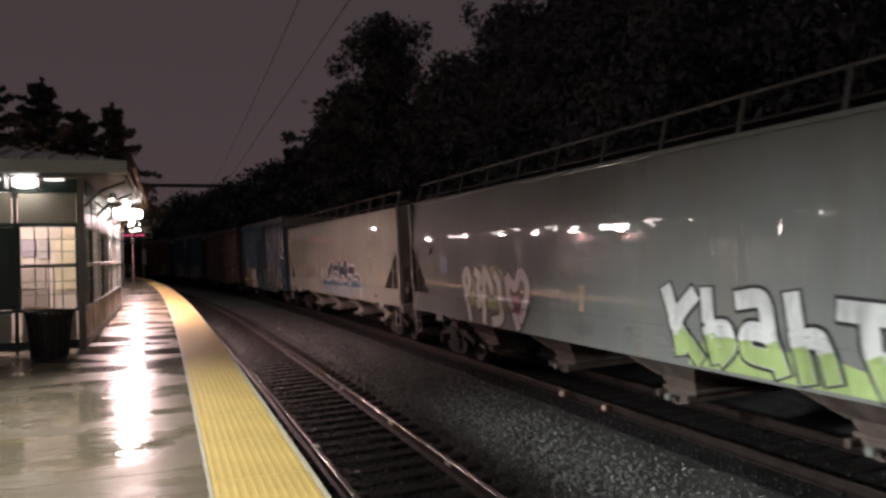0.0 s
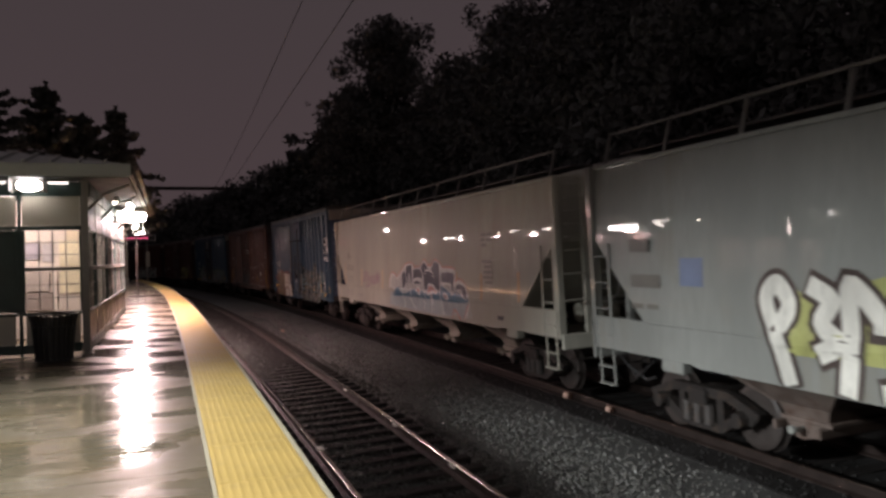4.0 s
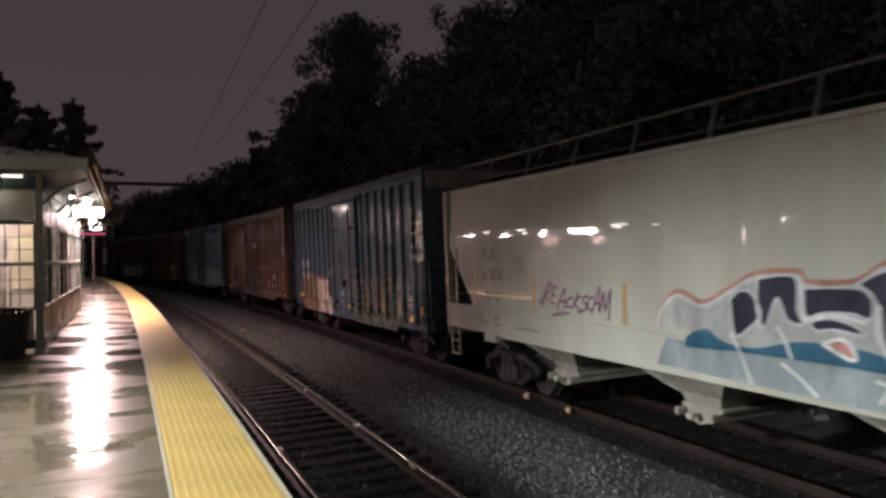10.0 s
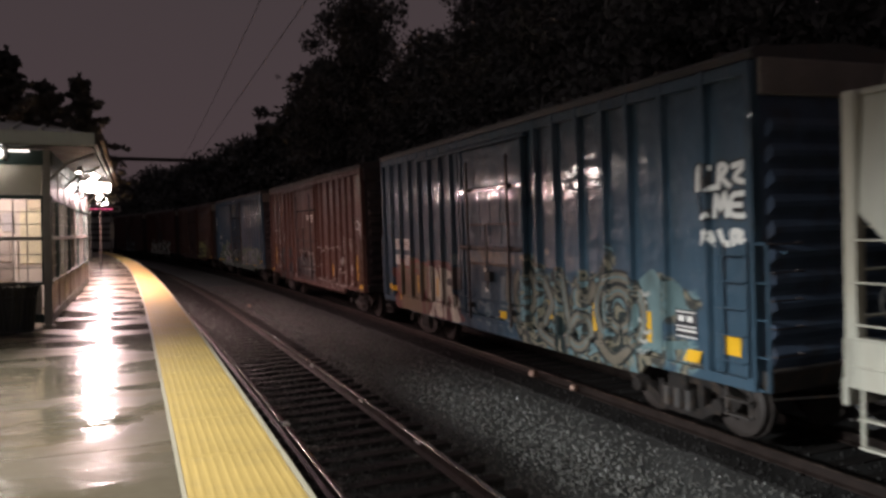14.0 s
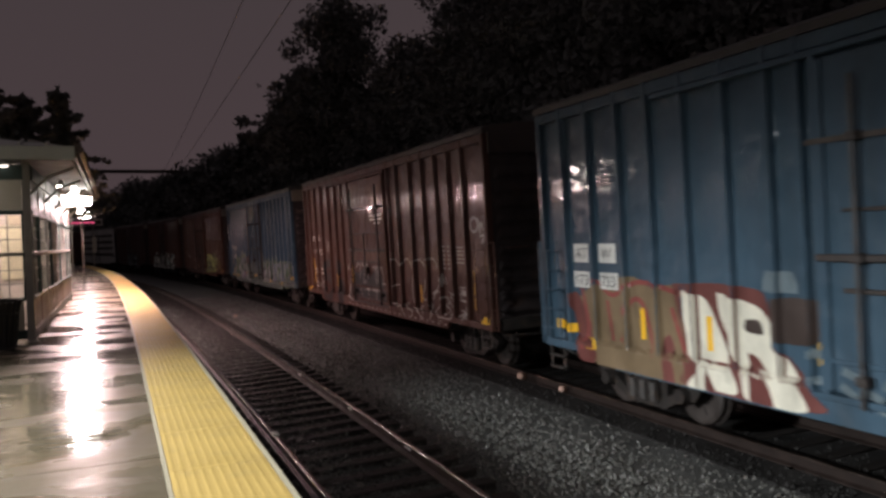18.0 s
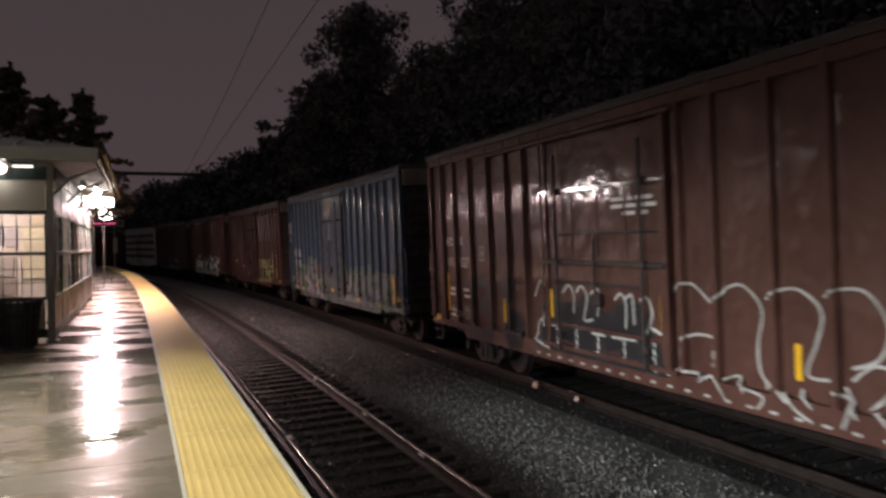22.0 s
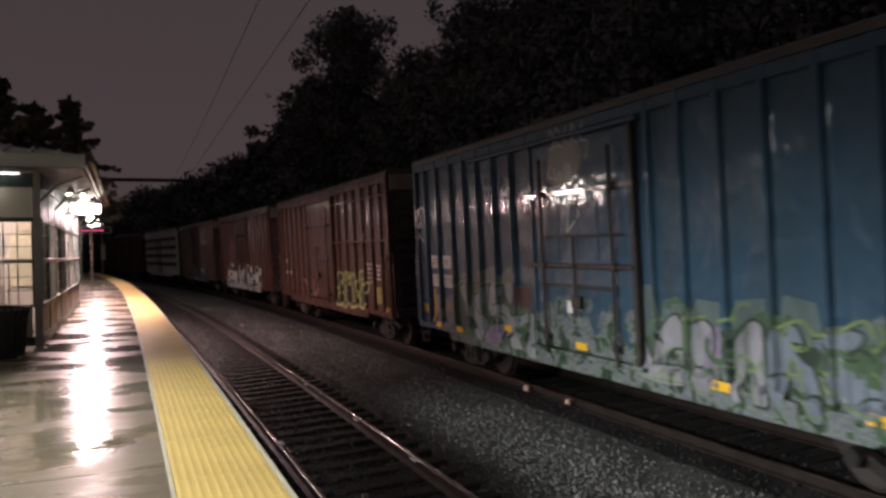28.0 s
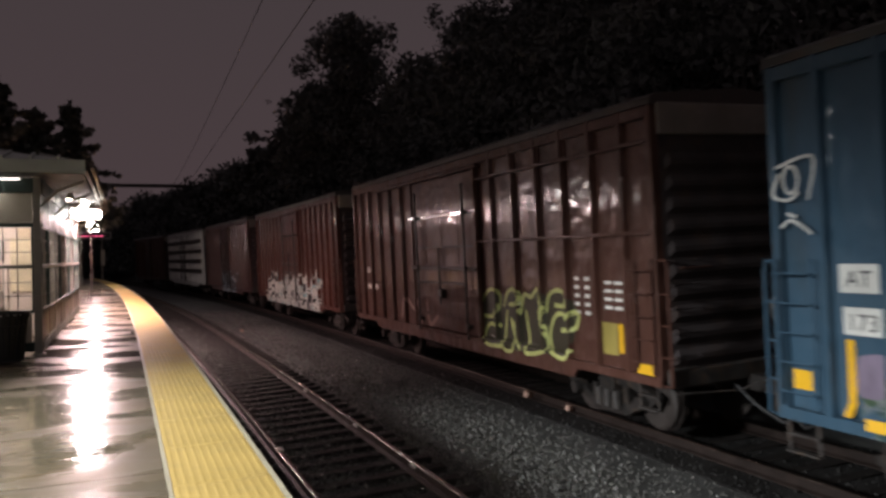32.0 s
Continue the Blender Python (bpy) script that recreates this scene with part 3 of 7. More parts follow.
def step(car, x, y, z, material, drop=0.62):
    """A sill step of bent flat bar."""
    g = Geo()
    for yy in (y - 0.2, y + 0.2):
        g.box(x - 0.012, x + 0.012, yy - 0.02, yy + 0.02, z - drop, z + 0.03, 0.003)
    for k in (-drop * 0.5, -drop + 0.01):
        g.box(x - 0.05, x + 0.05, y - 0.215, y + 0.215, z + k - 0.012, z + k + 0.012, 0.003)
    part("sill_step", g, material, car)


TRAIN = []


M_HEADER = mat("weathered_end_panel", (0.21, 0.185, 0.16), 0.55, 0.3, 1.5, 0.2, 30, dirt=(0.16, 0.13, 0.10))
# default dark grey of the car ends, whatever the body's paint
M_END = mat("dark_grey_end", (0.06, 0.05, 0.05), 0.8, 0.4, 2, 0.2, 30, dirt=(0.07, 0.05, 0.043), spec=0.1)


def boxcar(s0, s1, body, roofm, posts, door, label, sill=0.93, ribs=(), eave=5.05, gear_posts=False, pale_end=True, endm=None):
    """A boxcar with outside posts. s0, s1: its ends along the train; posts: their places; door: its two edges."""
    mid, half = (s0 + s1) / 2, (s1 - s0) / 2
    car = thing("boxcar", label, "boxcar", "cars of the freight train")
    TRAIN.append((car, mid, half))
    X = -1.52
    shell = Geo().box(X, 1.52, -half, half, 1.05, eave - 0.1, 0.02)
    part("body", shell, body, car)
    # roof with its low ridge and cross seams
    r = Geo()
    prof = [(-1.6, eave - 0.12), (-1.6, eave - 0.02), (-1.5, eave + 0.03), (0, eave + 0.14), (1.5, eave + 0.03), (1.6, eave - 0.02), (1.6, eave - 0.12)]
    n = len(prof)
    r.add([(x, y, z) for y in (-half - 0.03, half + 0.03) for x, z in prof], [tuple(range(n)), tuple(range(n, 2 * n))] + [(i, (i + 1) % n, n + (i + 1) % n, n + i) for i in range(n)])
    roof = part("roof", r, roofm, car)
    y = -half + 0.6
    while y < half:
        for sx in (-1, 1):
            seams = Geo().add([(sx * 1.52, y - 0.04, eave + 0.03), (sx * 1.52, y + 0.04, eave + 0.03), (0, y + 0.04, eave + 0.14), (0, y - 0.04, eave + 0.14),
                       (sx * 1.52, y - 0.03, eave + 0.075), (sx * 1.52, y + 0.03, eave + 0.075), (0, y + 0.03, eave + 0.185), (0, y - 0.03, eave + 0.185)],
                      [(0, 1, 5, 4), (1, 2, 6, 5), (2, 3, 7, 6), (3, 0, 4, 7), (4, 5, 6, 7)])
            part("roof_seam", seams, roofm, roof)
        y += 1.22
    # posts stand proud of the side sheets
    d0, d1 = min(door) - mid, max(door) - mid
    for q in posts:
        y = q - mid
        out = [(y - 0.075, X), (y - 0.045, X - 0.085), (y + 0.045, X - 0.085), (y + 0.075, X)]
        g = Geo().add([(b, a, z) for z in (1.0, eave - 0.12) for a, b in out], [(0, 1, 2, 3), (4, 5, 6, 7), (0, 1, 5, 4), (1, 2, 6, 5), (2, 3, 7, 6), (3, 0, 4, 7)])
        part("side_post", g, body, car)
    for y in (-half, half):
        sd = 1 if y > 0 else -1
        part("corner_post", Geo().box(X - 0.085, X + 0.05, y - 0.13 if sd > 0 else y, y if sd > 0 else y + 0.13, 1.0, eave - 0.12, 0.02), body, car)
    part("side_sill", Geo().prism([(-half, sill), (-half, 1.06), (half, 1.06), (half, sill), (half - 1.85, sill), (half - 2.0, sill - 0.16), (-half + 2.25, sill - 0.16), (-half + 2.1, sill)], X - 0.09, X - 0.02), body, car)
    part("top_chord", Geo().box(X - 0.075, X + 0.02, -half, half, eave - 0.3, eave - 0.125, 0.015), body, car)
    for z in ribs:
        part("side_rail", Geo().box(X - 0.1, X + 0.01, -half + 0.1, d0, z - 0.03, z + 0.03, 0.008), body, car)
    # door: leaf in three panels, rods, tracks
    dz0, dz1 = 1.12, eave - 0.42
    dr = part("door", Geo().box(X - 0.1, X - 0.03, d0 + 0.04, d1 - 0.04, dz0, dz1, 0.015), body, car, "sliding steel door")
    for y in (d0 + 0.06, d1 - 0.06):
        part("stile", Geo().box(X - 0.14, X - 0.09, y - 0.05, y + 0.05, dz0 + 0.02, dz1 - 0.02, 0.01), body, dr)
    for y in (d0 + 0.9, (d0 + d1) / 2, d1 - 0.9):
        part("door_rib", Geo().box(X - 0.115, X - 0.09, y - 0.03, y + 0.03, 2.64, 3.7, 0.008), body, dr)
    part("door_rib", Geo().box(X - 0.125, X - 0.09, d0 + 0.1, d1 - 0.1, 1.42, 1.48, 0.01), body, dr)
    part("top_bar", Geo().prism([(d0 - 0.1, 3.73), (d0 - 0.1, 3.79), (d1 + 0.1, 3.79), (d1 + 0.1, 3.73)], X - 0.15, X - 0.09), M_BAR, dr, "wet steel bar across the door")
    part("cross_bar", Geo().box(X - 0.13, X - 0.09, d0 + 0.05, d1 - 0.3, 3.01, 3.05, 0.008), M_GEAR, dr, "thin dark cross bar")
    part("lock_bar", Geo().box(X - 0.17, X - 0.10, d0 - 0.02, d1 + 0.02, 2.50, 2.58, 0.012), M_GEAR, dr, "dark main locking bar")
    part("lower_bar", Geo().box(X - 0.15, X - 0.10, d0 + 0.5, d1 - 0.3, 2.18, 2.23, 0.01), M_GEAR, dr, "dark lower bar")
    for y in (d0 + 0.42, d1 - 0.5):
        part("locking_rod", Geo().tube([(X - 0.19, y, dz0 - 0.1), (X - 0.19, y, dz1 - 0.25)], 0.028, 6), M_GEAR, dr)
        for z in (1.3, 2.54, 3.76):
            part("rod_guide", Geo().box(X - 0.225, X - 0.09, y - 0.07, y + 0.07, z - 0.05, z + 0.05, 0.015), M_GEAR, dr)
    y = (d0 + d1) / 2
    part("handle_rod", Geo().tube([(X - 0.19, y, 1.7), (X - 0.19, y, 3.03)], 0.022, 6), M_GEAR, dr, "upright door handle rod")
    part("lock_box", Geo().box(X - 0.21, X - 0.10, y - 0.12, y + 0.12, 1.86, 2.06, 0.02), M_GEAR, dr)
    for q in (d0, d1):
        part("door_post", Geo().box(X - 0.135, X - 0.02, q - 0.06, q + 0.035, 1.07, eave - 0.32, 0.012), M_GEAR if gear_posts else body, car, "door post")
    for z in (dz0 - 0.06, dz1 + 0.06):
        part("door_track", Geo().box(X - 0.15, X - 0.02, d0 - 0.2, d1 + (0.15 if z < 2 else min(2.6, half - 0.3 - d1)), z - 0.035, z + 0.035, 0.01), body, car)
    # ends: pressed ribs below, plain panel above
    for sd in (-1, 1):
        y = sd * half
        g = Geo()
        z = 1.2
        while z < eave - 0.75:
            v = []
            for zz, o in ((z, 0.0), (z + 0.09, 0.05), (z + 0.16, 0.05), (z + 0.25, 0.0)):
                v += [(-1.38, y + sd * 0.002, zz), (-1.3, y + sd * (o + 0.002), zz), (1.3, y + sd * (o + 0.002), zz), (1.38, y + sd * 0.002, zz)]
            f = [(4 * i + j, 4 * i + j + 1, 4 * i + 5 + j, 4 * i + 4 + j) for i in range(3) for j in range(3)]
            g.add(v, f)
            z += 0.31
        part("end_ribs", g, endm or M_END, car, "dark pressed steel car end")
        part("end_sheet", Geo().box(-1.46, 1.46, y, y + sd * 0.0015, 1.06, eave - 0.13), endm or M_END, car, "dark end sheet")
        part("end_header", Geo().box(-1.5, 1.5, y + sd * 0.003, y + sd * 0.06, eave - 0.55, eave - 0.1, 0.02), M_HEADER if pale_end else roofm, car, "galvanised end panel under the roof")
        part("end_sill", Geo().box(-1.5, 1.5, y, y + sd * 0.16, 0.92, 1.18, 0.02), M_UNDER, car)
        coupler(car, y + sd * 0.1, sd)
        y = sd * (half - 0.32)
        ladder(car, X - 0.08, y - 0.24, y + 0.24, 1.1, 2.75, 5, body)
        step(car, X - 0.05, y, 0.98, M_UNDER, 0.42)
        el = part("end_ladder", Geo().tube([(X - 0.03, sd * half, 2.72), (X - 0.03, sd * (half + 0.15), 2.72), (X - 0.03, sd * (half + 0.17), 2.6), (X - 0.03, sd * (half + 0.17), 0.95), (X - 0.03, sd * half, 0.95)], 0.024, 6), body, car, "bent ladder stile at the car's corner")
        for z in (1.35, 1.8, 2.25):
            part("rung", Geo().tube([(X - 0.03, sd * half, z), (X - 0.03, sd * (half + 0.17), z)], 0.014, 5), body, el)
        part("grab_iron", Geo().tube([(-1.2, sd * half, 2.6), (-1.2, sd * (half + 0.14), 2.6), (-0.75, sd * (half + 0.14), 2.6), (-0.75, sd * half, 2.6)], 0.013, 5), body, car)
    for i in range(5):
        z = 1.35 + i * 0.34
        part("end_rung", Geo().tube([(-1.42, -half, z), (-1.42, -half - 0.15, z), (-0.95, -half - 0.15, z), (-0.95, -half, z)], 0.011, 5), M_END, car)
    part("brake_wheel", Geo().tube([(0.5 + 0.25 * math.cos(q * math.pi / 8), -half - 0.25, 1.9 + 0.25 * math.sin(q * math.pi / 8)) for q in range(17)], 0.018, 5), M_STEEL, car)
    part("brake_rod", Geo().tube([(0.5, -half - 0.25, 1.9), (0.5, -half, 1.9)], 0.03, 6), M_UNDER, car)
    part("underframe", Geo().box(-0.35, 0.35, -half + 0.3, half - 0.3, 0.72, 1.06, 0.02).box(-1.4, 1.4, -half + 0.1, half - 0.1, 0.98, 1.07, 0.01), M_UNDER, car)
    part("brake_cylinder", Geo().tube([(-0.9, -1.4, 0.75), (-0.9, -0.5, 0.75)], 0.2, 12), M_UNDER, car)
    truck(car, -half + 2.0)
    truck(car, half - 2.0)
    # conspicuity strips
    return car


def hopper(s0, s1, body, label, grime):
    """A four-bay covered hopper car with bulged sides and sloped ends."""
    mid, half = (s0 + s1) / 2, (s1 - s0) / 2
    car = thing("covered_hopper", label, "hopper car", "cars of the freight train")
    TRAIN.append((car, mid, half))
    # shell: rings of half width and half length by height
    rings = []
    for i in range(22):
        z = 1.74 + (4.30 - 1.74) * i / 21
        u = (z - 1.74) / 2.56
        w = hopper_x(max(z, 1.79))
        ln = half - 1.56 + min(1.44, (z - 1.74) / (3.1 - 1.74) * 1.44)
        rings.append((w, ln, z))
    rings += [(1.36, half - 0.13, 4.34), (1.0, half - 0.2, 4.42), (0.4, half - 0.25, 4.46)]
    g = Geo()
    for w, ln, z in rings:
        g.v += [(-w, -ln, z), (-w, ln, z), (w, ln, z), (w, -ln, z)]
    n = len(rings)
    g.f = [(4 * i + j, 4 * i + (j + 1) % 4, 4 * i + 4 + (j + 1) % 4, 4 * i + 4 + j) for i in range(n - 1) for j in (1, 3)] + [(0, 1, 2, 3), tuple(range(4 * n - 4, 4 * n))]
    for sx in (-1, 1):
        for a, b in ((0, 22), (21, n)):
            g.add([(sx * w, sy * ln, z) for w, ln, z in rings[a:b] for sy in (-1, 1)], [(2 * i, 2 * i + 1, 2 * i + 3, 2 * i + 2) for i in range(b - a - 1)])
    sh = part("shell", g, body, car)
    for poly in sh.data.polygons:
        poly.use_smooth = abs(poly.normal.x) > 0.8
    for sx in (-1, 1):
        part("side_sill", Geo().prism([(-half, 1.24), (-half, 1.76), (half, 1.76), (half, 1.24), (half - 2.6, 1.24), (half - 2.8, 1.2), (-half + 2.8, 1.2), (-half + 2.6, 1.24)], sx * 1.53, sx * 1.60), body, car)
        part("sill_lip", Geo().box(sx * 1.5, sx * 1.615, -half + 0.05, half - 0.05, 1.745, 1.775, 0.008), body, car)
        part("eave_angle", Geo().box(sx * 1.44, sx * 1.5, -half + 0.1, half - 0.1, 4.26, 4.33, 0.012), body, car)
        for sd in (-1, 1):
            y = sd * half
            part("corner_post", Geo().box(sx * 1.45, sx * 1.6, y - sd * 0.16, y, 1.24, 4.32, 0.02), body, car)
        # side of the roof walk
        k = int((2 * half - 0.8) / 1.55)
        for i in range(k + 1):
            y = -half + 0.4 + (2 * half - 0.8) * i / k
            part("walk_bracket", Geo().tube([(sx * 1.43, y, 4.30), (sx * 1.28, y, 4.83)], 0.032, 5), M_WALK, car)
        part("walk_rail", Geo().tube([(sx * 1.28, -half + 0.38, 4.83), (sx * 1.28, half - 0.38, 4.83)], 0.024, 6), M_WALK, car)
    part("roof_walk", Geo().box(-1.05, -0.5, -half + 0.3, half - 0.3, 4.5, 4.54, 0.01).box(0.5, 1.05, -half + 0.3, half - 0.3, 4.5, 4.54, 0.01), M_UNDER, car, "dark grating roof walk")
    hatch = part("trough_hatch", Geo().box(-0.35, 0.35, -half + 1.2, half - 1.2, 4.45, 4.58, 0.04), body, car)
    for i in range(8):
        y = -half + 2.0 + (2 * half - 4.0) * i / 7
        part("hatch_clamp", Geo().box(-0.42, 0.42, y - 0.04, y + 0.04, 4.56, 4.63, 0.01), M_STEEL, hatch)
    # bays
    for i in range(4):
        y = -5.49 + 3.66 * i
        v = []
        for z, hy, hx in ((1.45, 1.45, 1.42), (1.2, 0.98, 1.30), (0.78, 0.42, 0.86), (0.62, 0.36, 0.80)):
            v += [(-hx, y - hy, z), (-hx, y + hy, z), (hx, y + hy, z), (hx, y - hy, z)]
        f = [(4 * a + j, 4 * a + (j + 1) % 4, 4 * a + 4 + (j + 1) % 4, 4 * a + 4 + j) for a in range(3) for j in range(4)] + [(12, 13, 14, 15)]
        bay = part("hopper_bay", Geo().add(v, f), grime, car, "grimy discharge bay")
        gate = Geo().box(-0.84, 0.84, y - 0.42, y + 0.42, 0.55, 0.62, 0.015)
        for k in (-0.36, 0.36):
            gate.box(-1.0, 0.9, y + k - 0.035, y + k + 0.035, 0.44, 0.56, 0.012)
        gate.prism([(y - 0.30, 0.56), (y + 0.30, 0.56), (y + 0.2, 0.38), (y + 0.05, 0.34), (y - 0.2, 0.40)], -0.85, -0.68)
        part("outlet_gate", gate, grime, bay, "grey discharge gate")
        part("gate_capstan", Geo().tube([(-1.08, y, 0.5), (-1.03, y, 0.5), (-1.02, y, 0.5), (-0.84, y, 0.5)], [0.055, 0.062, 0.035, 0.03], 10), body, bay, "pale capstan that opens the gate")
        for k in (-1, 1):
            part("bay_flange", Geo().tube([(-1.31, y + k * 0.99, 1.2), (-0.87, y + k * 0.43, 0.78)], 0.022, 5), grime, bay)
    part("centre_sill", Geo().box(-0.3, 0.3, -half + 0.2, half - 0.2, 0.85, 1.3, 0.02), M_UNDER, car)
    for sd in (-1, 1):
        y = sd * half
        part("end_platform", Geo().box(-1.55, 1.55, y - sd * 1.5, y, 1.22, 1.3, 0.01), body, car)
        part("end_sill", Geo().box(-1.58, 1.58, y - sd * 0.02, y + sd * 0.06, 1.02, 1.32, 0.02), body, car)
        for x in (-0.9, 0.9):
            part("end_post", Geo().box(x - 0.06, x + 0.06, y - sd * 0.2, y - sd * 0.08, 1.3, 4.3, 0.015), body, car)
            part("slope_strut", Geo().box(x - 0.05, x + 0.05, y - sd * 1.4, y - sd * 1.28, 1.3, 1.95, 0.01), body, car)
        ladder(car, -1.58, y - sd * 0.14, y - sd * 0.62, 1.26, 3.0, 4, body, out=0.03)
        part("safety_rail", Geo().tube([(-1.5, y + sd * 0.03, 2.45), (1.5, y + sd * 0.03, 2.45)], 0.018, 6).tube([(-1.5, y + sd * 0.03, 1.95), (1.5, y + sd * 0.03, 1.95)], 0.018, 6), body, car)
        step(car, -1.57, y - sd * 0.4, 1.24, body)
        coupler(car, y, sd)
        for i in range(6):
            z = 2.9 + i * 0.25
            part("end_rung", Geo().tube([(-1.4, y, z), (-1.4, y + sd * 0.1, z), (-0.95, y + sd * 0.1, z), (-0.95, y, z)], 0.013, 5), body, car)
        part("air_tank", Geo().tube([(-0.75, y - sd * 0.75, 1.62), (0.1, y - sd * 0.75, 1.62)], [0.2, 0.2], 14), body, car)
        part("brake_valve", Geo().box(0.3, 0.7, y - sd * 0.9, y - sd * 0.6, 1.3, 1.7, 0.04), M_STEEL, car)
        part("jacking_pad", Geo().box(-1.58, -1.4, y - sd * 2.4, y - sd * 1.9, 1.05, 1.25, 0.02), body, car)
    part("brake_wheel", Geo().tube([(-0.55 + 0.25 * math.cos(q * math.pi / 8), -half - 0.08, 2.15 + 0.25 * math.sin(q * math.pi / 8)) for q in range(17)], 0.02, 5), M_STEEL, car)
    part("brake_hub", Geo().tube([(-0.55, -half - 0.1, 2.15), (-0.55, -half + 0.1, 2.15)], 0.06, 8), M_STEEL, car)
    truck(car, -half + 2.1)
    truck(car, half - 2.1)
    return car


# ---- the train ----
P_CREAM = painted("cream_hopper_paint", (0.44, 0.428, 0.36), (0.38, 0.345, 0.275), rough=0.38, coat=1.0, dents=0.03, spec=0.05)
P_GREY = painted("grey_hopper_paint", (0.21, 0.216, 0.20), (0.185, 0.172, 0.138), rough=0.38, coat=1.0, dents=0.03, spec=0.05)
P_ROOF_D = mat("sooty_roof", (0.045, 0.034, 0.03), 0.5, 0.3, 1.5, 0.2, 30, dirt=(0.06, 0.04, 0.03))
P_ROOF = mat("galvanised_roof", (0.050, 0.048, 0.045), 0.45, 0.25, 1.5, 0.2, 30, dirt=(0.07, 0.05, 0.04))
P_BLUE_C = painted("blue_car_paint", (0.046, 0.082, 0.116), (0.036, 0.056, 0.074), [(0.02, 0.03, 0.03), (0.20, 0.18, 0.13), (0.05, 0.05, 0.045), (0.14, 0.21, 0.22), (0.06, 0.12, 0.15), (0.24, 0.22, 0.16)], 2.15, -5.9, -0.9, size=1.3)
P_RED_D = painted("red_car_paint", (0.095, 0.044, 0.033), (0.062, 0.027, 0.021), rough=0.42, coat=0.45)
P_BLUE_E = painted("weathered_blue_car_paint", (0.037, 0.076, 0.115), (0.042, 0.060, 0.072), [(0.025, 0.04, 0.03), (0.045, 0.075, 0.04), (0.15, 0.17, 0.16), (0.11, 0.115, 0.13), (0.18, 0.20, 0.19), (0.05, 0.08, 0.05)], 1.8, -7.4, 6.2, size=2.2)
P_BROWN_F = painted("brown_car_paint", (0.082, 0.036, 0.026), (0.053, 0.026, 0.020), rough=0.42, coat=0.45)
P_RED_G = painted("faded_red_car_paint", (0.085, 0.03, 0.021), (0.05, 0.021, 0.016), [(0.05, 0.05, 0.05), (0.55, 0.56, 0.5), (0.4, 0.42, 0.38), (0.2, 0.4, 0.42)], 2.0, -4.6, 5.2, size=1.2)
P_DARK_H = painted("dark_car_paint", (0.09, 0.05, 0.045), (0.05, 0.035, 0.03), [(0.05, 0.05, 0.05), (0.2, 0.25, 0.3), (0.35, 0.36, 0.36)], 1.9, -3.5, 1.5)



def paint(name, col, rough=0.4):
    return mat("spray_" + name, col, rough, 0.3, 2.4, 0.05, 26, dirt=tuple(c * 0.55 for c in col), streak=(1, 1, 0.4))


def blk(y0, y1, z0, z1, depth, lift=0.003, wob=0.0, lean=0.0):
    """A patch of paint that follows the side; wob: how uneven its upper edge is, lean: slant of its ends."""
    g = Geo()
    ny, nz = max(1, int((y1 - y0) / 0.03)), max(1, int((z1 - z0) / 0.12))
    for i in range(ny + 1):
        y = y0 + (y1 - y0) * i / ny
        up = z1 + wob * (noise.noise(Vector((y * 1.3, z0, 0.3))) + 0.6 * abs(math.sin(y * 2.1)))
        e = min(1, min(i, ny - i) / max(1, ny * 0.12)) if wob else 1
        up = z0 + (up - z0) * (0.45 + 0.55 * e)
        for j in range(nz + 1):
            z = z0 + (up - z0) * j / nz
            yy = y + lean * (z - z0)
            g.v.append((-depth(yy, z) - lift, yy, z))
    g.f = [(i * (nz + 1) + j, i * (nz + 1) + j + 1, (i + 1) * (nz + 1) + j + 1, (i + 1) * (nz + 1) + j) for i in range(ny) for j in range(nz)]
    return g


def hop(y, z):
    """Depth of paint on a hopper's side, carried smoothly over the sill's lip."""
    lip = min(1.0, max(0.0, (0.11 - abs(z - 1.76)) / 0.04))
    return hopper_x(z) * (1 - lip) + 1.617 * lip


# grey hopper: white letters over green, then paler letters with a heart
M_BAY_A = mat("rusty_bay_paint", (0.11, 0.085, 0.072), 0.6, 0.35, 3, 0.2, 30, dirt=(0.07, 0.045, 0.035), spec=0.25)
M_BAY_B = mat("grimy_cream_paint", (0.30, 0.28, 0.235), 0.5, 0.3, 3, 0.2, 30, dirt=(0.2, 0.16, 0.12))
A = hopper(2.95, 21.65, P_GREY, "grey covered hopper car with green and white graffiti", M_BAY_A)
mid = 12.3
KB = [[(0.02, 0.95), (0.07, 0.5), (0.09, 0.12)], [(0.17, 0.9), (0.08, 0.52), (0.19, 0.05)],
      [(0.24, 0.95), (0.25, 0.5), (0.28, 0.1)], [(0.26, 0.45), (0.33, 0.5), (0.35, 0.3), (0.30, 0.12)],
      [(0.40, 0.88), (0.50, 0.9), (0.53, 0.5), (0.57, 0.08)], [(0.52, 0.5), (0.44, 0.5), (0.43, 0.25), (0.52, 0.2)],
      [(0.62, 0.95), (0.64, 0.5), (0.67, 0.05)], [(0.64, 0.45), (0.72, 0.5), (0.76, 0.1)],
      [(0.80, 0.85), (0.98, 0.82)], [(0.88, 0.84), (0.90, 0.4), (0.94, 0.06)], [(0.94, 0.35), (1.0, 0.4)]]
L = placed(KB, 9.72 - mid, 1.30, 3.9, 1.02)
part("graffiti_fill", blk(5.85 - mid, 9.2 - mid, 1.25, 1.58, hop, 0.002, 0.12), paint("green", (0.36, 0.47, 0.18)), A, "yellow-green sprayed band")
spray(A, "graffiti_outline", L, 0.33, hop, paint("black", (0.02, 0.02, 0.022)), "black outline of sprayed letters", 0.0055)
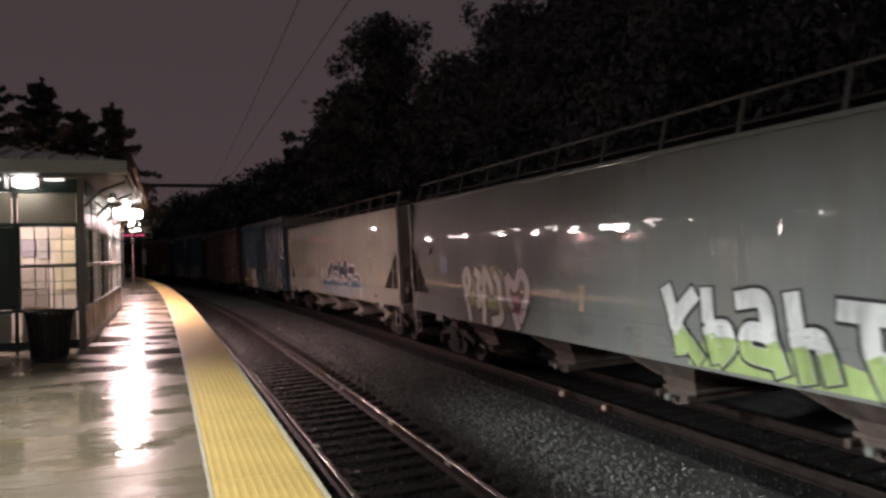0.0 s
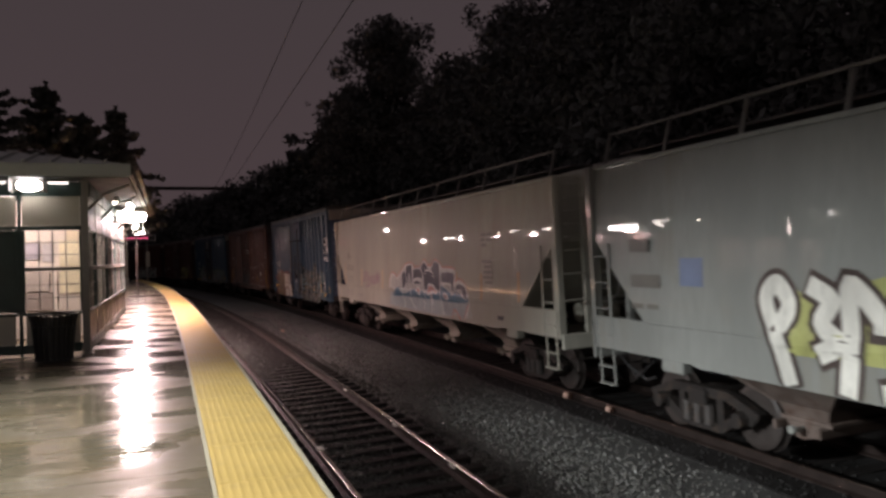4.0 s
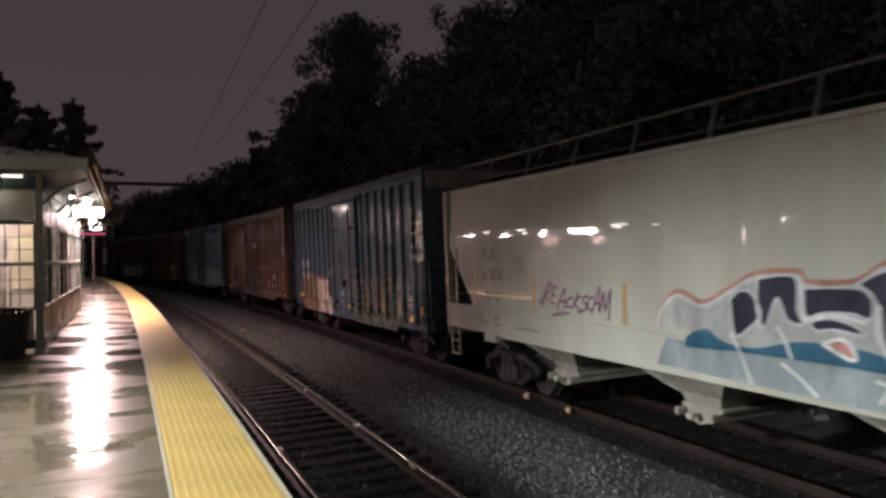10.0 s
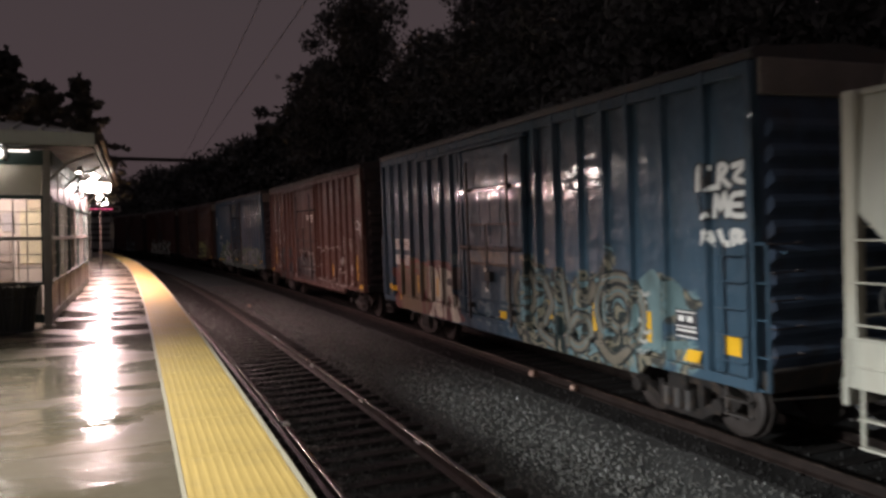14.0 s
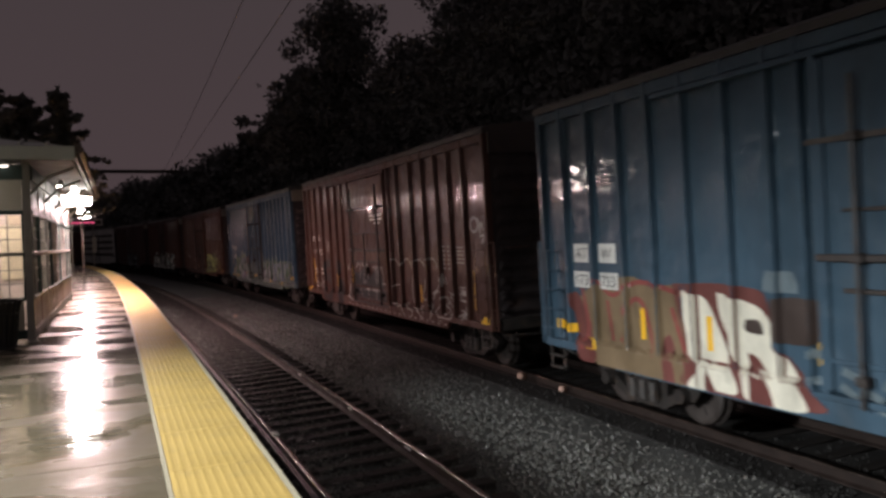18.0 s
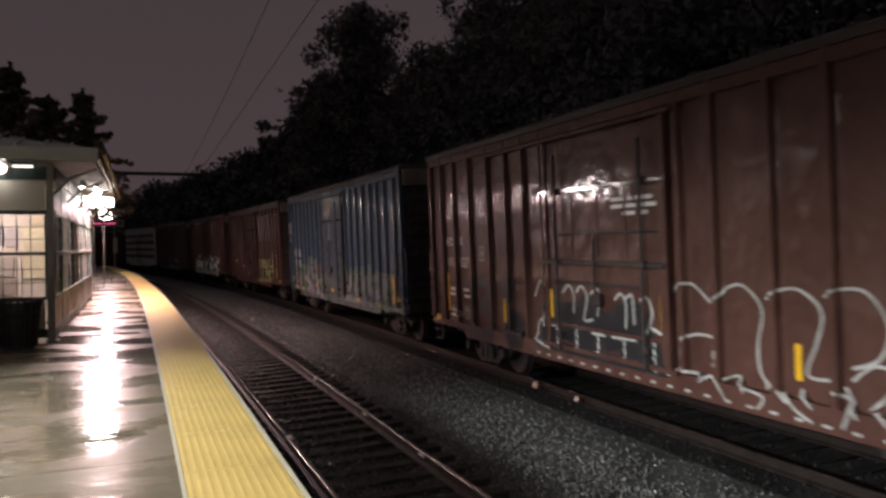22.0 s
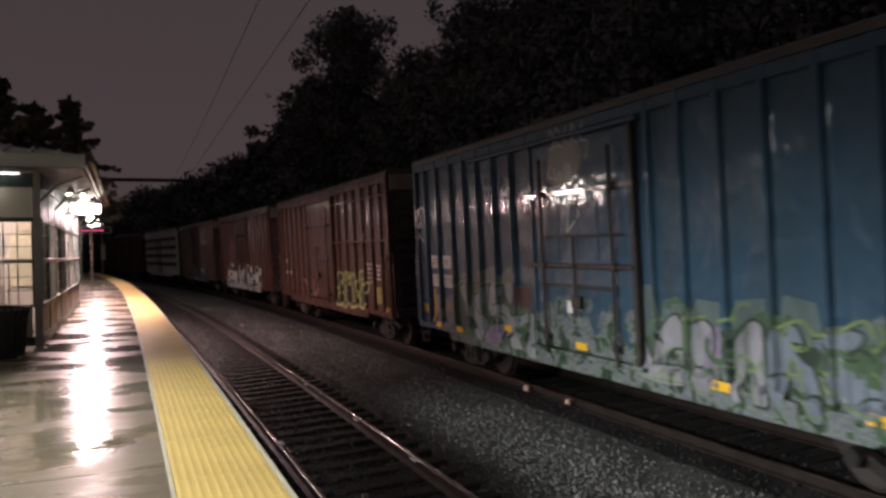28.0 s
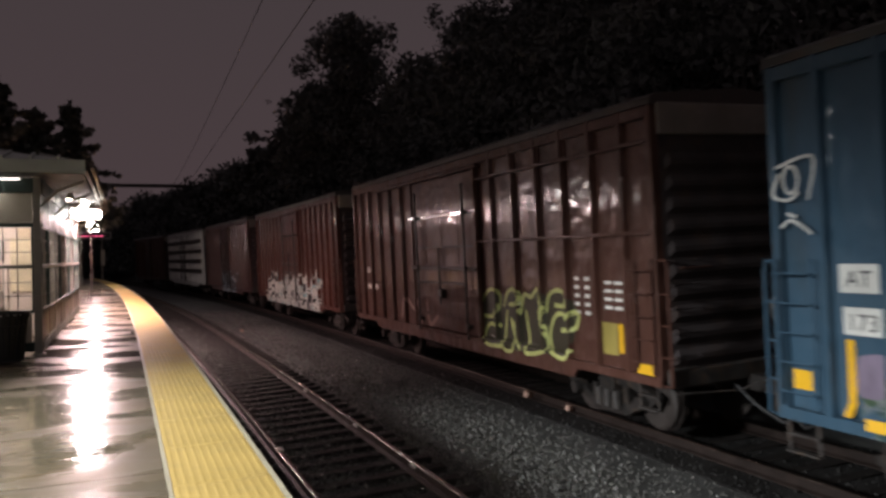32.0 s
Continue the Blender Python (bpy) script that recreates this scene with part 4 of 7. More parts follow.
spray(A, "graffiti_letter", L, 0.24, hop, paint("white", (0.66, 0.67, 0.64)), "white sprayed letters", 0.0085)
spray(A, "graffiti_letter", [[q for q in ln if q[1] < 1.66] for ln in [finer(k) for k in L] if sum(q[1] < 1.66 for q in ln) > 2], 0.22, hop, paint("green", (0.36, 0.47, 0.18)), "green feet of sprayed letters", 0.0125)
PZ = [[(0.11, -0.02), (0.06, 0.45), (0.02, 0.8), (0.07, 0.97), (0.12, 0.75), (0.07, 0.5)], [(0.22, 0.95), (0.29, 0.82), (0.25, 0.6), (0.31, 0.42), (0.25, 0.3)],
      [(0.34, -0.02), (0.36, 0.5), (0.36, 0.97), (0.46, 0.7), (0.47, 0.55)], [(0.53, 0.9), (0.58, 0.75), (0.6, 0.45), (0.6, 0.1), (0.48, 0.0)]]
HEART = [[(0.69, 0.85), (0.72, 0.5), (0.78, 0.25), (0.82, -0.02)], [(0.71, 0.88), (0.80, 0.70), (0.88, 0.95), (0.96, 0.75), (0.93, 0.4), (0.86, 0.15)]]
L = placed(PZ, 17.6 - mid, 1.32, 3.6, 1.15)
L2 = placed(HEART, 17.6 - mid, 1.32, 3.6, 1.15)
part("graffiti_fill", blk(15.1 - mid, 17.3 - mid, 1.6, 2.35, hop, 0.002, 0.3), paint("olive_lime", (0.34, 0.35, 0.13)), A, "yellow-green sprayed patch")
part("graffiti_fill", blk(14.45 - mid, 14.95 - mid, 1.55, 2.2, hop, 0.0045, 0.1), paint("red", (0.30, 0.06, 0.065)), A, "red heart of a sprayed letter")
spray(A, "graffiti_outline", L + L2, 0.37, hop, paint("brown_black", (0.05, 0.035, 0.03)), "dark outline of sprayed letters", 0.0055)
spray(A, "graffiti_letter", L, 0.23, hop, paint("pale", (0.62, 0.61, 0.55)), "pale sprayed letters", 0.0085)
spray(A, "graffiti_letter", L2, 0.22, hop, paint("rose", (0.58, 0.50, 0.48)), "pale rose sprayed heart", 0.0085)
spray(A, "graffiti_tag", placed([[(0, 0.9), (0.02, 0.1), (0.12, 0.2), (0.1, 0.8), (0, 0.9)], [(0.3, 0), (0.36, 0.9), (0.42, 0)], [(0.55, 0.8), (0.5, 0.4), (0.6, 0.4), (0.55, 0)], [(0.7, 0.9), (0.8, 0.9), (0.75, 0)], [(0.85, 0.9), (1, 0.8)], [(0.93, 0.9), (0.92, 0)]], 13.2 - mid, 1.85, 1.5, 0.3), 0.035, hop, paint("faint", (0.2, 0.2, 0.19)), "faint scrawled tag", 0.004)
spray(A, "graffiti_tag", placed([[(0, 0.5), (0.1, 0.9), (0.22, 0.6), (0.1, 0.3), (0.25, 0.2)], [(0.18, 0.95), (0.35, 0.8)], [(0.3, 0.5), (0.4, 0.45)], [(0.62, 0.7), (0.8, 0.7)], [(0.66, 0.5), (0.85, 0.55)], [(0.7, 0.2), (0.9, 0.3), (0.95, 0.15)]], 10.9 - mid, 1.3, 1.5, 0.36), 0.05, hop, paint("worn_black", (0.17, 0.17, 0.16)), "worn dark scrawl", 0.004)
spray(A, "graffiti_tag", placed([[(0, 0.8), (0.5, 0.75), (1, 0.8)], [(0, 0.4), (0.5, 0.35), (1, 0.45)], [(0.1, 0.1), (0.9, 0.15)]], 12.35 - mid, 1.38, 0.6, 0.26), 0.07, hop, paint("worn_black", (0.17, 0.17, 0.16)), "worn dark scrawl", 0.004)
part("rust_streak", blk(11.95 - mid, 12.12 - mid, 1.8, 2.25, hop, 0.002), paint("ochre", (0.40, 0.31, 0.19)), A, "ochre reflective strip")
bars(A, 20.4 - mid, 3.05, [(0, 0.2, ((0, 0.5),)), (0.55, 0.2, ((0, 0.75),)), (1.0, 0.08, ((0, 0.3), (0.4, 0.3)))], -1.604, mat("dull_stencil", (0.115, 0.11, 0.095), 0.5))
part("faded_emblem", blk(18.7 - mid, 19.2 - mid, 2.35, 2.75, hop, 0.002), mat("faded_blue_emblem", (0.12, 0.16, 0.25), 0.4), A, "faded blue emblem")

# cream hopper: dark letters with pale and red edges over a blue-grey base
B = hopper(22.72, 41.42, P_CREAM, "cream covered hopper car with blue graffiti", M_BAY_B)
mid = 32.07
B_EDGE = [
    [(33.80, 1.88), (33.74, 2.12), (33.40, 2.35), (32.92, 2.23), (32.44, 2.43), (32.04, 2.61), (31.44, 2.65), (31.29, 2.54), (30.71, 2.56), (30.34, 2.75), (30.03, 2.59), (29.75, 2.60), (29.49, 2.74), (29.03, 2.62), (29.09, 2.55), (28.06, 2.51), (28.06, 2.19), (27.73, 2.26), (27.31, 2.11), (27.12, 1.80), (27.17, 1.63), (27.51, 1.29)],
]
B_NAVY = [
    [(32.45, 2.29), (32.29, 2.40), (32.12, 2.39), (32.00, 2.24), (31.97, 2.12), (32.11, 1.98), (32.37, 1.86)],
    [(32.00, 2.56), (31.47, 2.59), (31.43, 2.23), (31.36, 2.07), (31.57, 2.10), (31.72, 2.34), (31.91, 1.98), (32.02, 2.24)],
    [(31.35, 2.47), (30.66, 2.49), (30.50, 2.37), (30.54, 2.18), (30.73, 2.22), (31.07, 2.21), (31.32, 2.16)],
    [(31.28, 2.10), (31.02, 2.16), (30.73, 2.11), (30.61, 2.01), (30.97, 2.04), (31.18, 2.01)],
    [(30.67, 2.54), (30.33, 2.68), (30.04, 2.54), (29.85, 2.48), (29.66, 2.56), (29.48, 2.70), (29.13, 2.60), (29.09, 2.18), (29.11, 1.91), (29.31, 1.90), (29.61, 2.01), (29.97, 2.08), (30.08, 1.92), (30.36, 1.89), (30.45, 2.31)],
    [(28.96, 2.42), (28.07, 2.40), (28.09, 2.06), (28.20, 1.90), (28.30, 2.11), (28.43, 2.13), (28.95, 2.16)],
    [(27.96, 1.92), (27.93, 2.09), (27.74, 2.15), (27.36, 2.08), (27.22, 1.88), (27.24, 1.77), (27.47, 1.82), (27.54, 1.97), (27.70, 2.00)],
]
B_TEAL = [
    [(33.30, 1.61), (33.20, 1.78), (32.86, 1.89), (32.57, 1.76), (32.06, 1.73), (31.40, 1.87), (30.70, 1.87), (30.18, 1.82), (29.61, 1.98), (29.19, 1.89), (28.98, 2.06), (28.44, 1.98), (28.24, 1.81), (27.96, 1.94), (27.47, 1.84), (27.21, 1.83), (27.19, 1.71), (28.20, 1.65), (29.14, 1.67), (30.29, 1.65), (31.80, 1.66)],
]
B_BASE = [
    [(33.88, 1.31), (33.63, 1.70), (33.12, 1.69), (30.29, 1.74), (29.04, 1.74), (29.13, 1.73), (28.19, 1.70), (27.17, 1.73), (27.31, 1.47), (27.46, 1.30), (27.71, 1.29), (28.10, 1.45), (28.28, 1.31), (29.07, 1.26), (31.20, 1.27)],
]
B_SALMON = [
    [(30.08, 1.90), (29.95, 2.04), (29.56, 2.04), (29.52, 1.95), (29.31, 1.92), (29.34, 1.82), (29.57, 1.87), (29.83, 1.86), (29.91, 1.79), (30.09, 1.78)],
    [(31.10, 1.88), (30.86, 1.95), (30.70, 1.81), (30.76, 1.75)],
    [(28.80, 1.88), (28.45, 1.77), (28.63, 1.71), (28.77, 1.77)],
    [(29.80, 1.86), (29.69, 1.86), (29.70, 1.59), (29.78, 1.59)],
]
B_WHITE = [
    [(32.41, 1.88), (32.28, 1.63), (32.13, 1.30)],
    [(31.71, 2.01), (31.59, 1.86), (31.51, 1.68)],
    [(31.67, 1.60), (31.43, 1.47), (31.20, 1.30)],
    [(30.43, 2.31), (30.45, 2.02), (30.24, 1.69)],
    [(29.03, 2.57), (28.97, 2.19), (29.06, 2.05), (29.00, 1.68), (28.87, 1.29)],
    [(29.75, 1.59), (29.79, 1.27)],
    [(28.96, 2.09), (28.36, 2.10), (28.27, 1.91)],
    [(28.96, 2.08), (28.61, 2.00), (28.27, 1.90)],
    [(31.36, 2.11), (30.96, 2.19), (30.59, 2.14)],
    [(31.38, 2.51), (31.35, 2.15)],
    [(30.25, 2.36), (30.19, 2.45), (29.67, 2.41), (29.59, 2.25)],
    [(27.83, 1.92), (27.72, 1.97), (27.58, 1.92), (27.59, 1.83)],
    [(30.48, 1.57), (30.35, 1.52), (30.44, 1.36)],
]
for name, shapes, colour, label, lift in (
        ("graffiti_fill", B_EDGE, paint("grey_ghost", (0.36, 0.37, 0.345)), "grey sprayed cloud behind the letters", 0.002),
        ("graffiti_fill", B_BASE, paint("blue_grey", (0.27, 0.31, 0.315)), "blue-grey sprayed base", 0.004),
        ("graffiti_fill", B_TEAL, paint("teal_blue", (0.035, 0.115, 0.18)), "blue lower half of sprayed letters", 0.006),
        ("graffiti_letter", B_NAVY, paint("navy", (0.017, 0.019, 0.038)), "dark navy sprayed letter", 0.0095),
        ("graffiti_accent", B_SALMON, paint("salmon", (0.40, 0.19, 0.165)), "salmon accent of the letters", 0.0125)):
    for shape in shapes:
        patch(B, name, shape, mid, hop, colour, label, lift)
for shapes, w, colour, label, lift in (
        (B_EDGE, 0.07, paint("brick_red", (0.40, 0.20, 0.15)), "red outer line of sprayed letters", 0.0025),
        ([[(a + (0.02 if a > 30 else -0.02), b - 0.055) for a, b in B_EDGE[0]]], 0.055, paint("pale_blue", (0.50, 0.51, 0.50)), "pale edge of sprayed letters", 0.0055),
        ([k + k[:1] for k in B_NAVY], 0.035, paint("pale_blue", (0.50, 0.51, 0.50)), "pale edge of sprayed letters", 0.0115),
        ([k + k[:1] for k in B_SALMON] + B_WHITE, 0.04, paint("white", (0.66, 0.67, 0.64)), "white sprayed line", 0.015)):
    spray(B, "graffiti_outline", [[(a - mid, b) for a, b in k] for k in shapes], w, hop, colour, label, lift)
spray(B, "graffiti_outline", [[(28.28 - mid, 1.26), (28.1 - mid, 1.47), (27.72 - mid, 1.26)], [(27.5 - mid, 1.26), (27.2 - mid, 1.62)]], 0.06, hop, paint("brick_red", (0.40, 0.20, 0.15)), "red zigzag of paint", 0.006)
TAG = [[(0.02, 0.1), (0.05, 0.8), (0.12, 0.85), (0.11, 0.6), (0.05, 0.5), (0.13, 0.15)], [(0.23, 0.75), (0.17, 0.7), (0.16, 0.2), (0.23, 0.22)], [(0.16, 0.45), (0.22, 0.47)], [(0.26, 0.05), (0.33, 1.0), (0.37, 0.1)], [(0.27, 0.4), (0.4, 0.5)],
       [(0.47, 0.75), (0.41, 0.7), (0.40, 0.3), (0.47, 0.25)], [(0.50, 0.1), (0.53, 1.05)], [(0.6, 0.8), (0.52, 0.5), (0.62, 0.0)], [(0.70, 0.75), (0.64, 0.7), (0.64, 0.5), (0.70, 0.4), (0.68, 0.15), (0.60, -0.1)], [(0.78, 0.65), (0.72, 0.6), (0.72, 0.3), (0.78, 0.2)],
       [(0.79, 0.1), (0.85, 0.9), (0.88, 0.15)], [(0.8, 0.4), (0.88, 0.4)], [(0.9, 0.1), (0.92, 0.7), (0.97, 0.1), (1.0, 0.8), (1.04, -0.25)], [(0.34, 0.02), (0.22, -0.2), (0.46, -0.1)], [(-0.08, 0.55), (-0.03, 0.3), (0.03, 0.7)]]
spray(B, "graffiti_tag", placed([[(u + 0.06 * v, v * (0.85 + 0.25 * math.sin(9 * u)) + 0.08 * math.sin(14 * u)) for u, v in k] for k in TAG], 37.05 - mid, 1.9, 2.0, 0.46), 0.042, hop, paint("plum", (0.17, 0.06, 0.12)), "plum scrawled tag", 0.004)
stencil(B, "TILX", 39.42 - mid, 2.80, 0.2, -1.606, M_BLACK, spread=1.05)
stencil(B, "623735", 39.45 - mid, 2.36, 0.2, -1.606, M_BLACK, spread=1.2)
bars(B, 39.35 - mid, 2.12, [(0, 0.06, ((0, 0.32), (0.4, 0.3))), (0.13, 0.06, ((0, 0.25), (0.4, 0.3)))], -1.604, mat("faded_stencil", (0.2, 0.19, 0.165), 0.5))
bars(B, 37.95 - mid, 2.82, [(0, 0.03, ((0, 0.24),)), (0.08, 0.04, ((0.05, 0.14),)), (0.16, 0.04, ((0.05, 0.14),)), (0.25, 0.03, ((0, 0.24),))], -1.606, mat("faded_stencil", (0.2, 0.19, 0.165), 0.5))
bars(B, 26.2 - mid, 3.35, [(0, 0.07, ((0, 0.3), (0.36, 0.25))), (0.12, 0.07, ((0, 0.2), (0.3, 0.3))), (0.24, 0.07, ((0, 0.3),)), (0.62, 0.07, ((0, 0.55),)), (0.74, 0.07, ((0.1, 0.4),)), (0.86, 0.07, ((0.05, 0.5),)), (0.98, 0.07, ((0, 0.55),)), (1.1, 0.07, ((0.1, 0.4),))], -1.606, mat("faded_stencil", (0.2, 0.19, 0.165), 0.5))
bars(B, 39.7 - mid, 1.62, [(0, 0.08, ((0, 0.2), (0.7, 0.25))), (0.14, 0.05, ((0.1, 0.3), (0.7, 0.3), (1.6, 0.9)))], -1.604, mat("faded_stencil", (0.2, 0.19, 0.165), 0.5))
part("stencil_plate", Geo().box(-1.606, -1.6, 25.2 - mid, 25.5 - mid, 1.4, 1.5), M_BLACK, B, "small black plate")
for q, z0 in ((39.87, 1.82), (37.35, 1.8), (34.6, 1.8), (27.9, 1.8), (26.35, 1.8), (24.4, 1.85)):
    part("reflective_strip", blk(q - mid - 0.06, q - mid + 0.06, z0, z0 + (0.62 if q != 39.87 else 0.85), hop, 0.002), paint("faded_orange", (0.46, 0.29, 0.13)), B, "faded orange reflective strip")

POSTS_C = [43.44, 44.28, 45.05, 45.71, 46.43, 47.19, 47.85, 51.35, 51.79, 52.46, 53.19, 53.9, 54.6, 55.38, 56.11]
C = boxcar(42.6, 56.85, P_BLUE_C, P_ROOF, POSTS_C, (48.3, 51.1), "blue boxcar with teal and brown graffiti, wet sides",
           endm=mat("grimed_blue_end", (0.06, 0.085, 0.13), 0.6, 0.3, 2, 0.2, 30, dirt=(0.05, 0.055, 0.07), spec=0.3))
mid = 49.725
dc = over_posts(POSTS_C, mid, (48.3, 51.1))
C_WHITE = [
    [(53.41, 2.06), (52.96, 1.97), (52.74, 1.63), (52.56, 1.25), (52.39, 0.96), (52.42, 0.83), (52.70, 0.82), (53.26, 0.79), (53.09, 1.05), (53.30, 1.32), (53.39, 1.68)],
    [(52.75, 2.07), (52.36, 2.00), (52.07, 1.92), (51.90, 1.74), (51.85, 1.51), (51.62, 1.30), (51.47, 1.05), (51.37, 0.83), (51.83, 0.78), (52.25, 0.81), (52.31, 1.02), (52.42, 1.25), (52.62, 1.59), (52.73, 1.84)],
]
C_GAP = [
    [(52.92, 1.09), (52.85, 0.98), (52.76, 0.80), (52.93, 0.79)],
    [(52.27, 1.36), (52.12, 1.32), (51.99, 1.17), (51.89, 0.99), (51.84, 0.78), (52.18, 0.80), (52.20, 1.04)],
]
C_DARK = [
    [(52.29, 1.76), (52.08, 1.77), (52.01, 1.64), (52.05, 1.60), (52.30, 1.63)],
    [(51.86, 2.05), (51.20, 2.05), (51.23, 1.61), (51.80, 1.55), (51.90, 1.77)],
]
C_RED = [
    [(56.11, 1.84), (55.86, 1.85), (55.38, 1.09), (55.40, 0.81), (55.80, 0.83), (55.93, 1.21)],
    [(53.58, 2.14), (52.86, 2.18), (52.30, 2.16), (51.97, 2.06), (51.85, 1.55), (51.62, 1.35), (51.31, 1.05), (51.24, 0.84), (53.26, 0.79), (53.35, 1.09)],
    [(53.80, 1.36), (53.63, 1.38), (53.51, 0.69), (53.73, 0.73)],
]
C_TAN = [
    [(55.93, 1.68), (55.69, 1.93), (54.98, 2.14), (54.42, 2.20), (54.05, 2.07), (53.51, 2.10), (53.43, 1.70), (53.34, 1.41), (53.15, 1.05), (53.29, 0.72), (54.82, 0.76), (55.37, 0.82), (55.53, 1.16)],
]
C_CLOUD = [
    [(44.91, 2.16), (44.59, 2.33), (44.40, 2.16), (44.11, 2.18), (43.91, 1.92), (44.03, 1.76), (44.27, 1.63), (44.28, 1.35), (43.90, 1.37), (44.00, 1.25), (44.48, 1.17), (44.90, 1.10), (45.05, 1.39)],
]
for name, shapes, colour, label, lift in (
        ("graffiti_fill", C_TAN, paint("tan", (0.165, 0.118, 0.068)), "tan sprayed field", 0.002),
        ("graffiti_fill", C_RED, paint("maroon", (0.13, 0.042, 0.036)), "maroon sprayed field round the letters", 0.0035),
        ("graffiti_letter", C_WHITE, paint("cream_white", (0.66, 0.63, 0.52)), "cream sprayed letter", 0.006),
        ("graffiti_fill", C_GAP, paint("maroon", (0.13, 0.042, 0.036)), "maroon gap between the letter's legs", 0.0085),
        ("graffiti_fill", C_DARK, paint("brown_black", (0.03, 0.022, 0.02)), "dark brown sprayed patch", 0.0085),
        ("graffiti_fill", C_CLOUD, paint("pale_teal", (0.13, 0.20, 0.205)), "pale teal sprayed cloud", 0.0015)):
    for shape in shapes:
        patch(C, name, shape, mid, dc, colour, label, lift)
# looping tubes of grey-tan paint with black edges over the mural
LOOPS = [arc(48.35 - mid, 1.72, 0.3, 0.38, -60, 240, 12), arc(45.43 - mid, 1.62, 0.62, 0.55, -50, 230, 14), arc(45.43 - mid, 1.66, 0.3, 0.3, -80, 250, 12), arc(46.5 - mid, 1.2, 0.3, 0.26, 20, 320, 12),
         [(48.9 - mid, 2.05), (48.95 - mid, 1.5), (48.5 - mid, 0.95)], [(47.8 - mid, 2.05), (47.45 - mid, 1.6), (47.75 - mid, 1.1), (47.3 - mid, 0.9)], [(47.1 - mid, 2.1), (46.95 - mid, 1.5), (46.8 - mid, 0.95)],
         [(46.6 - mid, 2.05), (46.3 - mid, 1.75), (46.1 - mid, 2.0)], [(45.1 - mid, 1.1), (45.5 - mid, 0.88), (46.0 - mid, 1.2)]]
spray(C, "graffiti_outline", LOOPS, 0.24, dc, paint("swirl_black", (0.022, 0.026, 0.026)), "black edge of looping paint", 0.0045)
spray(C, "graffiti_letter", LOOPS, 0.15, dc, paint("grey_tan", (0.17, 0.15, 0.115)), "grey-tan looping paint", 0.007)
spray(C, "graffiti_accent", LOOPS[1:4] + LOOPS[5:7], 0.03, dc, paint("pale_teal", (0.13, 0.20, 0.205)), "pale teal highlight line", 0.0095)
spray(C, "graffiti_accent", [arc(44.78 - mid + 0.06 * (k % 2), 2.0 - 0.14 * k, 0.09, 0.06, 200, 350, 5) for k in range(7)], 0.06, dc, paint("pale_grey", (0.36, 0.36, 0.33)), "pale row of sprayed teeth", 0.006)
for a, b, c, d in ((49.75, 50.2, 1.42, 1.78), (48.75, 49.3, 1.35, 1.95)):
    part("worn_patch", blk(a - mid, b - mid, c, d, dc, 0.003, 0.05), paint("worn_blue", (0.13, 0.17, 0.19)), C, "worn pale patch on the door")
for z in (1.62, 1.9):
    part("notice", Geo().box(-1.633, -1.624, 49.84 - mid, 49.99 - mid, z, z + (0.22 if z > 1.7 else 0.1)), M_WHITE, C, "white paper notice")
part("graffiti_fill", blk(51.5 - mid, 52.0 - mid, 2.12, 2.36, dc, 0.002, 0.08), paint("worn_blue", (0.13, 0.17, 0.19)), C, "worn pale patch")
rw = random.Random(11)
WORN = [[(rw.uniform(48.6, 51.3) - mid, rw.uniform(1.0, 1.5))] for i in range(26)]
spray(C, "graffiti_drip", [[k[0], (k[0][0] + rw.uniform(-0.25, 0.25), k[0][1] - rw.uniform(0.02, 0.12))] for k in WORN], 0.09, dc, paint("worn_blue", (0.30, 0.34, 0.36)), "worn pale smears of paint", 0.004)
spray(C, "graffiti_outline", placed([[(0.02, 0.95), (0.2, 0.98), (0.35, 0.8), (0.6, 1.0), (1.0, 0.85)], [(0.04, 0.9), (0.1, 0.4), (0.06, 0.02)], [(0.3, 0.7), (0.34, 0.2)], [(0.42, 0.2), (0.5, 0.7), (0.62, 0.72), (0.7, 0.1)], [(0.85, 0.7), (0.95, 0.1)]], 55.9 - mid, 0.98, 2.7, 1.15), 0.07, dc, paint("dull_red", (0.22, 0.05, 0.045)), "red sprayed outlines", 0.0035)
for q, w in (("AT", 55.95), ("W", 55.25)):
    part("number_board", Geo().box(-1.532, -1.521, w - mid - 0.44, w - mid, 2.39, 2.69, 0.002), mat("board_white", (0.62, 0.62, 0.58), 0.4), C, "white lettered board")
    stencil(C, q, w - mid - 0.07, 2.45, 0.18, -1.5345, M_BLACK)
for q, w in (("173", 55.97), ("733", 55.25)):
    part("number_board", Geo().box(-1.532, -1.521, w - mid - 0.46, w - mid, 1.98, 2.24, 0.002), mat("board_white", (0.62, 0.62, 0.58), 0.4), C, "white lettered board")
    stencil(C, q, w - mid - 0.03, 2.02, 0.18, -1.5345, M_BLACK)
for q, z in ((54.24, 1.3), (52.9, 1.3), (51.2, 1.35), (47.5, 1.3), (46.1, 1.25), (44.7, 1.25)):
    part("reflector", blk(q - mid - 0.05, q - mid + 0.05, z, z + 0.45, dc, 0.007), M_REFL, C, "yellow reflective strip")
for q, z in ((56.45, 1.25), (56.1, 1.22), (55.5, 1.02), (43.05, 1.3), (43.75, 1.12), (49.2, 1.14)):
    part("reflector", blk(q - mid - 0.15, q - mid + 0.13, z, z + 0.15 + 0.1 * (q < 43.5), dc, 0.008), M_REFL, C, "yellow reflective plate")
part("consolidated_stencil", Geo().box(-1.527, -1.521, 43.68 - mid, 44.12 - mid, 1.42, 1.8), M_BLACK, C, "black stencil panel with white lines")
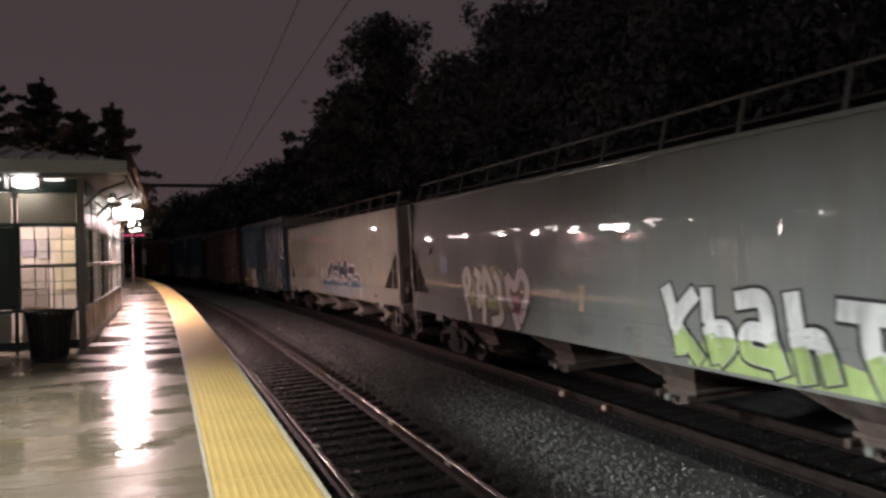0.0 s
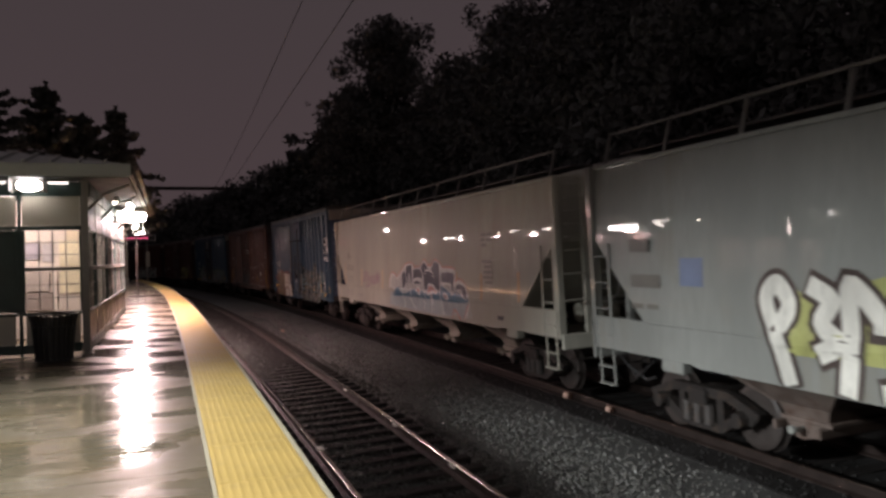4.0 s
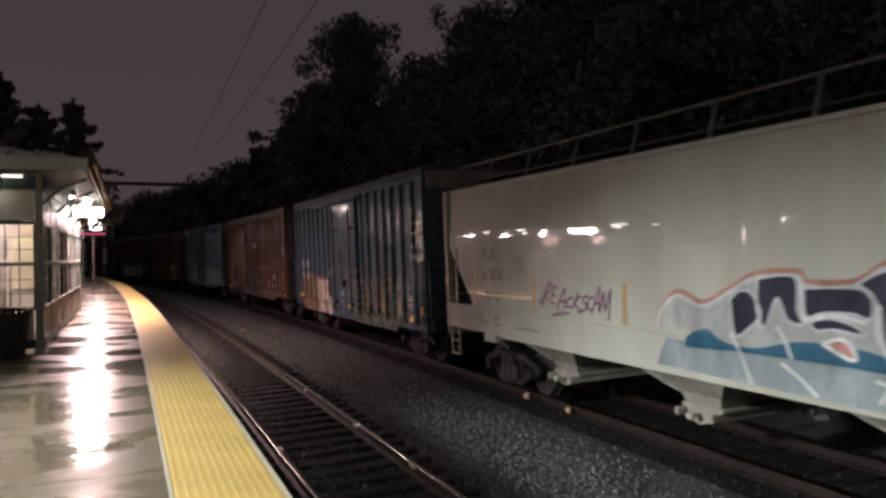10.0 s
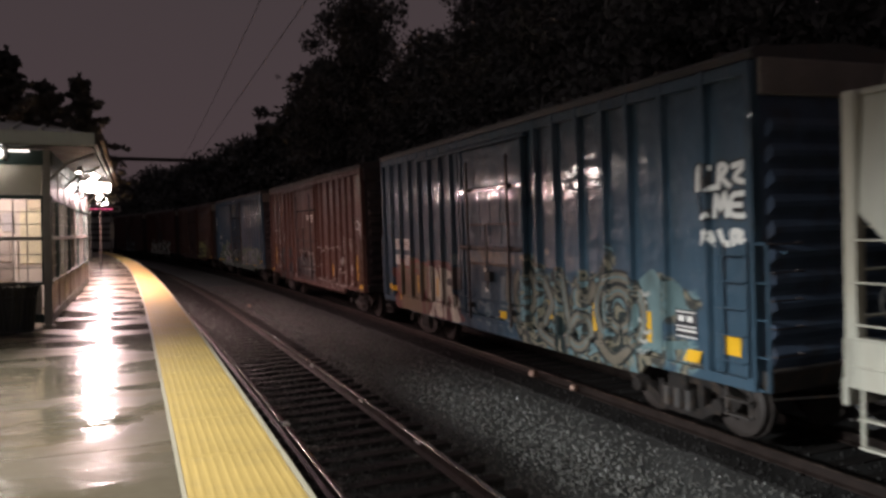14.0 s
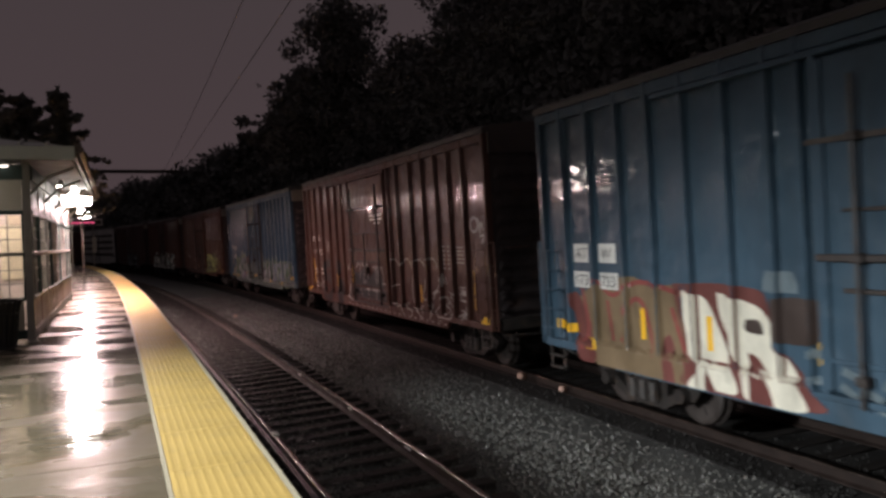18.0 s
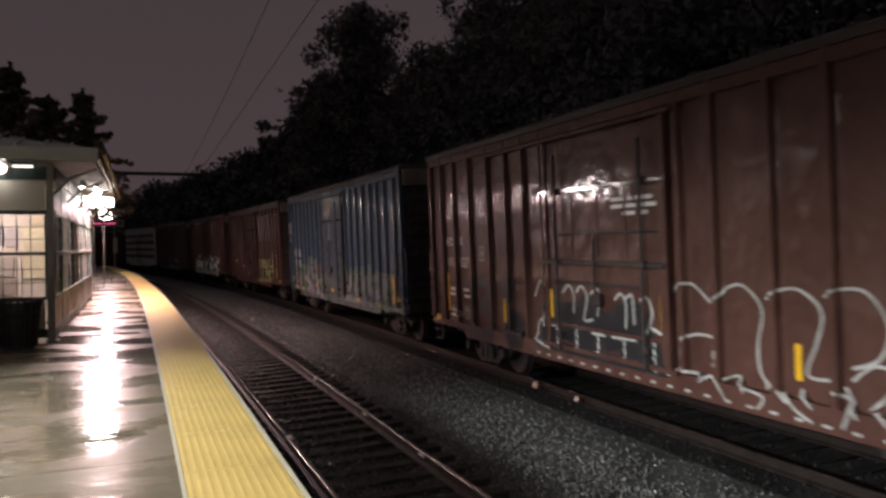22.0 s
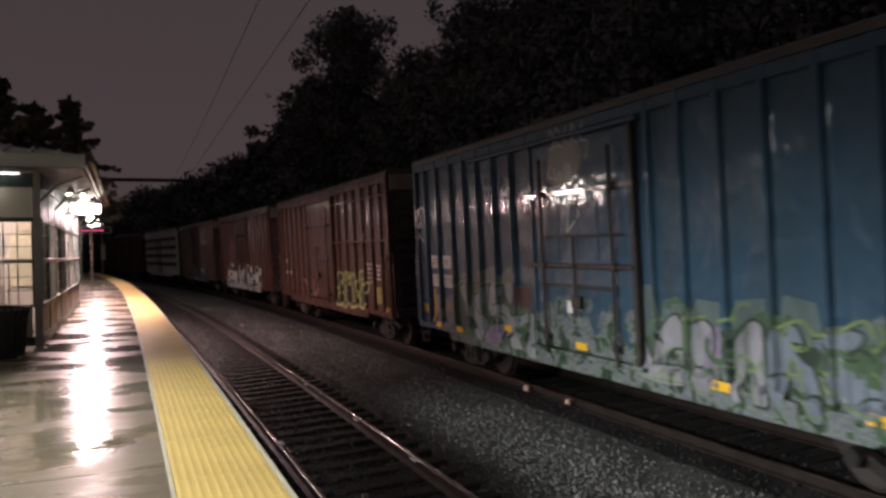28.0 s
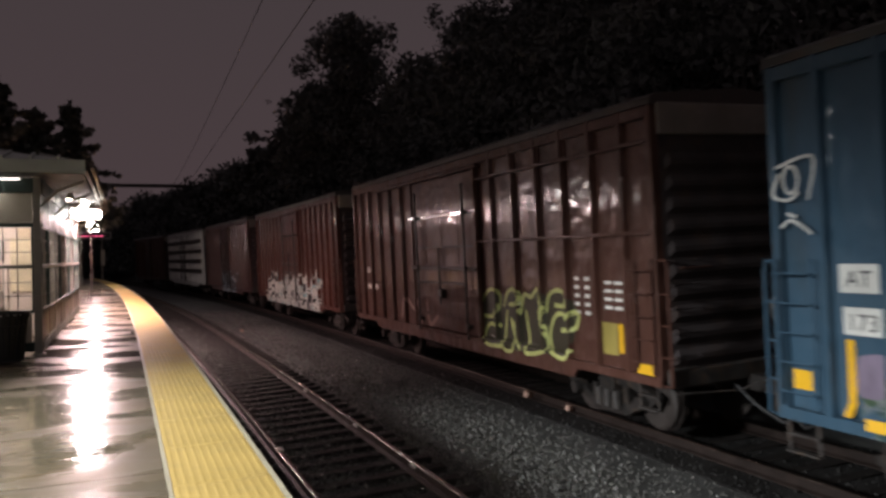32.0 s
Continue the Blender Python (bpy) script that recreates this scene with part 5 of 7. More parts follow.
bars(C, 44.1 - mid, 1.78, [(0, 0.02, ((0, 0.4),)), (0.06, 0.08, ((0.04, 0.12), (0.22, 0.12))), (0.2, 0.02, ((0, 0.4),)), (0.25, 0.03, ((0, 0.4),)), (0.34, 0.02, ((0, 0.4),))], -1.529, M_WHITE)
TAGS = [[(0.0, 0.55), (0.04, 0.95), (0.16, 0.92), (0.12, 0.6), (0.0, 0.62)], [(0.26, 0.95), (0.22, 0.6), (0.36, 0.58)], [(0.42, 0.56), (0.46, 0.95), (0.58, 0.9), (0.5, 0.74), (0.64, 0.58)], [(0.7, 0.92), (0.92, 0.95), (0.74, 0.72), (0.96, 0.62)],
        [(0.1, 0.42), (0.14, 0.08), (0.28, 0.1)], [(0.34, 0.06), (0.38, 0.42), (0.46, 0.2), (0.54, 0.44), (0.58, 0.06)], [(0.88, 0.44), (0.68, 0.4), (0.66, 0.1), (0.9, 0.06)], [(0.66, 0.25), (0.84, 0.25)]]
spray(C, "graffiti_outline", placed(TAGS, 43.62 - mid, 3.02, 0.92, 0.72), 0.135, dc, paint("black", (0.02, 0.02, 0.022)), "black edge of a scrawled tag", 0.004)
spray(C, "graffiti_tag", placed(TAGS, 43.62 - mid, 3.02, 0.92, 0.72), 0.075, dc, M_WHITE, "white scrawled tag", 0.007)
spray(C, "graffiti_tag", placed([[(0.0, 0.2), (0.12, 0.75), (0.25, 0.15)], [(0.36, 0.8), (0.46, 0.25), (0.56, 0.2)], [(0.68, 0.2), (0.66, 0.75), (0.86, 0.7), (0.78, 0.4), (0.98, 0.3)]], 43.5 - mid, 2.66, 0.75, 0.27), 0.085, dc, M_WHITE, "white scrawled tag", 0.006)

POSTS_D = [59.95, 60.68, 61.4, 62.18, 63.0, 63.95, 64.6, 68.35, 69.05, 69.77, 70.59, 71.53, 72.39, 73.13]
Dc = boxcar(58.85, 73.88, P_RED_D, P_ROOF_D, POSTS_D, (64.85, 68.15), "rust-red boxcar with white outline graffiti", pale_end=False)
mid = 66.365
dd = over_posts(POSTS_D, mid, (64.85, 68.15))
stencil(Dc, "AO", 73.06 - mid, 2.83, 0.2, -1.524, M_WHITE)
stencil(Dc, "K", 72.26 - mid, 2.83, 0.22, -1.524, M_WHITE)
stencil(Dc, "111", 73.02 - mid, 2.36, 0.2, -1.524, M_WHITE, spread=1.05)
stencil(Dc, "927", 72.28 - mid, 2.34, 0.22, -1.524, M_WHITE, spread=1.05)
bars(Dc, 72.9 - mid, 1.85, [(0, 0.07, ((0, 0.12), (0.16, 0.22))), (0.12, 0.07, ((0, 0.12), (0.18, 0.2))), (0.0, 0.06, ((0.75, 0.3),)), (0.14, 0.06, ((0.8, 0.3),)), (0.5, 0.05, ((0.02, 0.2),)), (0.62, 0.05, ((0.02, 0.2),))], -1.524, M_WHITE)
bars(Dc, 66.1 - mid, 3.56, [(0, 0.06, ((0, 0.36), (0.42, 0.12), (0.62, 0.4))), (0.11, 0.06, ((0.0, 0.3), (0.38, 0.25), (0.7, 0.4))), (0.22, 0.06, ((0.3, 0.3), (0.7, 0.2)))], -1.627, M_WHITE)
bars(Dc, 60.52 - mid, 2.64, [(0.085 * i, 0.035, ((0, 0.2), (0.26, 0.12))) for i in range(5)], -1.524, paint("thin_white", (0.42, 0.41, 0.38)))
bars(Dc, 61.3 - mid, 2.66, [(0.1 * i, 0.04, ((0, 0.13), (0.28, 0.14))) for i in range(6)], -1.524, paint("thin_white", (0.42, 0.41, 0.38)))
for a, b, z0, z1 in ((60.08, 60.46, 1.43, 1.75),):
    g = Geo().box(-1.527, -1.523, a - mid, b - mid, z0, z0 + 0.03).box(-1.527, -1.523, a - mid, b - mid, z1 - 0.03, z1).box(-1.527, -1.523, a - mid, a - mid + 0.03, z0, z1).box(-1.527, -1.523, b - mid - 0.03, b - mid, z0, z1).box(-1.527, -1.523, a - mid + 0.08, b - mid - 0.08, 1.56, 1.68)
    part("stencil_frame", g, paint("thin_white", (0.42, 0.41, 0.38)), Dc, "white framed stencil")
g = Geo().box(-1.527, -1.523, 70.95 - mid, 71.2 - mid, 2.5, 2.53).box(-1.527, -1.523, 70.95 - mid, 71.2 - mid, 2.78, 2.81).box(-1.527, -1.523, 70.95 - mid, 70.97 - mid, 2.53, 2.78).box(-1.527, -1.523, 71.18 - mid, 71.2 - mid, 2.53, 2.78).box(-1.527, -1.523, 71.04 - mid, 71.11 - mid, 2.58, 2.72)
part("stencil_frame", g, paint("thin_white", (0.42, 0.41, 0.38)), Dc, "white framed stencil")
BUB = [[(0.52, 0.72), (0.537, 0.96), (0.58, 1.01), (0.624, 0.84), (0.638, 0.89)], [(0.644, 0.89), (0.666, 1.01), (0.7, 1.02), (0.734, 0.81), (0.724, 0.49), (0.728, 0.22), (0.75, 0.11)],
       [(0.742, 0.92), (0.777, 1.02), (0.81, 1.01), (0.842, 0.85), (0.834, 0.6), (0.815, 0.29), (0.858, 0.28)], [(0.848, 0.98), (0.875, 1.05), (0.914, 1.03), (0.944, 0.78), (0.93, 0.52), (0.89, 0.41)],
       [(0.549, 0.06), (0.544, 0.34), (0.576, 0.48), (0.627, 0.48), (0.638, 0.3), (0.624, 0.2)], [(0.557, 0.09), (0.6, 0.1), (0.603, 0.02)], [(0.657, 0.1), (0.684, 0.15), (0.7, 0.02)],
       [(0.889, 0.31), (0.919, 0.45), (0.947, 0.43), (0.946, 0.29), (0.92, 0.12)], [(0.878, 0.24), (0.9, 0.02)], [(0.768, 0.1), (0.785, 0.02)], [(0.804, 0.15), (0.829, 0.02)]]
BUB += [[(0.96, 0.34), (0.986, 0.38), (1.015, 0.29), (1.038, 0.13), (1.032, 0.02), (0.95, 0.02)], [(1.01, 0.29), (0.989, 0.22), (1.01, 0.18), (1.009, 0.1), (0.99, 0.08)]]
for u, v in ((0.973, 0.68), (1.038, 0.42), (1.114, 0.14)):
    BUB += [[(u + 0.025 * math.cos(q), v + 0.11 * math.sin(q)), (u - 0.025 * math.cos(q), v - 0.11 * math.sin(q))] for q in (0.4, 1.5, 2.6)]
CUR = [[(0.016, 0.7), (0.046, 0.93), (0.089, 0.86)], [(0.062, 0.39), (0.03, 0.33), (0.027, 0.1), (0.09, 0.0)], [(0.162, 0.8), (0.186, 0.9), (0.206, 0.78), (0.203, 0.55)], [(0.216, 0.82), (0.239, 0.9), (0.258, 0.75), (0.244, 0.48), (0.275, 0.49)],
       [(0.27, 0.81), (0.3, 0.87), (0.296, 0.55)], [(0.357, 0.78), (0.376, 0.85), (0.392, 0.73), (0.389, 0.46)], [(0.387, 0.78), (0.411, 0.84), (0.416, 0.52)], [(0.437, 0.8), (0.458, 0.83), (0.47, 0.65), (0.453, 0.44)],
       [(0.075, 0.49), (0.072, 0.3), (0.144, 0.37)], [(0.272, 0.32), (0.316, 0.32)], [(0.341, 0.32), (0.418, 0.33)], [(0.467, 0.5), (0.515, 0.41)]]
for u, v in ((0.13, 0.3), (0.21, 0.38), (0.29, 0.3), (0.38, 0.3), (0.47, 0.36), (0.505, 0.36)):
    while v > 0.03:
        CUR.append([(u, v), (u + 0.004, v - 0.055)])
        v -= 0.095
DRIP = [[(0.05 + 0.047 * i, -0.1), (0.062 + 0.047 * i, -0.1)] for i in range(21)]
DRIP += [[(0.60, 0.02), (0.63, 0.1), (0.66, -0.08)], [(0.70, 0.06), (0.74, 0.02), (0.73, -0.1)], [(0.78, 0.1), (0.80, -0.02), (0.83, -0.1)], [(0.86, 0.2), (0.89, 0.12), (0.88, -0.08)], [(0.93, 0.1), (0.96, -0.06)]]
part("graffiti_fill", blk(64.9 - mid, 68.6 - mid, 0.95, 1.72, dd, 0.002, 0.3), paint("black", (0.02, 0.02, 0.022)), Dc, "black sprayed field")
spray(Dc, "graffiti_outline", placed(BUB + DRIP, 69.02 - mid, 0.98, 7.9, 1.3), 0.037, dd, paint("thin_white", (0.42, 0.41, 0.38)), "thin white sprayed outlines", 0.004)
spray(Dc, "graffiti_outline", placed(CUR, 68.9 - mid, 0.98, 7.9, 1.3), 0.048, dd, paint("dull_white", (0.5, 0.5, 0.47)), "white sprayed outlines", 0.004)
D_STROKES = [
    [(71.58, 1.80), (71.39, 2.01), (71.05, 2.06), (70.85, 1.92), (70.90, 1.66), (71.14, 1.54)],
    [(71.58, 1.72), (71.46, 1.58), (71.12, 1.49), (70.80, 1.34), (70.64, 1.14), (70.67, 0.90)],
    [(71.65, 1.39), (71.53, 1.04), (71.36, 0.82), (71.05, 0.85), (70.69, 0.97)],
]
D_BLOBS = [
    [(70.28, 1.81), (70.11, 2.16), (69.84, 2.24), (69.60, 2.04), (69.71, 1.71), (70.02, 1.54)],
    [(70.00, 1.35), (69.64, 1.57), (69.26, 1.33), (69.21, 0.89), (69.54, 0.70), (69.90, 0.88)],
]
spray(Dc, "graffiti_letter", [[(a - mid, b) for a, b in k] for k in D_STROKES], 0.26, dd, paint("soot_black", (0.016, 0.012, 0.012)), "black sprayed letter", 0.0035)
for shape in D_BLOBS:
    patch(Dc, "graffiti_letter", shape, mid, dd, paint("soot_black", (0.016, 0.012, 0.012)), "black sprayed patch", 0.003)
spray(Dc, "emblem_ring", [arc(71.99 - mid, 1.31, 0.12, 0.14, 0, 360, 14), [(72.06 - mid, 1.37), (71.92 - mid, 1.37)], [(71.99 - mid, 1.37), (71.99 - mid, 1.22)]], 0.025, dd, paint("thin_white", (0.42, 0.41, 0.38)), "white ring emblem", 0.004)
spray(Dc, "graffiti_tag", [[(72.85 - mid, 1.3), (72.75 - mid, 1.42), (72.65 - mid, 1.28), (72.55 - mid, 1.4), (72.5 - mid, 1.25)], [(72.4 - mid, 1.35), (72.25 - mid, 1.25), (72.4 - mid, 1.2)]], 0.06, dd, paint("worn_white", (0.25, 0.22, 0.2)), "worn white smear", 0.004)
spray(Dc, "graffiti_tag", placed([arc(0.2, 0.6, 0.2, 0.35, 0, 340, 10), [(0.45, 0.9), (0.5, 0.2), (0.6, 0.7), (0.7, 0.3)], [(0.75, 1.0), (0.8, 0.4), (1.0, 1.1)], [(0.5, 0.0), (0.8, 0.1), (0.6, -0.3), (0.9, -0.2)]], 59.75 - mid, 2.85, 0.85, 0.42), 0.055, dd, paint("thin_white", (0.42, 0.41, 0.38)), "white scrawled tag", 0.004)
for q, z, h in ((73.0, 1.28, 0.9), (70.07, 1.26, 0.48), (68.0, 1.55, 0.5), (64.95, 1.6, 0.5), (62.7, 1.27, 0.42), (59.69, 1.28, 0.85)):
    part("reflector", blk(q - mid - 0.045, q - mid + 0.045, z, z + h, dd, 0.008), M_REFL, Dc, "yellow reflective strip")
for q, z in ((73.6, 1.02), (59.15, 1.05)):
    part("reflector", blk(q - mid - 0.18, q - mid + 0.18, z, z + 0.13, dd, 0.008), M_REFL, Dc, "yellow reflective plate")

POSTS_E = [76.6, 77.4, 78.12, 78.81, 79.57, 80.3, 81.02, 81.68, 85.1, 85.8, 86.55, 87.28, 87.94, 88.66, 89.47, 90.2]
E = boxcar(76.0, 90.87, P_BLUE_E, P_ROOF, POSTS_E, (82.0, 84.95), "weathered blue boxcar with green and white graffiti", gear_posts=True)
mid = 83.435
de = over_posts(POSTS_E, mid, (82.0, 84.95))
for q, w in (("AT", 90.05), ("W", 89.35)):
    part("number_board", Geo().box(-1.532, -1.521, w - mid - 0.46, w - mid, 2.39, 2.69, 0.002), mat("board_white", (0.62, 0.62, 0.58), 0.4), E, "white lettered board")
    stencil(E, q, w - mid - 0.07, 2.45, 0.18, -1.5345, M_BLACK)
for q, w in (("173", 90.02), ("729", 89.32)):
    part("number_board", Geo().box(-1.532, -1.521, w - mid - 0.48, w - mid, 1.95, 2.24, 0.002), mat("board_white", (0.62, 0.62, 0.58), 0.4), E, "white lettered board")
    stencil(E, q, w - mid - 0.04, 2.0, 0.18, -1.5345, M_BLACK)
E_WHITE = [
    [(88.47, 2.01), (88.03, 2.09), (87.96, 1.89), (87.94, 1.42), (88.19, 1.60), (88.41, 1.84)],
    [(87.95, 1.63), (87.72, 1.81), (87.44, 1.92), (87.30, 1.91), (87.32, 1.67), (87.21, 1.42), (87.18, 1.07), (87.40, 0.92), (87.64, 1.12), (87.90, 1.39)],
    [(86.97, 2.03), (86.80, 2.14), (86.64, 2.04), (86.70, 1.72), (86.42, 1.74), (86.17, 1.65), (86.11, 1.52), (85.85, 1.40), (86.01, 1.19), (86.22, 1.10), (86.34, 1.31), (86.56, 1.50), (86.88, 1.45), (87.05, 1.60), (87.03, 1.83)],
    [(86.31, 2.11), (86.00, 2.16), (86.00, 1.92), (86.14, 1.73), (86.28, 1.92)],
    [(85.99, 1.10), (85.78, 1.24), (85.60, 1.05), (85.53, 0.95), (85.78, 0.91), (86.00, 0.96)],
    [(85.30, 1.66), (85.05, 1.62), (85.02, 1.20), (85.06, 0.85), (85.35, 0.88), (85.30, 1.30)],
    [(85.82, 1.54), (85.63, 1.56), (85.43, 1.66), (85.43, 1.45), (85.78, 1.34)],
]
E_LILAC = [
    [(81.69, 1.20), (81.59, 1.69), (81.28, 1.91), (81.12, 1.73), (81.13, 1.27), (81.37, 1.40)],
    [(81.94, 1.51), (81.75, 1.19), (81.16, 1.19), (81.06, 0.96), (81.89, 0.95), (82.10, 1.14)],
    [(80.95, 1.79), (80.73, 1.88), (80.54, 1.71), (80.59, 1.34), (80.44, 0.99), (80.85, 0.92), (80.95, 1.29)],
    [(80.20, 1.67), (79.95, 1.92), (79.74, 1.86), (79.72, 1.46), (79.62, 0.96), (79.84, 0.92), (79.90, 1.36), (80.03, 1.38), (80.01, 0.99), (80.20, 0.97)],
]
E_STEEL = [
    [(79.62, 1.73), (79.53, 1.88), (79.28, 1.93), (79.14, 1.72), (78.98, 1.30), (78.85, 0.94), (79.07, 0.93), (79.33, 1.51), (79.41, 1.03), (79.61, 1.12)],
    [(79.02, 1.80), (78.59, 1.94), (78.39, 1.86), (78.61, 1.60), (78.42, 1.51), (78.23, 1.42), (78.21, 1.06), (78.64, 1.11), (78.83, 1.45)],
    [(87.30, 2.03), (87.02, 2.08), (87.05, 1.71), (87.33, 1.67)],
    [(86.62, 2.03), (86.35, 2.11), (86.35, 1.97), (86.55, 1.80)],
]
E_MAUVE = [
    [(87.08, 1.20), (86.74, 1.30), (86.34, 1.31), (86.34, 1.09), (86.48, 0.95), (86.89, 0.90), (87.11, 0.93)],
    [(89.88, 1.73), (89.56, 1.76), (89.56, 1.37), (89.89, 1.34)],
    [(80.75, 1.62), (80.43, 1.79), (80.33, 1.38), (80.72, 1.25)],
]
E_LEAF = [
    [(88.67, 1.99), (88.46, 1.97), (88.41, 1.79), (88.65, 1.75)],
    [(87.93, 2.06), (87.38, 2.07), (87.44, 1.94), (87.71, 1.87), (87.90, 1.60)],
    [(88.78, 1.66), (88.45, 1.72), (88.42, 1.22), (88.73, 1.13)],
    [(88.30, 1.00), (87.84, 1.25), (87.67, 0.93), (88.21, 0.92)],
    [(86.43, 0.96), (86.30, 1.06), (86.01, 1.08), (86.00, 0.95)],
    [(85.78, 1.28), (85.52, 1.38), (85.43, 1.25), (85.43, 0.96), (85.58, 1.09)],
    [(78.47, 1.71), (78.31, 1.81), (78.18, 1.66), (78.19, 1.37), (78.39, 1.40)],
]
E_WEDGE = [
    [(79.33, 1.74), (78.94, 1.67), (79.04, 1.47), (79.26, 1.58)],
    [(78.92, 1.78), (78.78, 1.67), (78.76, 1.46), (78.91, 1.56)],
]
E_MIST = [
    [(88.44, 2.08), (88.37, 2.28), (88.12, 2.32), (87.99, 2.09)],
    [(87.49, 2.06), (87.43, 2.30), (87.07, 2.42), (86.59, 2.51), (86.50, 2.29), (86.20, 2.42), (85.90, 2.48), (85.88, 2.19), (86.42, 2.11), (86.87, 2.15)],
]
E_STAIN = [
    [(89.33, 1.69), (88.75, 1.76), (88.76, 1.12), (89.32, 1.08)],
]
E_ORANGE = [
    [(89.29, 1.63), (88.92, 1.62), (88.89, 1.42), (89.22, 1.41)],
]
E_DARK = [
    [(88.46, 1.83), (88.19, 1.60), (87.93, 1.38), (87.72, 1.25), (87.64, 1.12), (87.73, 0.94)],
    [(87.82, 1.80), (87.66, 1.59), (87.43, 1.41)],
    [(87.06, 1.48), (86.81, 1.40), (86.56, 1.52), (86.38, 1.51), (86.26, 1.42)],
    [(86.86, 1.68), (86.34, 1.77)],
    [(86.97, 2.07), (87.04, 1.71)],
    [(86.55, 1.81), (86.33, 1.99), (86.31, 2.12)],
    [(86.32, 2.11), (86.27, 1.92), (86.14, 1.73)],
    [(87.11, 0.92), (87.20, 1.03)],
    [(86.18, 1.10), (85.82, 1.30), (85.45, 1.41)],
    [(86.05, 1.08), (85.98, 0.94)],
    [(85.81, 1.57), (85.63, 1.57), (85.43, 1.67)],
    [(87.39, 1.66), (87.05, 1.70)],
]
for a, b in ((85.1, 88.2), (76.1, 82.0)):
    part("graffiti_fill", blk(a - mid, b - mid, 1.42, 1.74, de, 0.0012, 0.3), paint("leaf_green", (0.062, 0.105, 0.055)), E, "green sprayed cloud behind letters")
# the letters towards the near end follow the same forms
E_STEEL += [[(a - 1.45, b - 0.04) for a, b in E_STEEL[0]], [(a - 1.3, b) for a, b in E_STEEL[1][:6]]]
E_LILAC += [[(a - 4.95, b) for a, b in E_LILAC[0]]]
for shapes, colour, label, lift in (
        (E_WHITE, paint("chalk", (0.285, 0.295, 0.30)), "chalky sprayed letter", 0.004), (E_LILAC, paint("lilac_grey", (0.25, 0.243, 0.262)), "lilac-grey sprayed letter", 0.004),
        (E_STEEL, paint("steel_blue", (0.155, 0.18, 0.215)), "blue-grey sprayed letter", 0.004), (E_MAUVE, paint("mauve", (0.2, 0.16, 0.22)), "mauve sprayed patch", 0.0065),
        (E_LEAF, paint("leaf_green", (0.062, 0.105, 0.055)), "green sprayed patch", 0.0065), (E_WEDGE, paint("green_black", (0.03, 0.045, 0.03)), "dark wedge between letters", 0.0065),
        (E_MIST, paint("misty_green", (0.10, 0.138, 0.132)), "misty green cloud of paint over the letters", 0.0025),
        (E_STAIN, paint("lilac_haze", (0.125, 0.14, 0.165)), "pale lilac haze of paint", 0.002), (E_ORANGE, paint("dull_orange", (0.27, 0.165, 0.10)), "dull orange sprayed blot", 0.004)):
    for shape in shapes:
        patch(E, "graffiti_letter", shape, mid, de, colour, label, lift)
spray(E, "graffiti_outline", [[(a - mid, b) for a, b in k[: len(k) // 2 + 1]] for k in E_LILAC + E_STEEL] + [[(a - mid, b) for a, b in k] for k in E_DARK], 0.036, de, paint("green_black", (0.03, 0.045, 0.03)), "dark edge of a sprayed letter", 0.0085)
spray(E, "graffiti_outline", [[(a - mid, b + 0.03) for a, b in (k[len(k) // 2:] + k[:1])[:4]] for k in E_LILAC + E_STEEL], 0.025, de, paint("lime", (0.16, 0.22, 0.085)), "lime edge of a sprayed letter", 0.0085)
re_ = random.Random(23)
for name, col, w, count in (("leaf_green", (0.062, 0.105, 0.055), 0.09, 13), ("lime", (0.18, 0.25, 0.09), 0.03, 16), ("green_black", (0.03, 0.045, 0.03), 0.035, 18)):
    curls = []
    for i in range(count):
        y, z, r, q = re_.uniform(76.4, 81.6) - mid, re_.uniform(0.9, 1.95), re_.uniform(0.1, 0.28), re_.uniform(0, 360)
        curls.append(arc(y, z, r, r * 0.8, q, q + re_.uniform(60, 170), 6))
    curls = [[(a, min(2.15, max(0.84, b))) for a, b in k] for k in curls]
    spray(E, "graffiti_accent", curls, w, de, paint(name, col), "", 0.0095)
LIME = [
    [(88.65, 1.98), (88.37, 2.11), (87.99, 2.09)],
    [(87.84, 1.76), (87.66, 1.92), (87.30, 1.95)],
    [(87.38, 2.05), (87.17, 2.12), (86.87, 2.17), (86.64, 2.09), (86.42, 2.16), (85.95, 2.18)],
    [(86.01, 1.81), (85.93, 1.98), (85.81, 2.05)],
    [(85.78, 1.30), (85.60, 1.36), (85.45, 1.34)],
    [(85.67, 1.60), (85.43, 1.69)],
    [(81.03, 1.86), (80.7, 1.91)], [(80.48, 1.87), (80.16, 1.93)], [(79.5, 1.88), (79.18, 1.98), (79.0, 1.84), (78.74, 1.89), (78.4, 2.04), (78.28, 1.88)], [(78.15, 2.02), (78.1, 1.88), (78.29, 1.74)], [(77.9, 1.9), (77.5, 2.0), (77.1, 1.85)], [(76.9, 1.95), (76.5, 1.8)]]
spray(E, "graffiti_outline", [[(a - mid, b) for a, b in k] for k in LIME], 0.045, de, paint("lime", (0.16, 0.22, 0.085)), "lime sprayed line", 0.012)
for a, b, up in ((81.6, 82.0, 2.3), (81.0, 81.6, 2.08), (80.3, 80.95, 2.12), (79.55, 80.25, 2.14), (78.9, 79.5, 2.22), (76.3, 78.7, 2.0)):
    part("graffiti_fill", blk(a - mid, b - mid, 1.5, up, de, 0.0008, 0.06), paint("misty_green", (0.052, 0.098, 0.106)), E, "misty green cloud of paint over the letters")
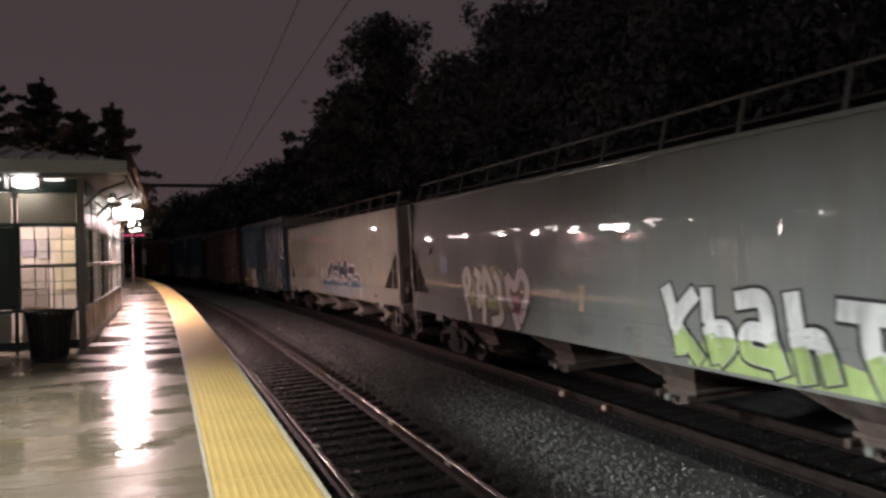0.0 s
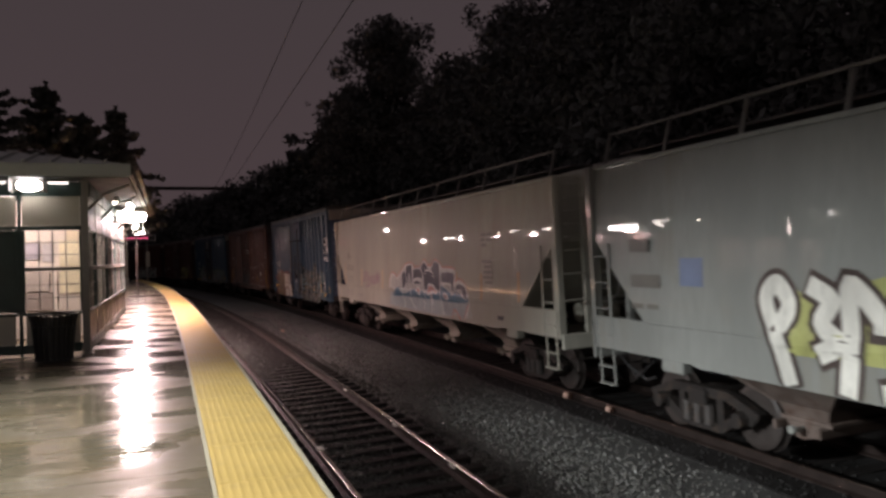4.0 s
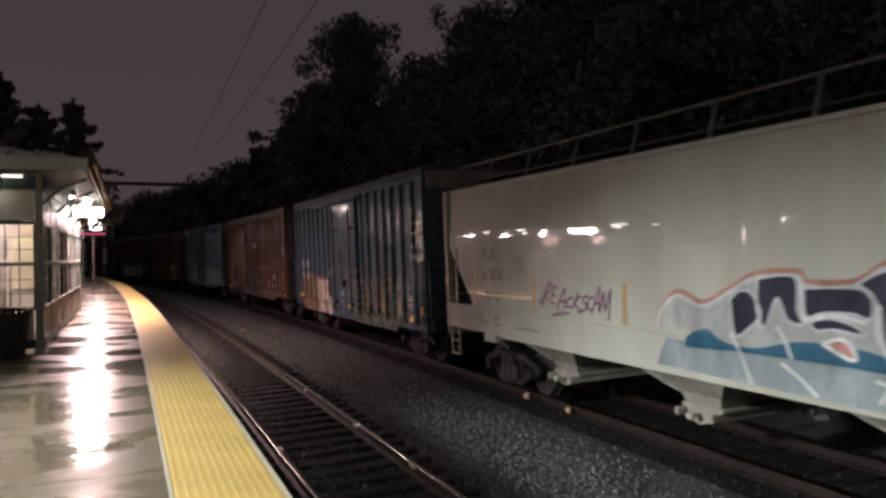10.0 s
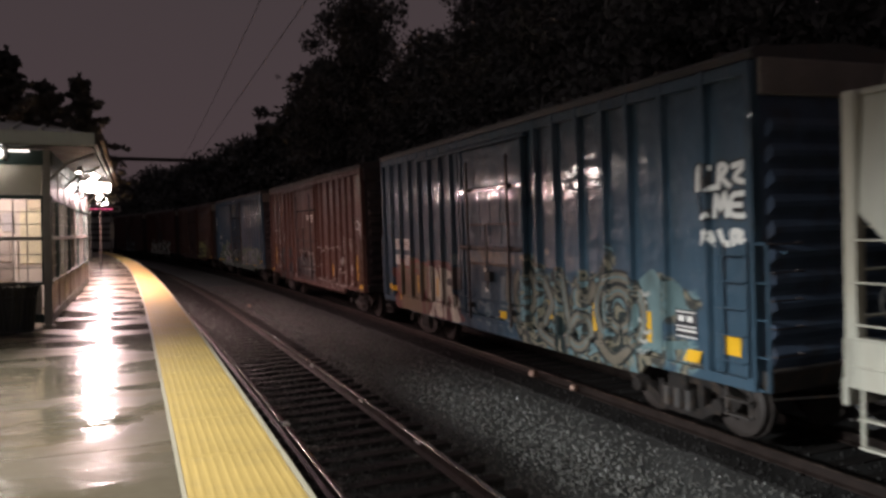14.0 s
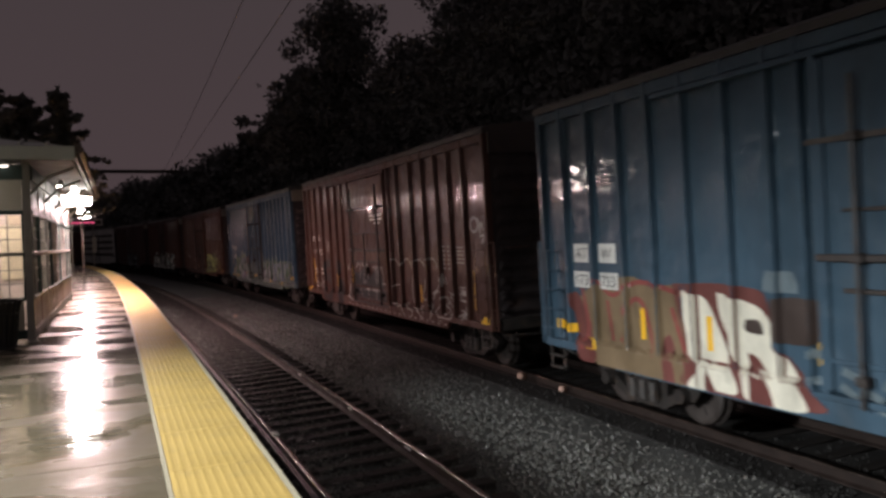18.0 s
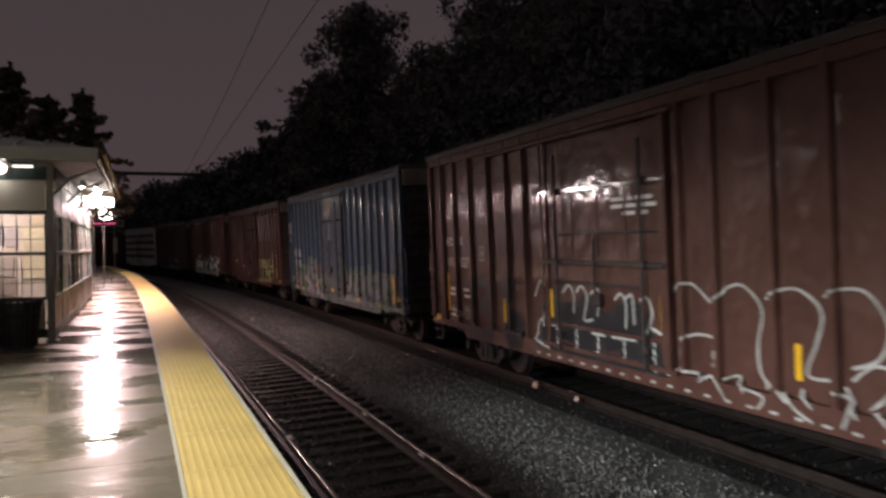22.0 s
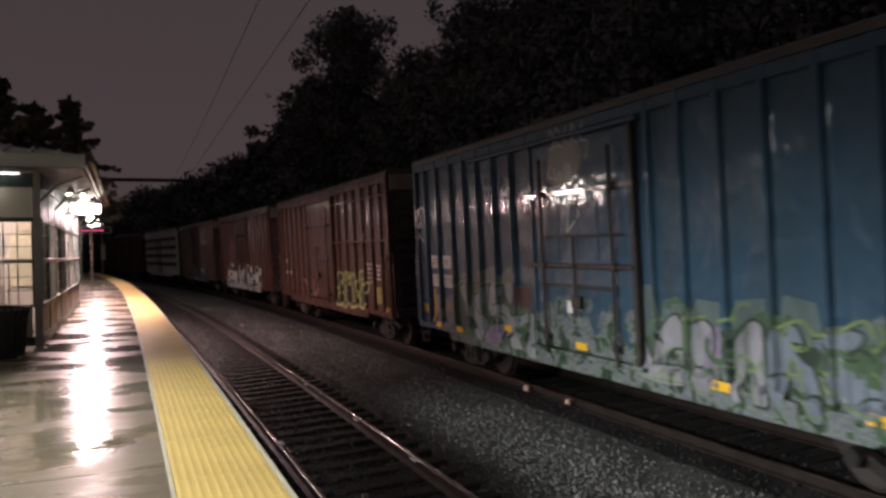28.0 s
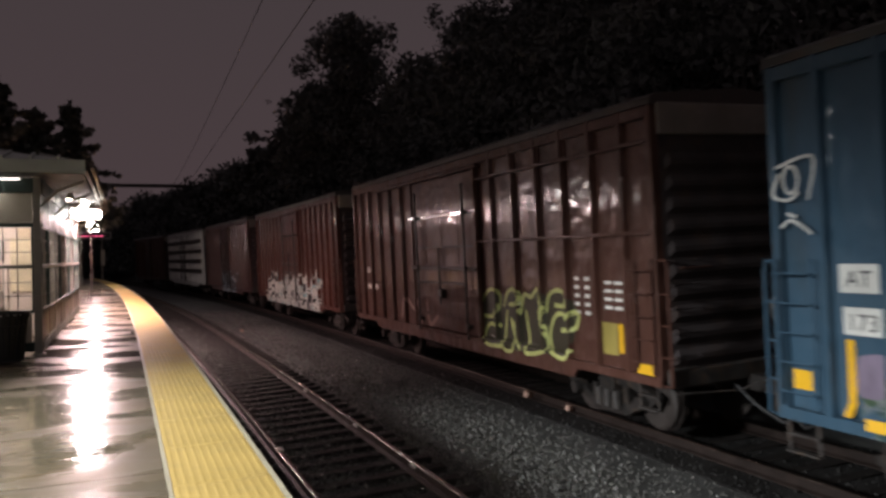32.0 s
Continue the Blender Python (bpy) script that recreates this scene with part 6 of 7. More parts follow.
spray(E, "graffiti_tag", placed([[(0, 0.8), (0.1, 1), (0.15, 0.75), (0.05, 0.7)], [(0.2, 0.7), (0.22, 1), (0.35, 0.9), (0.25, 0.8), (0.38, 0.7)], [(0.5, 1), (0.45, 0.8), (0.55, 0.75)], [(0.6, 0.7), (0.65, 1), (0.75, 0.85), (0.65, 0.8), (0.78, 0.7)], [(0.9, 1), (0.85, 0.75), (1, 0.7), (0.95, 0.45)], [(0.05, 0.45), (-0.02, 0.3), (0.1, 0.25)], [(0.15, 0.4), (0.2, 0.2), (0.3, 0.35), (0.32, 0.15)], [(0.4, 0.2), (0.45, 0.45), (0.5, 0.2), (0.55, 0.45), (0.58, 0.1)], [(0.0, 0.1), (0.35, 0.12)]], 84.25 - mid, 3.75, 1.2, 1.1), 0.028, de, paint("grey_white", (0.42, 0.44, 0.42)), "white scrawled tag on the door", 0.006)
spray(E, "graffiti_tag", placed([[(0.0, 0.0), (0.3, 1.0), (1.0, 0.6), (0.5, 0.25), (0.0, 0.0)]], 83.75 - mid, 3.1, 0.35, 0.5), 0.028, de, paint("white", (0.66, 0.67, 0.64)), "white scrawled loop on the door", 0.006)
spray(E, "graffiti_tag", placed([[(0, 0.9), (1, 1), (0.85, 0.4)], arc(0.4, 0.7, 0.2, 0.2, 0, 350, 10), [(0.1, 0.8), (-0.1, 0.5), (0.3, 0.4), (0.6, 0.5)], [(0.3, 0.2), (0.5, 0.15)], [(0.1, 0.0), (0.4, 0.1), (0.9, -0.1)]], 90.75 - mid, 3.1, 0.5, 0.75), 0.035, lambda y, z: 1.608, paint("white", (0.66, 0.67, 0.64)), "white scrawled tag", 0.004)
part("rust_patch", blk(85.3 - mid, 85.82 - mid, 1.72, 2.12, de, 0.003), paint("rust_brown", (0.085, 0.036, 0.032)), E, "rust-brown patch")
patch(E, "worn_patch", [(84.35, 4.0), (84.2, 4.5), (83.7, 4.58), (83.25, 4.45), (83.35, 4.1), (83.9, 3.88)], mid, de, paint("muddy_olive", (0.125, 0.118, 0.075)), "muddy olive faded patch", 0.002)
part("notice", Geo().box(-1.64, -1.63, 83.7 - mid, 83.85 - mid, 1.75, 1.95), M_WHITE, E, "white paper notice")
for q, z in ((89.95, 1.1), (77.0, 1.15)):
    part("reflector", blk(q - mid - 0.045, q - mid + 0.045, z, z + 0.8, de, 0.008), M_REFL, E, "yellow reflective strip")
for q, z in ((90.55, 1.28), (89.6, 1.0), (88.4, 0.99), (86.25, 1.2), (83.5, 1.16), (80.4, 1.0), (78.2, 1.0), (76.4, 1.25)):
    part("reflector", blk(q - mid - 0.17, q - mid + 0.15, z, z + 0.12 + 0.1 * (q > 90), de, 0.008), M_REFL, E, "yellow reflective plate")

POSTS_F = [93.63, 94.43, 95.29, 96.15, 97.05, 97.94, 103.2, 104.1, 105.0, 105.9, 106.7]
Fc = boxcar(92.88, 107.45, P_BROWN_F, P_ROOF_D, POSTS_F, (98.6, 102.3), "dark brown boxcar with yellow outline graffiti", ribs=(4.42, 3.12))
mid = 100.165
df = over_posts(POSTS_F, mid, (98.6, 102.3))
F_LINES = [
    [(98.64, 1.65), (98.57, 1.91), (98.28, 2.11), (97.90, 2.12), (97.81, 1.91), (98.02, 1.60), (98.55, 1.57)],
    [(97.81, 1.42), (98.33, 1.40), (98.54, 1.15), (98.26, 1.00), (97.64, 1.03)],
    [(97.65, 1.83), (97.49, 2.08), (97.24, 2.17), (96.99, 2.10), (97.01, 1.90), (97.43, 1.86)],
    [(97.53, 1.72), (97.64, 1.03), (97.21, 1.02), (97.36, 1.55), (96.95, 1.05)],
    [(96.98, 1.72), (96.81, 2.07), (96.57, 2.04), (96.29, 2.20), (96.11, 1.91), (96.16, 1.68)],
    [(96.77, 1.76), (96.68, 1.26), (96.71, 1.00), (96.13, 1.08), (96.02, 1.23), (96.19, 1.80)],
    [(96.03, 1.81), (95.93, 2.09), (95.66, 2.20), (95.39, 2.13), (95.34, 1.94), (95.73, 1.94)],
    [(95.28, 1.78), (95.70, 1.77), (95.93, 1.44), (95.85, 1.14), (95.43, 1.04), (95.25, 1.20)],
    [(95.32, 1.74), (95.15, 1.85), (95.01, 1.80), (95.13, 1.58), (95.55, 1.51)],
]
patch(Fc, "graffiti_fill", [(98.67, 1.65), (98.57, 1.97), (98.19, 2.14), (97.58, 2.04), (97.24, 2.18), (96.84, 2.07), (96.29, 2.21), (95.96, 2.08), (95.61, 2.22), (95.29, 2.11), (95.03, 1.80), (95.24, 1.29), (95.41, 1.04), (96.06, 1.07), (96.78, 1.00), (97.69, 1.01), (98.50, 0.99), (98.58, 1.34)], mid, df, paint("olive_black", (0.04, 0.034, 0.02)), "dark sprayed fill behind the outlines", 0.002)
spray(Fc, "graffiti_outline", [[(a - mid, b) for a, b in k] for k in F_LINES], 0.08, df, paint("acid_yellow", (0.50, 0.52, 0.18)), "acid yellow sprayed outline", 0.005)
spray(Fc, "graffiti_letter", placed([[(0.0, 0.1), (0.1, 0.9), (0.35, 0.5), (0.5, 0.9), (0.6, 0.1)], [(0.75, 0.9), (0.8, 0.1), (1, 0.5)]], 103.6 - mid, 1.1, 2.8, 0.7), 0.12, df, paint("faded_rose", (0.30, 0.17, 0.14)), "faded pink sprayed letters", 0.003)
bars(Fc, 94.25 - mid, 2.4, [(0.13 * i, 0.05, ((0, 0.2), (0.26, 0.2))) for i in range(4)], -1.524, M_WHITE)
bars(Fc, 95.1 - mid, 2.45, [(0.14 * i, 0.06, ((0, 0.14), (0.3, 0.14))) for i in range(5)], -1.524, M_WHITE)
bars(Fc, 107.0 - mid, 2.5, [(0, 0.16, ((0, 0.2), (0.5, 0.25))), (0.5, 0.14, ((0, 0.25), (0.5, 0.3), (1.2, 0.25)))], -1.524, M_WHITE)
part("reflector", blk(93.8 - mid, 93.92 - mid, 1.3, 1.75, df, 0.008), M_REFL, Fc, "yellow reflective strip")
part("reflector", blk(93.0 - mid, 93.4 - mid, 1.08, 1.22, df, 0.008), M_REFL, Fc, "yellow reflective plate")
part("graffiti_fill", blk(93.95 - mid, 94.35 - mid, 1.25, 1.75, df, 0.003), paint("mustard", (0.30, 0.24, 0.06)), Fc, "mustard sprayed patch")
boxcar(109.4, 123.9, P_RED_G, P_ROOF, [110 + 0.75 * i for i in range(7)] + [118.3 + 0.75 * i for i in range(7)], (114.9, 117.9), "faded red boxcar with white graffiti")
boxcar(126.0, 140.1, P_DARK_H, P_ROOF, [126.7 + 0.75 * i for i in range(7)] + [134.6 + 0.75 * i for i in range(7)], (131.5, 134.3), "dark boxcar far down the train")
pale = boxcar(141.6, 157.0, painted("pale_car_paint", (0.62, 0.62, 0.6), (0.45, 0.44, 0.42)), P_ROOF, [142.5 + 1.2 * i for i in range(5)] + [152.0 + 1.2 * i for i in range(4)], (148.0, 151.0), "pale ribbed freight car far down the train", ribs=(1.9, 2.8, 3.7))
for z in (1.75, 2.5, 3.25, 4.0):
    part("dark_band", Geo().box(-1.68, -1.63, -7.5, 7.5, z, z + 0.3, 0.01), M_UNDER, pale, "dark band along the side")
boxcar(159.0, 173.5, P_BROWN_F, P_ROOF, [160 + 1.2 * i for i in range(4)] + [169 + 1.2 * i for i in range(4)], (165.0, 168.0), "dark freight car far down the train")

# ---- shelter on the platform ----
M_GREEN = mat("dark_green_paint", (0.03, 0.055, 0.048), 0.4, 0.2, 3, 0.1, 40)
M_PANEL = mat("pale_infill_panel", (0.52, 0.49, 0.40), 0.5, 0.1, 2, 0.1, 30)
M_ROOFG = mat("standing_seam_roof", (0.46, 0.48, 0.45), 0.35, 0.15, 2, 0.1, 30, metal=0.3)
M_FASCIA = mat("pale_green_fascia", (0.45, 0.48, 0.45), 0.4, 0.1, 2, 0.1, 30)
M_POST = mat("grey_post_paint", (0.26, 0.245, 0.22), 0.4, 0.15, 3, 0.1, 30)
M_ROOM = mat("lit_inner_wall", (0.70, 0.62, 0.57), 0.7, 0.12, 1.2, 0.1, 20)
M_GLOW = mat("lamp_glass", (1.0, 0.90, 0.78), 0.4, 0.0, 1, 0, 10, glow=14.0)
M_GLOW2 = mat("lamp_glass_white", (1.0, 0.95, 0.90), 0.4, 0.0, 1, 0, 10, glow=60.0)
M_TUBE = mat("lit_strip", (1.0, 0.90, 0.84), 0.4, 0.0, 1, 0, 10, glow=16.0)
M_SLIM = mat("slim_lit_strip", (1.0, 0.90, 0.84), 0.4, 0.0, 1, 0, 10, glow=3.0)
# soffit colour carries the shade above the down-facing lamps
M_SOFFIT = mat("shaded_soffit_boards", (0.03, 0.026, 0.023), 0.6, 0.3, 3, 0.2, 30)
# shade-dark brown for the track side, offsetting the canopy lamps' light
M_SIDE = mat("shaded_side_brown", (0.08, 0.062, 0.053), 0.45, 0.2, 2, 0.1, 30)
M_BRIGHT = mat("bright_strip", (1.0, 0.92, 0.86), 0.4, 0.0, 1, 0, 10, glow=40.0)


def glass():
    m = bpy.data.materials.new("wired_window_glass")
    m.use_nodes = True
    p = m.node_tree.nodes["Principled BSDF"]
    p.inputs["Base Color"].default_value = (0.95, 0.95, 0.93, 1)
    p.inputs["Roughness"].default_value = 0.08
    p.inputs["Transmission Weight"].default_value = 1.0
    p.inputs["IOR"].default_value = 1.05
    return m


M_GLASS = glass()
sh = thing("platform_shelter", "enclosed waiting shelter with lit windows and a seamed metal roof", "shelter")
FY, SX = 15.4, -1.46


def bay(parent, origin, along_v, out_v, width, window=True, panel=None):
    """One bay of the shelter's wall: kick panel, window of two sashes or a dark leaf, header panel."""
    o, a, n = Vector(origin), Vector(along_v), Vector(out_v)

    def slab(name, u0, u1, z0, z1, d0, d1, material, owner, label="", c=0.004):
        g = Geo().box(u0, u1, d0, d1, z0, z1, c)
        g.v = [tuple(o + a * u + n * d + Vector((0, 0, z))) for u, d, z in g.v]
        return part(name, g, material, owner, label)

    w = width
    slab("bottom_rail", 0, w, 0.06, 0.22, -0.05, 0.05, M_GREEN, parent)
    slab("kick_panel", 0.06, w - 0.06, 0.225, 0.74, -0.02, 0.035, panel or M_PANEL, parent, "infill kick panel")
    slab("sill_rail", 0, w, 0.745, 0.80, -0.05, 0.06, M_GREEN, parent)
    slab("mullion", 0, 0.05, 0.805, 2.28, -0.05, 0.05, M_GREEN, parent)
    slab("mullion", w - 0.05, w, 0.805, 2.28, -0.05, 0.05, M_GREEN, parent)
    slab("head_rail", 0, w, 2.285, 2.36, -0.05, 0.06, M_GREEN, parent)
    slab("header_panel", 0.03, w - 0.03, 2.365, 2.90, -0.02, 0.04, panel or M_PANEL, parent, "blank header panel")
    slab("top_beam", 0, w, 2.905, 3.16, -0.08, 0.07, M_GREEN, parent)
    if not window:
        slab("door_leaf", 0.055, w - 0.055, 0.81, 2.28, -0.02, 0.02, M_GREEN, parent, "dark green solid panel")
        return
    wn = slab("window_frame", 0.05, w - 0.05, 1.545, 1.615, -0.03, 0.055, M_POST, parent, "grey meeting rail between the sashes")
    for z0, z1 in ((0.81, 1.54), (1.62, 2.28)):
        for i in range(4):
            for j in range(3):
                u0, u1 = 0.055 + (w - 0.11) * i / 4, 0.055 + (w - 0.11) * (i + 1) / 4
                v0, v1 = z0 + (z1 - z0) * j / 3, z0 + (z1 - z0) * (j + 1) / 3
                pane = slab("pane", u0 + 0.009, u1 - 0.009, v0 + 0.009, v1 - 0.009, -0.004, 0.004, M_GLASS, wn, "", 0)
                pane.visible_shadow = False
        for i in range(1, 4):
            u = 0.055 + (w - 0.11) * i / 4
            slab("glazing_bar", u - 0.009, u + 0.009, z0, z1, -0.012, 0.016, M_POST, wn, "", 0.003)
        for j in range(1, 3):
            v = z0 + (z1 - z0) * j / 3
            slab("glazing_bar", 0.055, w - 0.055, v - 0.009, v + 0.009, -0.014, 0.014, M_POST, wn, "", 0.003)


bay(sh, (-2.50, FY, 0), (1, 0, 0), (0, -1, 0), 1.0)
bay(sh, (-3.55, FY, 0), (1, 0, 0), (0, -1, 0), 1.0, False)
bay(sh, (-4.60, FY, 0), (1, 0, 0), (0, -1, 0), 1.0, False)
bay(sh, (-5.65, FY, 0), (1, 0, 0), (0, -1, 0), 1.0)
# side bays take the shade colour in place of the pale panel
for i in range(4):
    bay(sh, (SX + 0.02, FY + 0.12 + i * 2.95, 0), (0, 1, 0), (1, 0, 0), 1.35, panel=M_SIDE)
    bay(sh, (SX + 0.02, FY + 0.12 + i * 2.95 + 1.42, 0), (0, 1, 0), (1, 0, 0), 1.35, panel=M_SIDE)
for y in (FY, 18.3, 21.25, 24.2, 27.2):
    part("post", Geo().box(SX - 0.06, SX + 0.07, y - 0.065, y + 0.065, 0.0, 3.2, 0.012), M_POST, sh, "square steel post")
    part("post_foot", Geo().box(SX - 0.1, SX + 0.12, y - 0.11, y + 0.11, 0.0, 0.02, 0.004), M_POST, sh)
    part("bracket", Geo().tube([(SX + 0.06, y, 2.65), (SX + 0.35, y, 2.95), (SX + 0.78, y, 3.12)], 0.028, 6), M_POST, sh)
for x in (-2.52, -3.57, -4.62, -5.67):
    part("mullion_post", Geo().box(x - 0.03, x + 0.02, FY - 0.06, FY + 0.06, 0.0, 3.16, 0.008), M_GREEN, sh)
# room behind the glass
part("inner_wall", Geo().box(-5.6, -5.5, FY + 0.2, 27.1, 0.01, 3.1), M_ROOM, sh, "warm lit inner wall")
part("inner_wall", Geo().box(-5.49, -1.7, 19.2, 19.3, 0.01, 3.1), M_ROOM, sh, "warm lit inner wall")
part("inner_wall", Geo().box(-5.49, -1.55, 27.0, 27.1, 0.01, 3.1), M_ROOM, sh, "warm lit inner wall")
part("notice_board", Geo().box(-2.35, -1.85, 19.14, 19.19, 1.0, 2.2, 0.01), mat("notice_paper", (0.75, 0.68, 0.5), 0.6), sh, "pale notice board inside")
for name, x0, x1, z0, z1, col, label in (
        ("wall_poster", -3.04, -2.74, 1.78, 2.14, (0.42, 0.38, 0.44), "violet-grey poster inside"), ("wall_poster", -2.70, -2.48, 1.72, 2.12, (0.50, 0.46, 0.48), "pale grey poster inside"),
        ("wall_poster", -2.2, -1.9, 2.22, 2.42, (0.70, 0.60, 0.46), "cream notice inside"), ("bench_back", -3.05, -2.5, 0.62, 1.02, (0.36, 0.30, 0.28), "greyish bench back inside"),
        ("wall_panel", -3.05, -2.55, 1.06, 1.5, (0.46, 0.40, 0.37), "greyish panel inside"), ("wall_panel", -2.5, -2.4, 0.6, 1.55, (0.74, 0.66, 0.62), "pale upright panel inside")):
    part(name, Geo().box(x0, x1, 19.13, 19.19, z0, z1, 0.008), mat("inside_" + name + str(int(x0 * -100)), col, 0.6, 0.15, 4, 0.0, 20), sh, label)
part("soffit", Geo().box(-5.8, -0.66, 14.72, 28.5, 3.19, 3.22), M_SOFFIT, sh, "boarded soffit under the roof, its shade put into the colour")
# hip roof with standing seams
ex, wy, ridge = -0.62, 14.68, 4.0
v = [(ex, wy, 3.42), (ex, 28.6, 3.42), (-6.2, 28.6, 3.42), (-6.2, wy, 3.42), (-3.4, wy + 2.75, ridge), (-3.4, 25.9, ridge)]
rf = part("roof", Geo().add(v, [(0, 1, 5, 4), (1, 2, 5), (2, 3, 4, 5), (3, 0, 4)]), M_ROOFG, sh, "pale seamed metal hip roof")
for i in range(13):
    x = -0.62 - 0.43 * i
    k = min(1.0, (ex - x) / 2.78) if x > -3.4 else max(0, 1 - (-3.4 - x) / 2.8)
    if 0.05 < k:
        part("seam", Geo().box(-0.02, 0.02, 0, 2.75 * k, 0, 0.05).mesh("seam", M_ROOFG), M_ROOFG, rf).matrix_basis = pose(x, wy, 3.425, math.degrees(math.atan2(ridge - 3.42, 2.75)))
for i in range(17):
    y = wy + 0.8 + i * 0.8
    k = min(1.0, (y - wy) / 2.75, (28.6 - y) / 2.75)
    part("seam", Geo().box(-2.78 * k, 0, -0.02, 0.02, 0, 0.05).mesh("seam", M_ROOFG), M_ROOFG, rf).matrix_basis = pose(ex, y, 3.425, 0, math.degrees(math.atan2(ridge - 3.42, 2.78)))
part("fascia", Geo().box(-6.2, ex, wy - 0.03, wy + 0.03, 3.2, 3.43, 0.01), M_FASCIA, sh, "pale green front fascia")
# fascia and gutter on this side are shaded by colour, unlike the front
part("fascia", Geo().box(ex - 0.03, ex + 0.03, wy + 0.035, 28.6, 3.24, 3.43, 0.01), M_SIDE, sh, "side fascia with shade put into its colour")
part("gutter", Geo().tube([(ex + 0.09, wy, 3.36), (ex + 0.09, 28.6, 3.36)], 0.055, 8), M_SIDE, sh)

def round_lamp(x, y, z, r, name="canopy_light", label="round bright lamp under the canopy", material=None):
    t = thing(name, label, "lamp", "lamps of the platform", pose(x, y, z))
    part("housing", Geo().tube([(0, 0, 0.19), (0, 0, 0.06)], [r * 0.6, r * 1.15], 14), M_POST, t)
    g = Geo()
    for i in range(6):
        q = math.pi / 2 * i / 5
        g.v += [(r * math.cos(q) * math.cos(2 * math.pi * j / 14), r * math.cos(q) * math.sin(2 * math.pi * j / 14), 0.05 - r * 0.75 * math.sin(q)) for j in range(14)]
    g.f = [(i * 14 + j, i * 14 + (j + 1) % 14, (i + 1) * 14 + (j + 1) % 14, (i + 1) * 14 + j) for i in range(5) for j in range(14)]
    part("diffuser", g, material or M_GLOW, t, "glowing lamp glass", True)
    return t


for i, (x, y, z) in enumerate(CANOPY_LAMPS):
    round_lamp(x, y, z, (0.08, 0.14, 0.12, 0.10, 0.11, 0.12, 0.13)[i], material=M_GLOW2 if i in (1, 2) else M_GLOW)
    if i > 3:
        pl = thing("lamp_post", "slim grey post with an arm for a platform lamp", "lamp post", "lamp posts of the platform", pose(x, y, 0))
        part("pole", Geo().tube([(-0.9, 0, 0), (-0.9, 0, z + 0.35)], [0.06, 0.045], 8), M_POST, pl)
        part("arm", Geo().tube([(-0.9, 0, z + 0.1), (-0.45, 0, z + 0.3), (0, 0, z + 0.24), (0, 0, z + 0.18)], 0.025, 6), M_POST, pl)
        part("base_plate", Geo().box(-1.03, -0.77, -0.13, 0.13, 0, 0.02, 0.004), M_POST, pl)
        continue
    ln = (0.3, 0.6, 0.4, 0.25, 0.4, 0.3, 0.3)[i]
    st = thing("strip_light", "slim lit strip under the canopy edge", "lamp", "lamps of the platform", pose(x + 0.2, y + (0.0 if i == 1 else 1.5), z + 0.13))
    part("tray", Geo().box(-0.05, 0.05, -ln - 0.02, ln + 0.02, 0.0, 0.05, 0.01), M_POST, st)
    part("diffuser", Geo().box(-0.04, 0.04, -ln, ln, -0.05, -0.002, 0.01), M_TUBE, st, "glowing strip")
wt = thing("wall_strip_light", "bright strip lamp on the shelter's track side", "lamp", "lamps of the platform", pose(-0.96, 22.5, 2.92, 0, 8, -42))
part("tray", Geo().box(-0.06, -0.01, -0.53, 0.53, -0.17, 0.17, 0.01), M_POST, wt)
part("diffuser", Geo().box(-0.008, 0.05, -0.5, 0.5, -0.1, 0.1, 0.015), M_BRIGHT, wt, "glowing strip")
for y, x, ln, tilt in ((20.5, -0.95, 0.2, 28), (26.9, -1.1, 0.08, 0), (33.3, -1.2, 0.3, 0), (38.6, -1.35, 0.35, 0)):
    bk = thing("bulkhead_light", "short bright bulkhead lamp along the platform", "lamp", "lamps of the platform", pose(x, y, 2.98 if y < 30 else 3.05, tilt, 0, -40))
    part("diffuser", Geo().box(-0.008, 0.05, -ln, ln, -0.035, 0.035, 0.012), M_TUBE, bk, "glowing strip")
    part("tray", Geo().box(-0.05, -0.01, -ln - 0.02, ln + 0.02, -0.07, 0.07, 0.01), M_POST, bk)
    part("hanger", Geo().tube([(-0.03, 0, 0.07), (-0.03, 0, 0.26 if y < 30 else 0.4)], 0.012, 5), M_POST, bk)
    if y > 30:
        part("pole", Geo().tube([(-0.09, 0.0, -3.05), (-0.09, 0.0, 0.4), (-0.03, 0, 0.42)], 0.018, 6), M_UNDER, bk)
wl_ = thing("wall_light", "oval bright lamp on the shelter front under the eave", "lamp", "lamps of the platform", pose(-2.32, 15.18, 3.08))
part("back_plate", Geo().box(-0.24, 0.24, 0.06, 0.12, -0.1, 0.1, 0.02), M_POST, wl_)
g = Geo()
for i in range(7):
    q = math.pi * i / 6
    g.v += [(0.21 * math.cos(q), 0.06 * math.sin(q) * math.cos(2 * math.pi * j / 12) + 0.0, 0.11 * math.sin(q) * math.sin(2 * math.pi * j / 12)) for j in range(12)]
g.f = [(i * 12 + j, i * 12 + (j + 1) % 12, (i + 1) * 12 + (j + 1) % 12, (i + 1) * 12 + j) for i in range(6) for j in range(12)]
part("diffuser", g, mat("oval_lamp_glass", (1.0, 0.93, 0.90), 0.4, 0.0, 1, 0, 10, glow=20.0), wl_, "glowing oval lamp glass", True)
# cheeks added to keep this lamp's reflection off the train's sides
for x in (-0.27, 0.27):
    part("cheek", Geo().box(x - 0.008, x + 0.008, -0.34, 0.06, -0.13, 0.13, 0.003), M_POST, wl_, "added cheek that screens the lamp from the train")
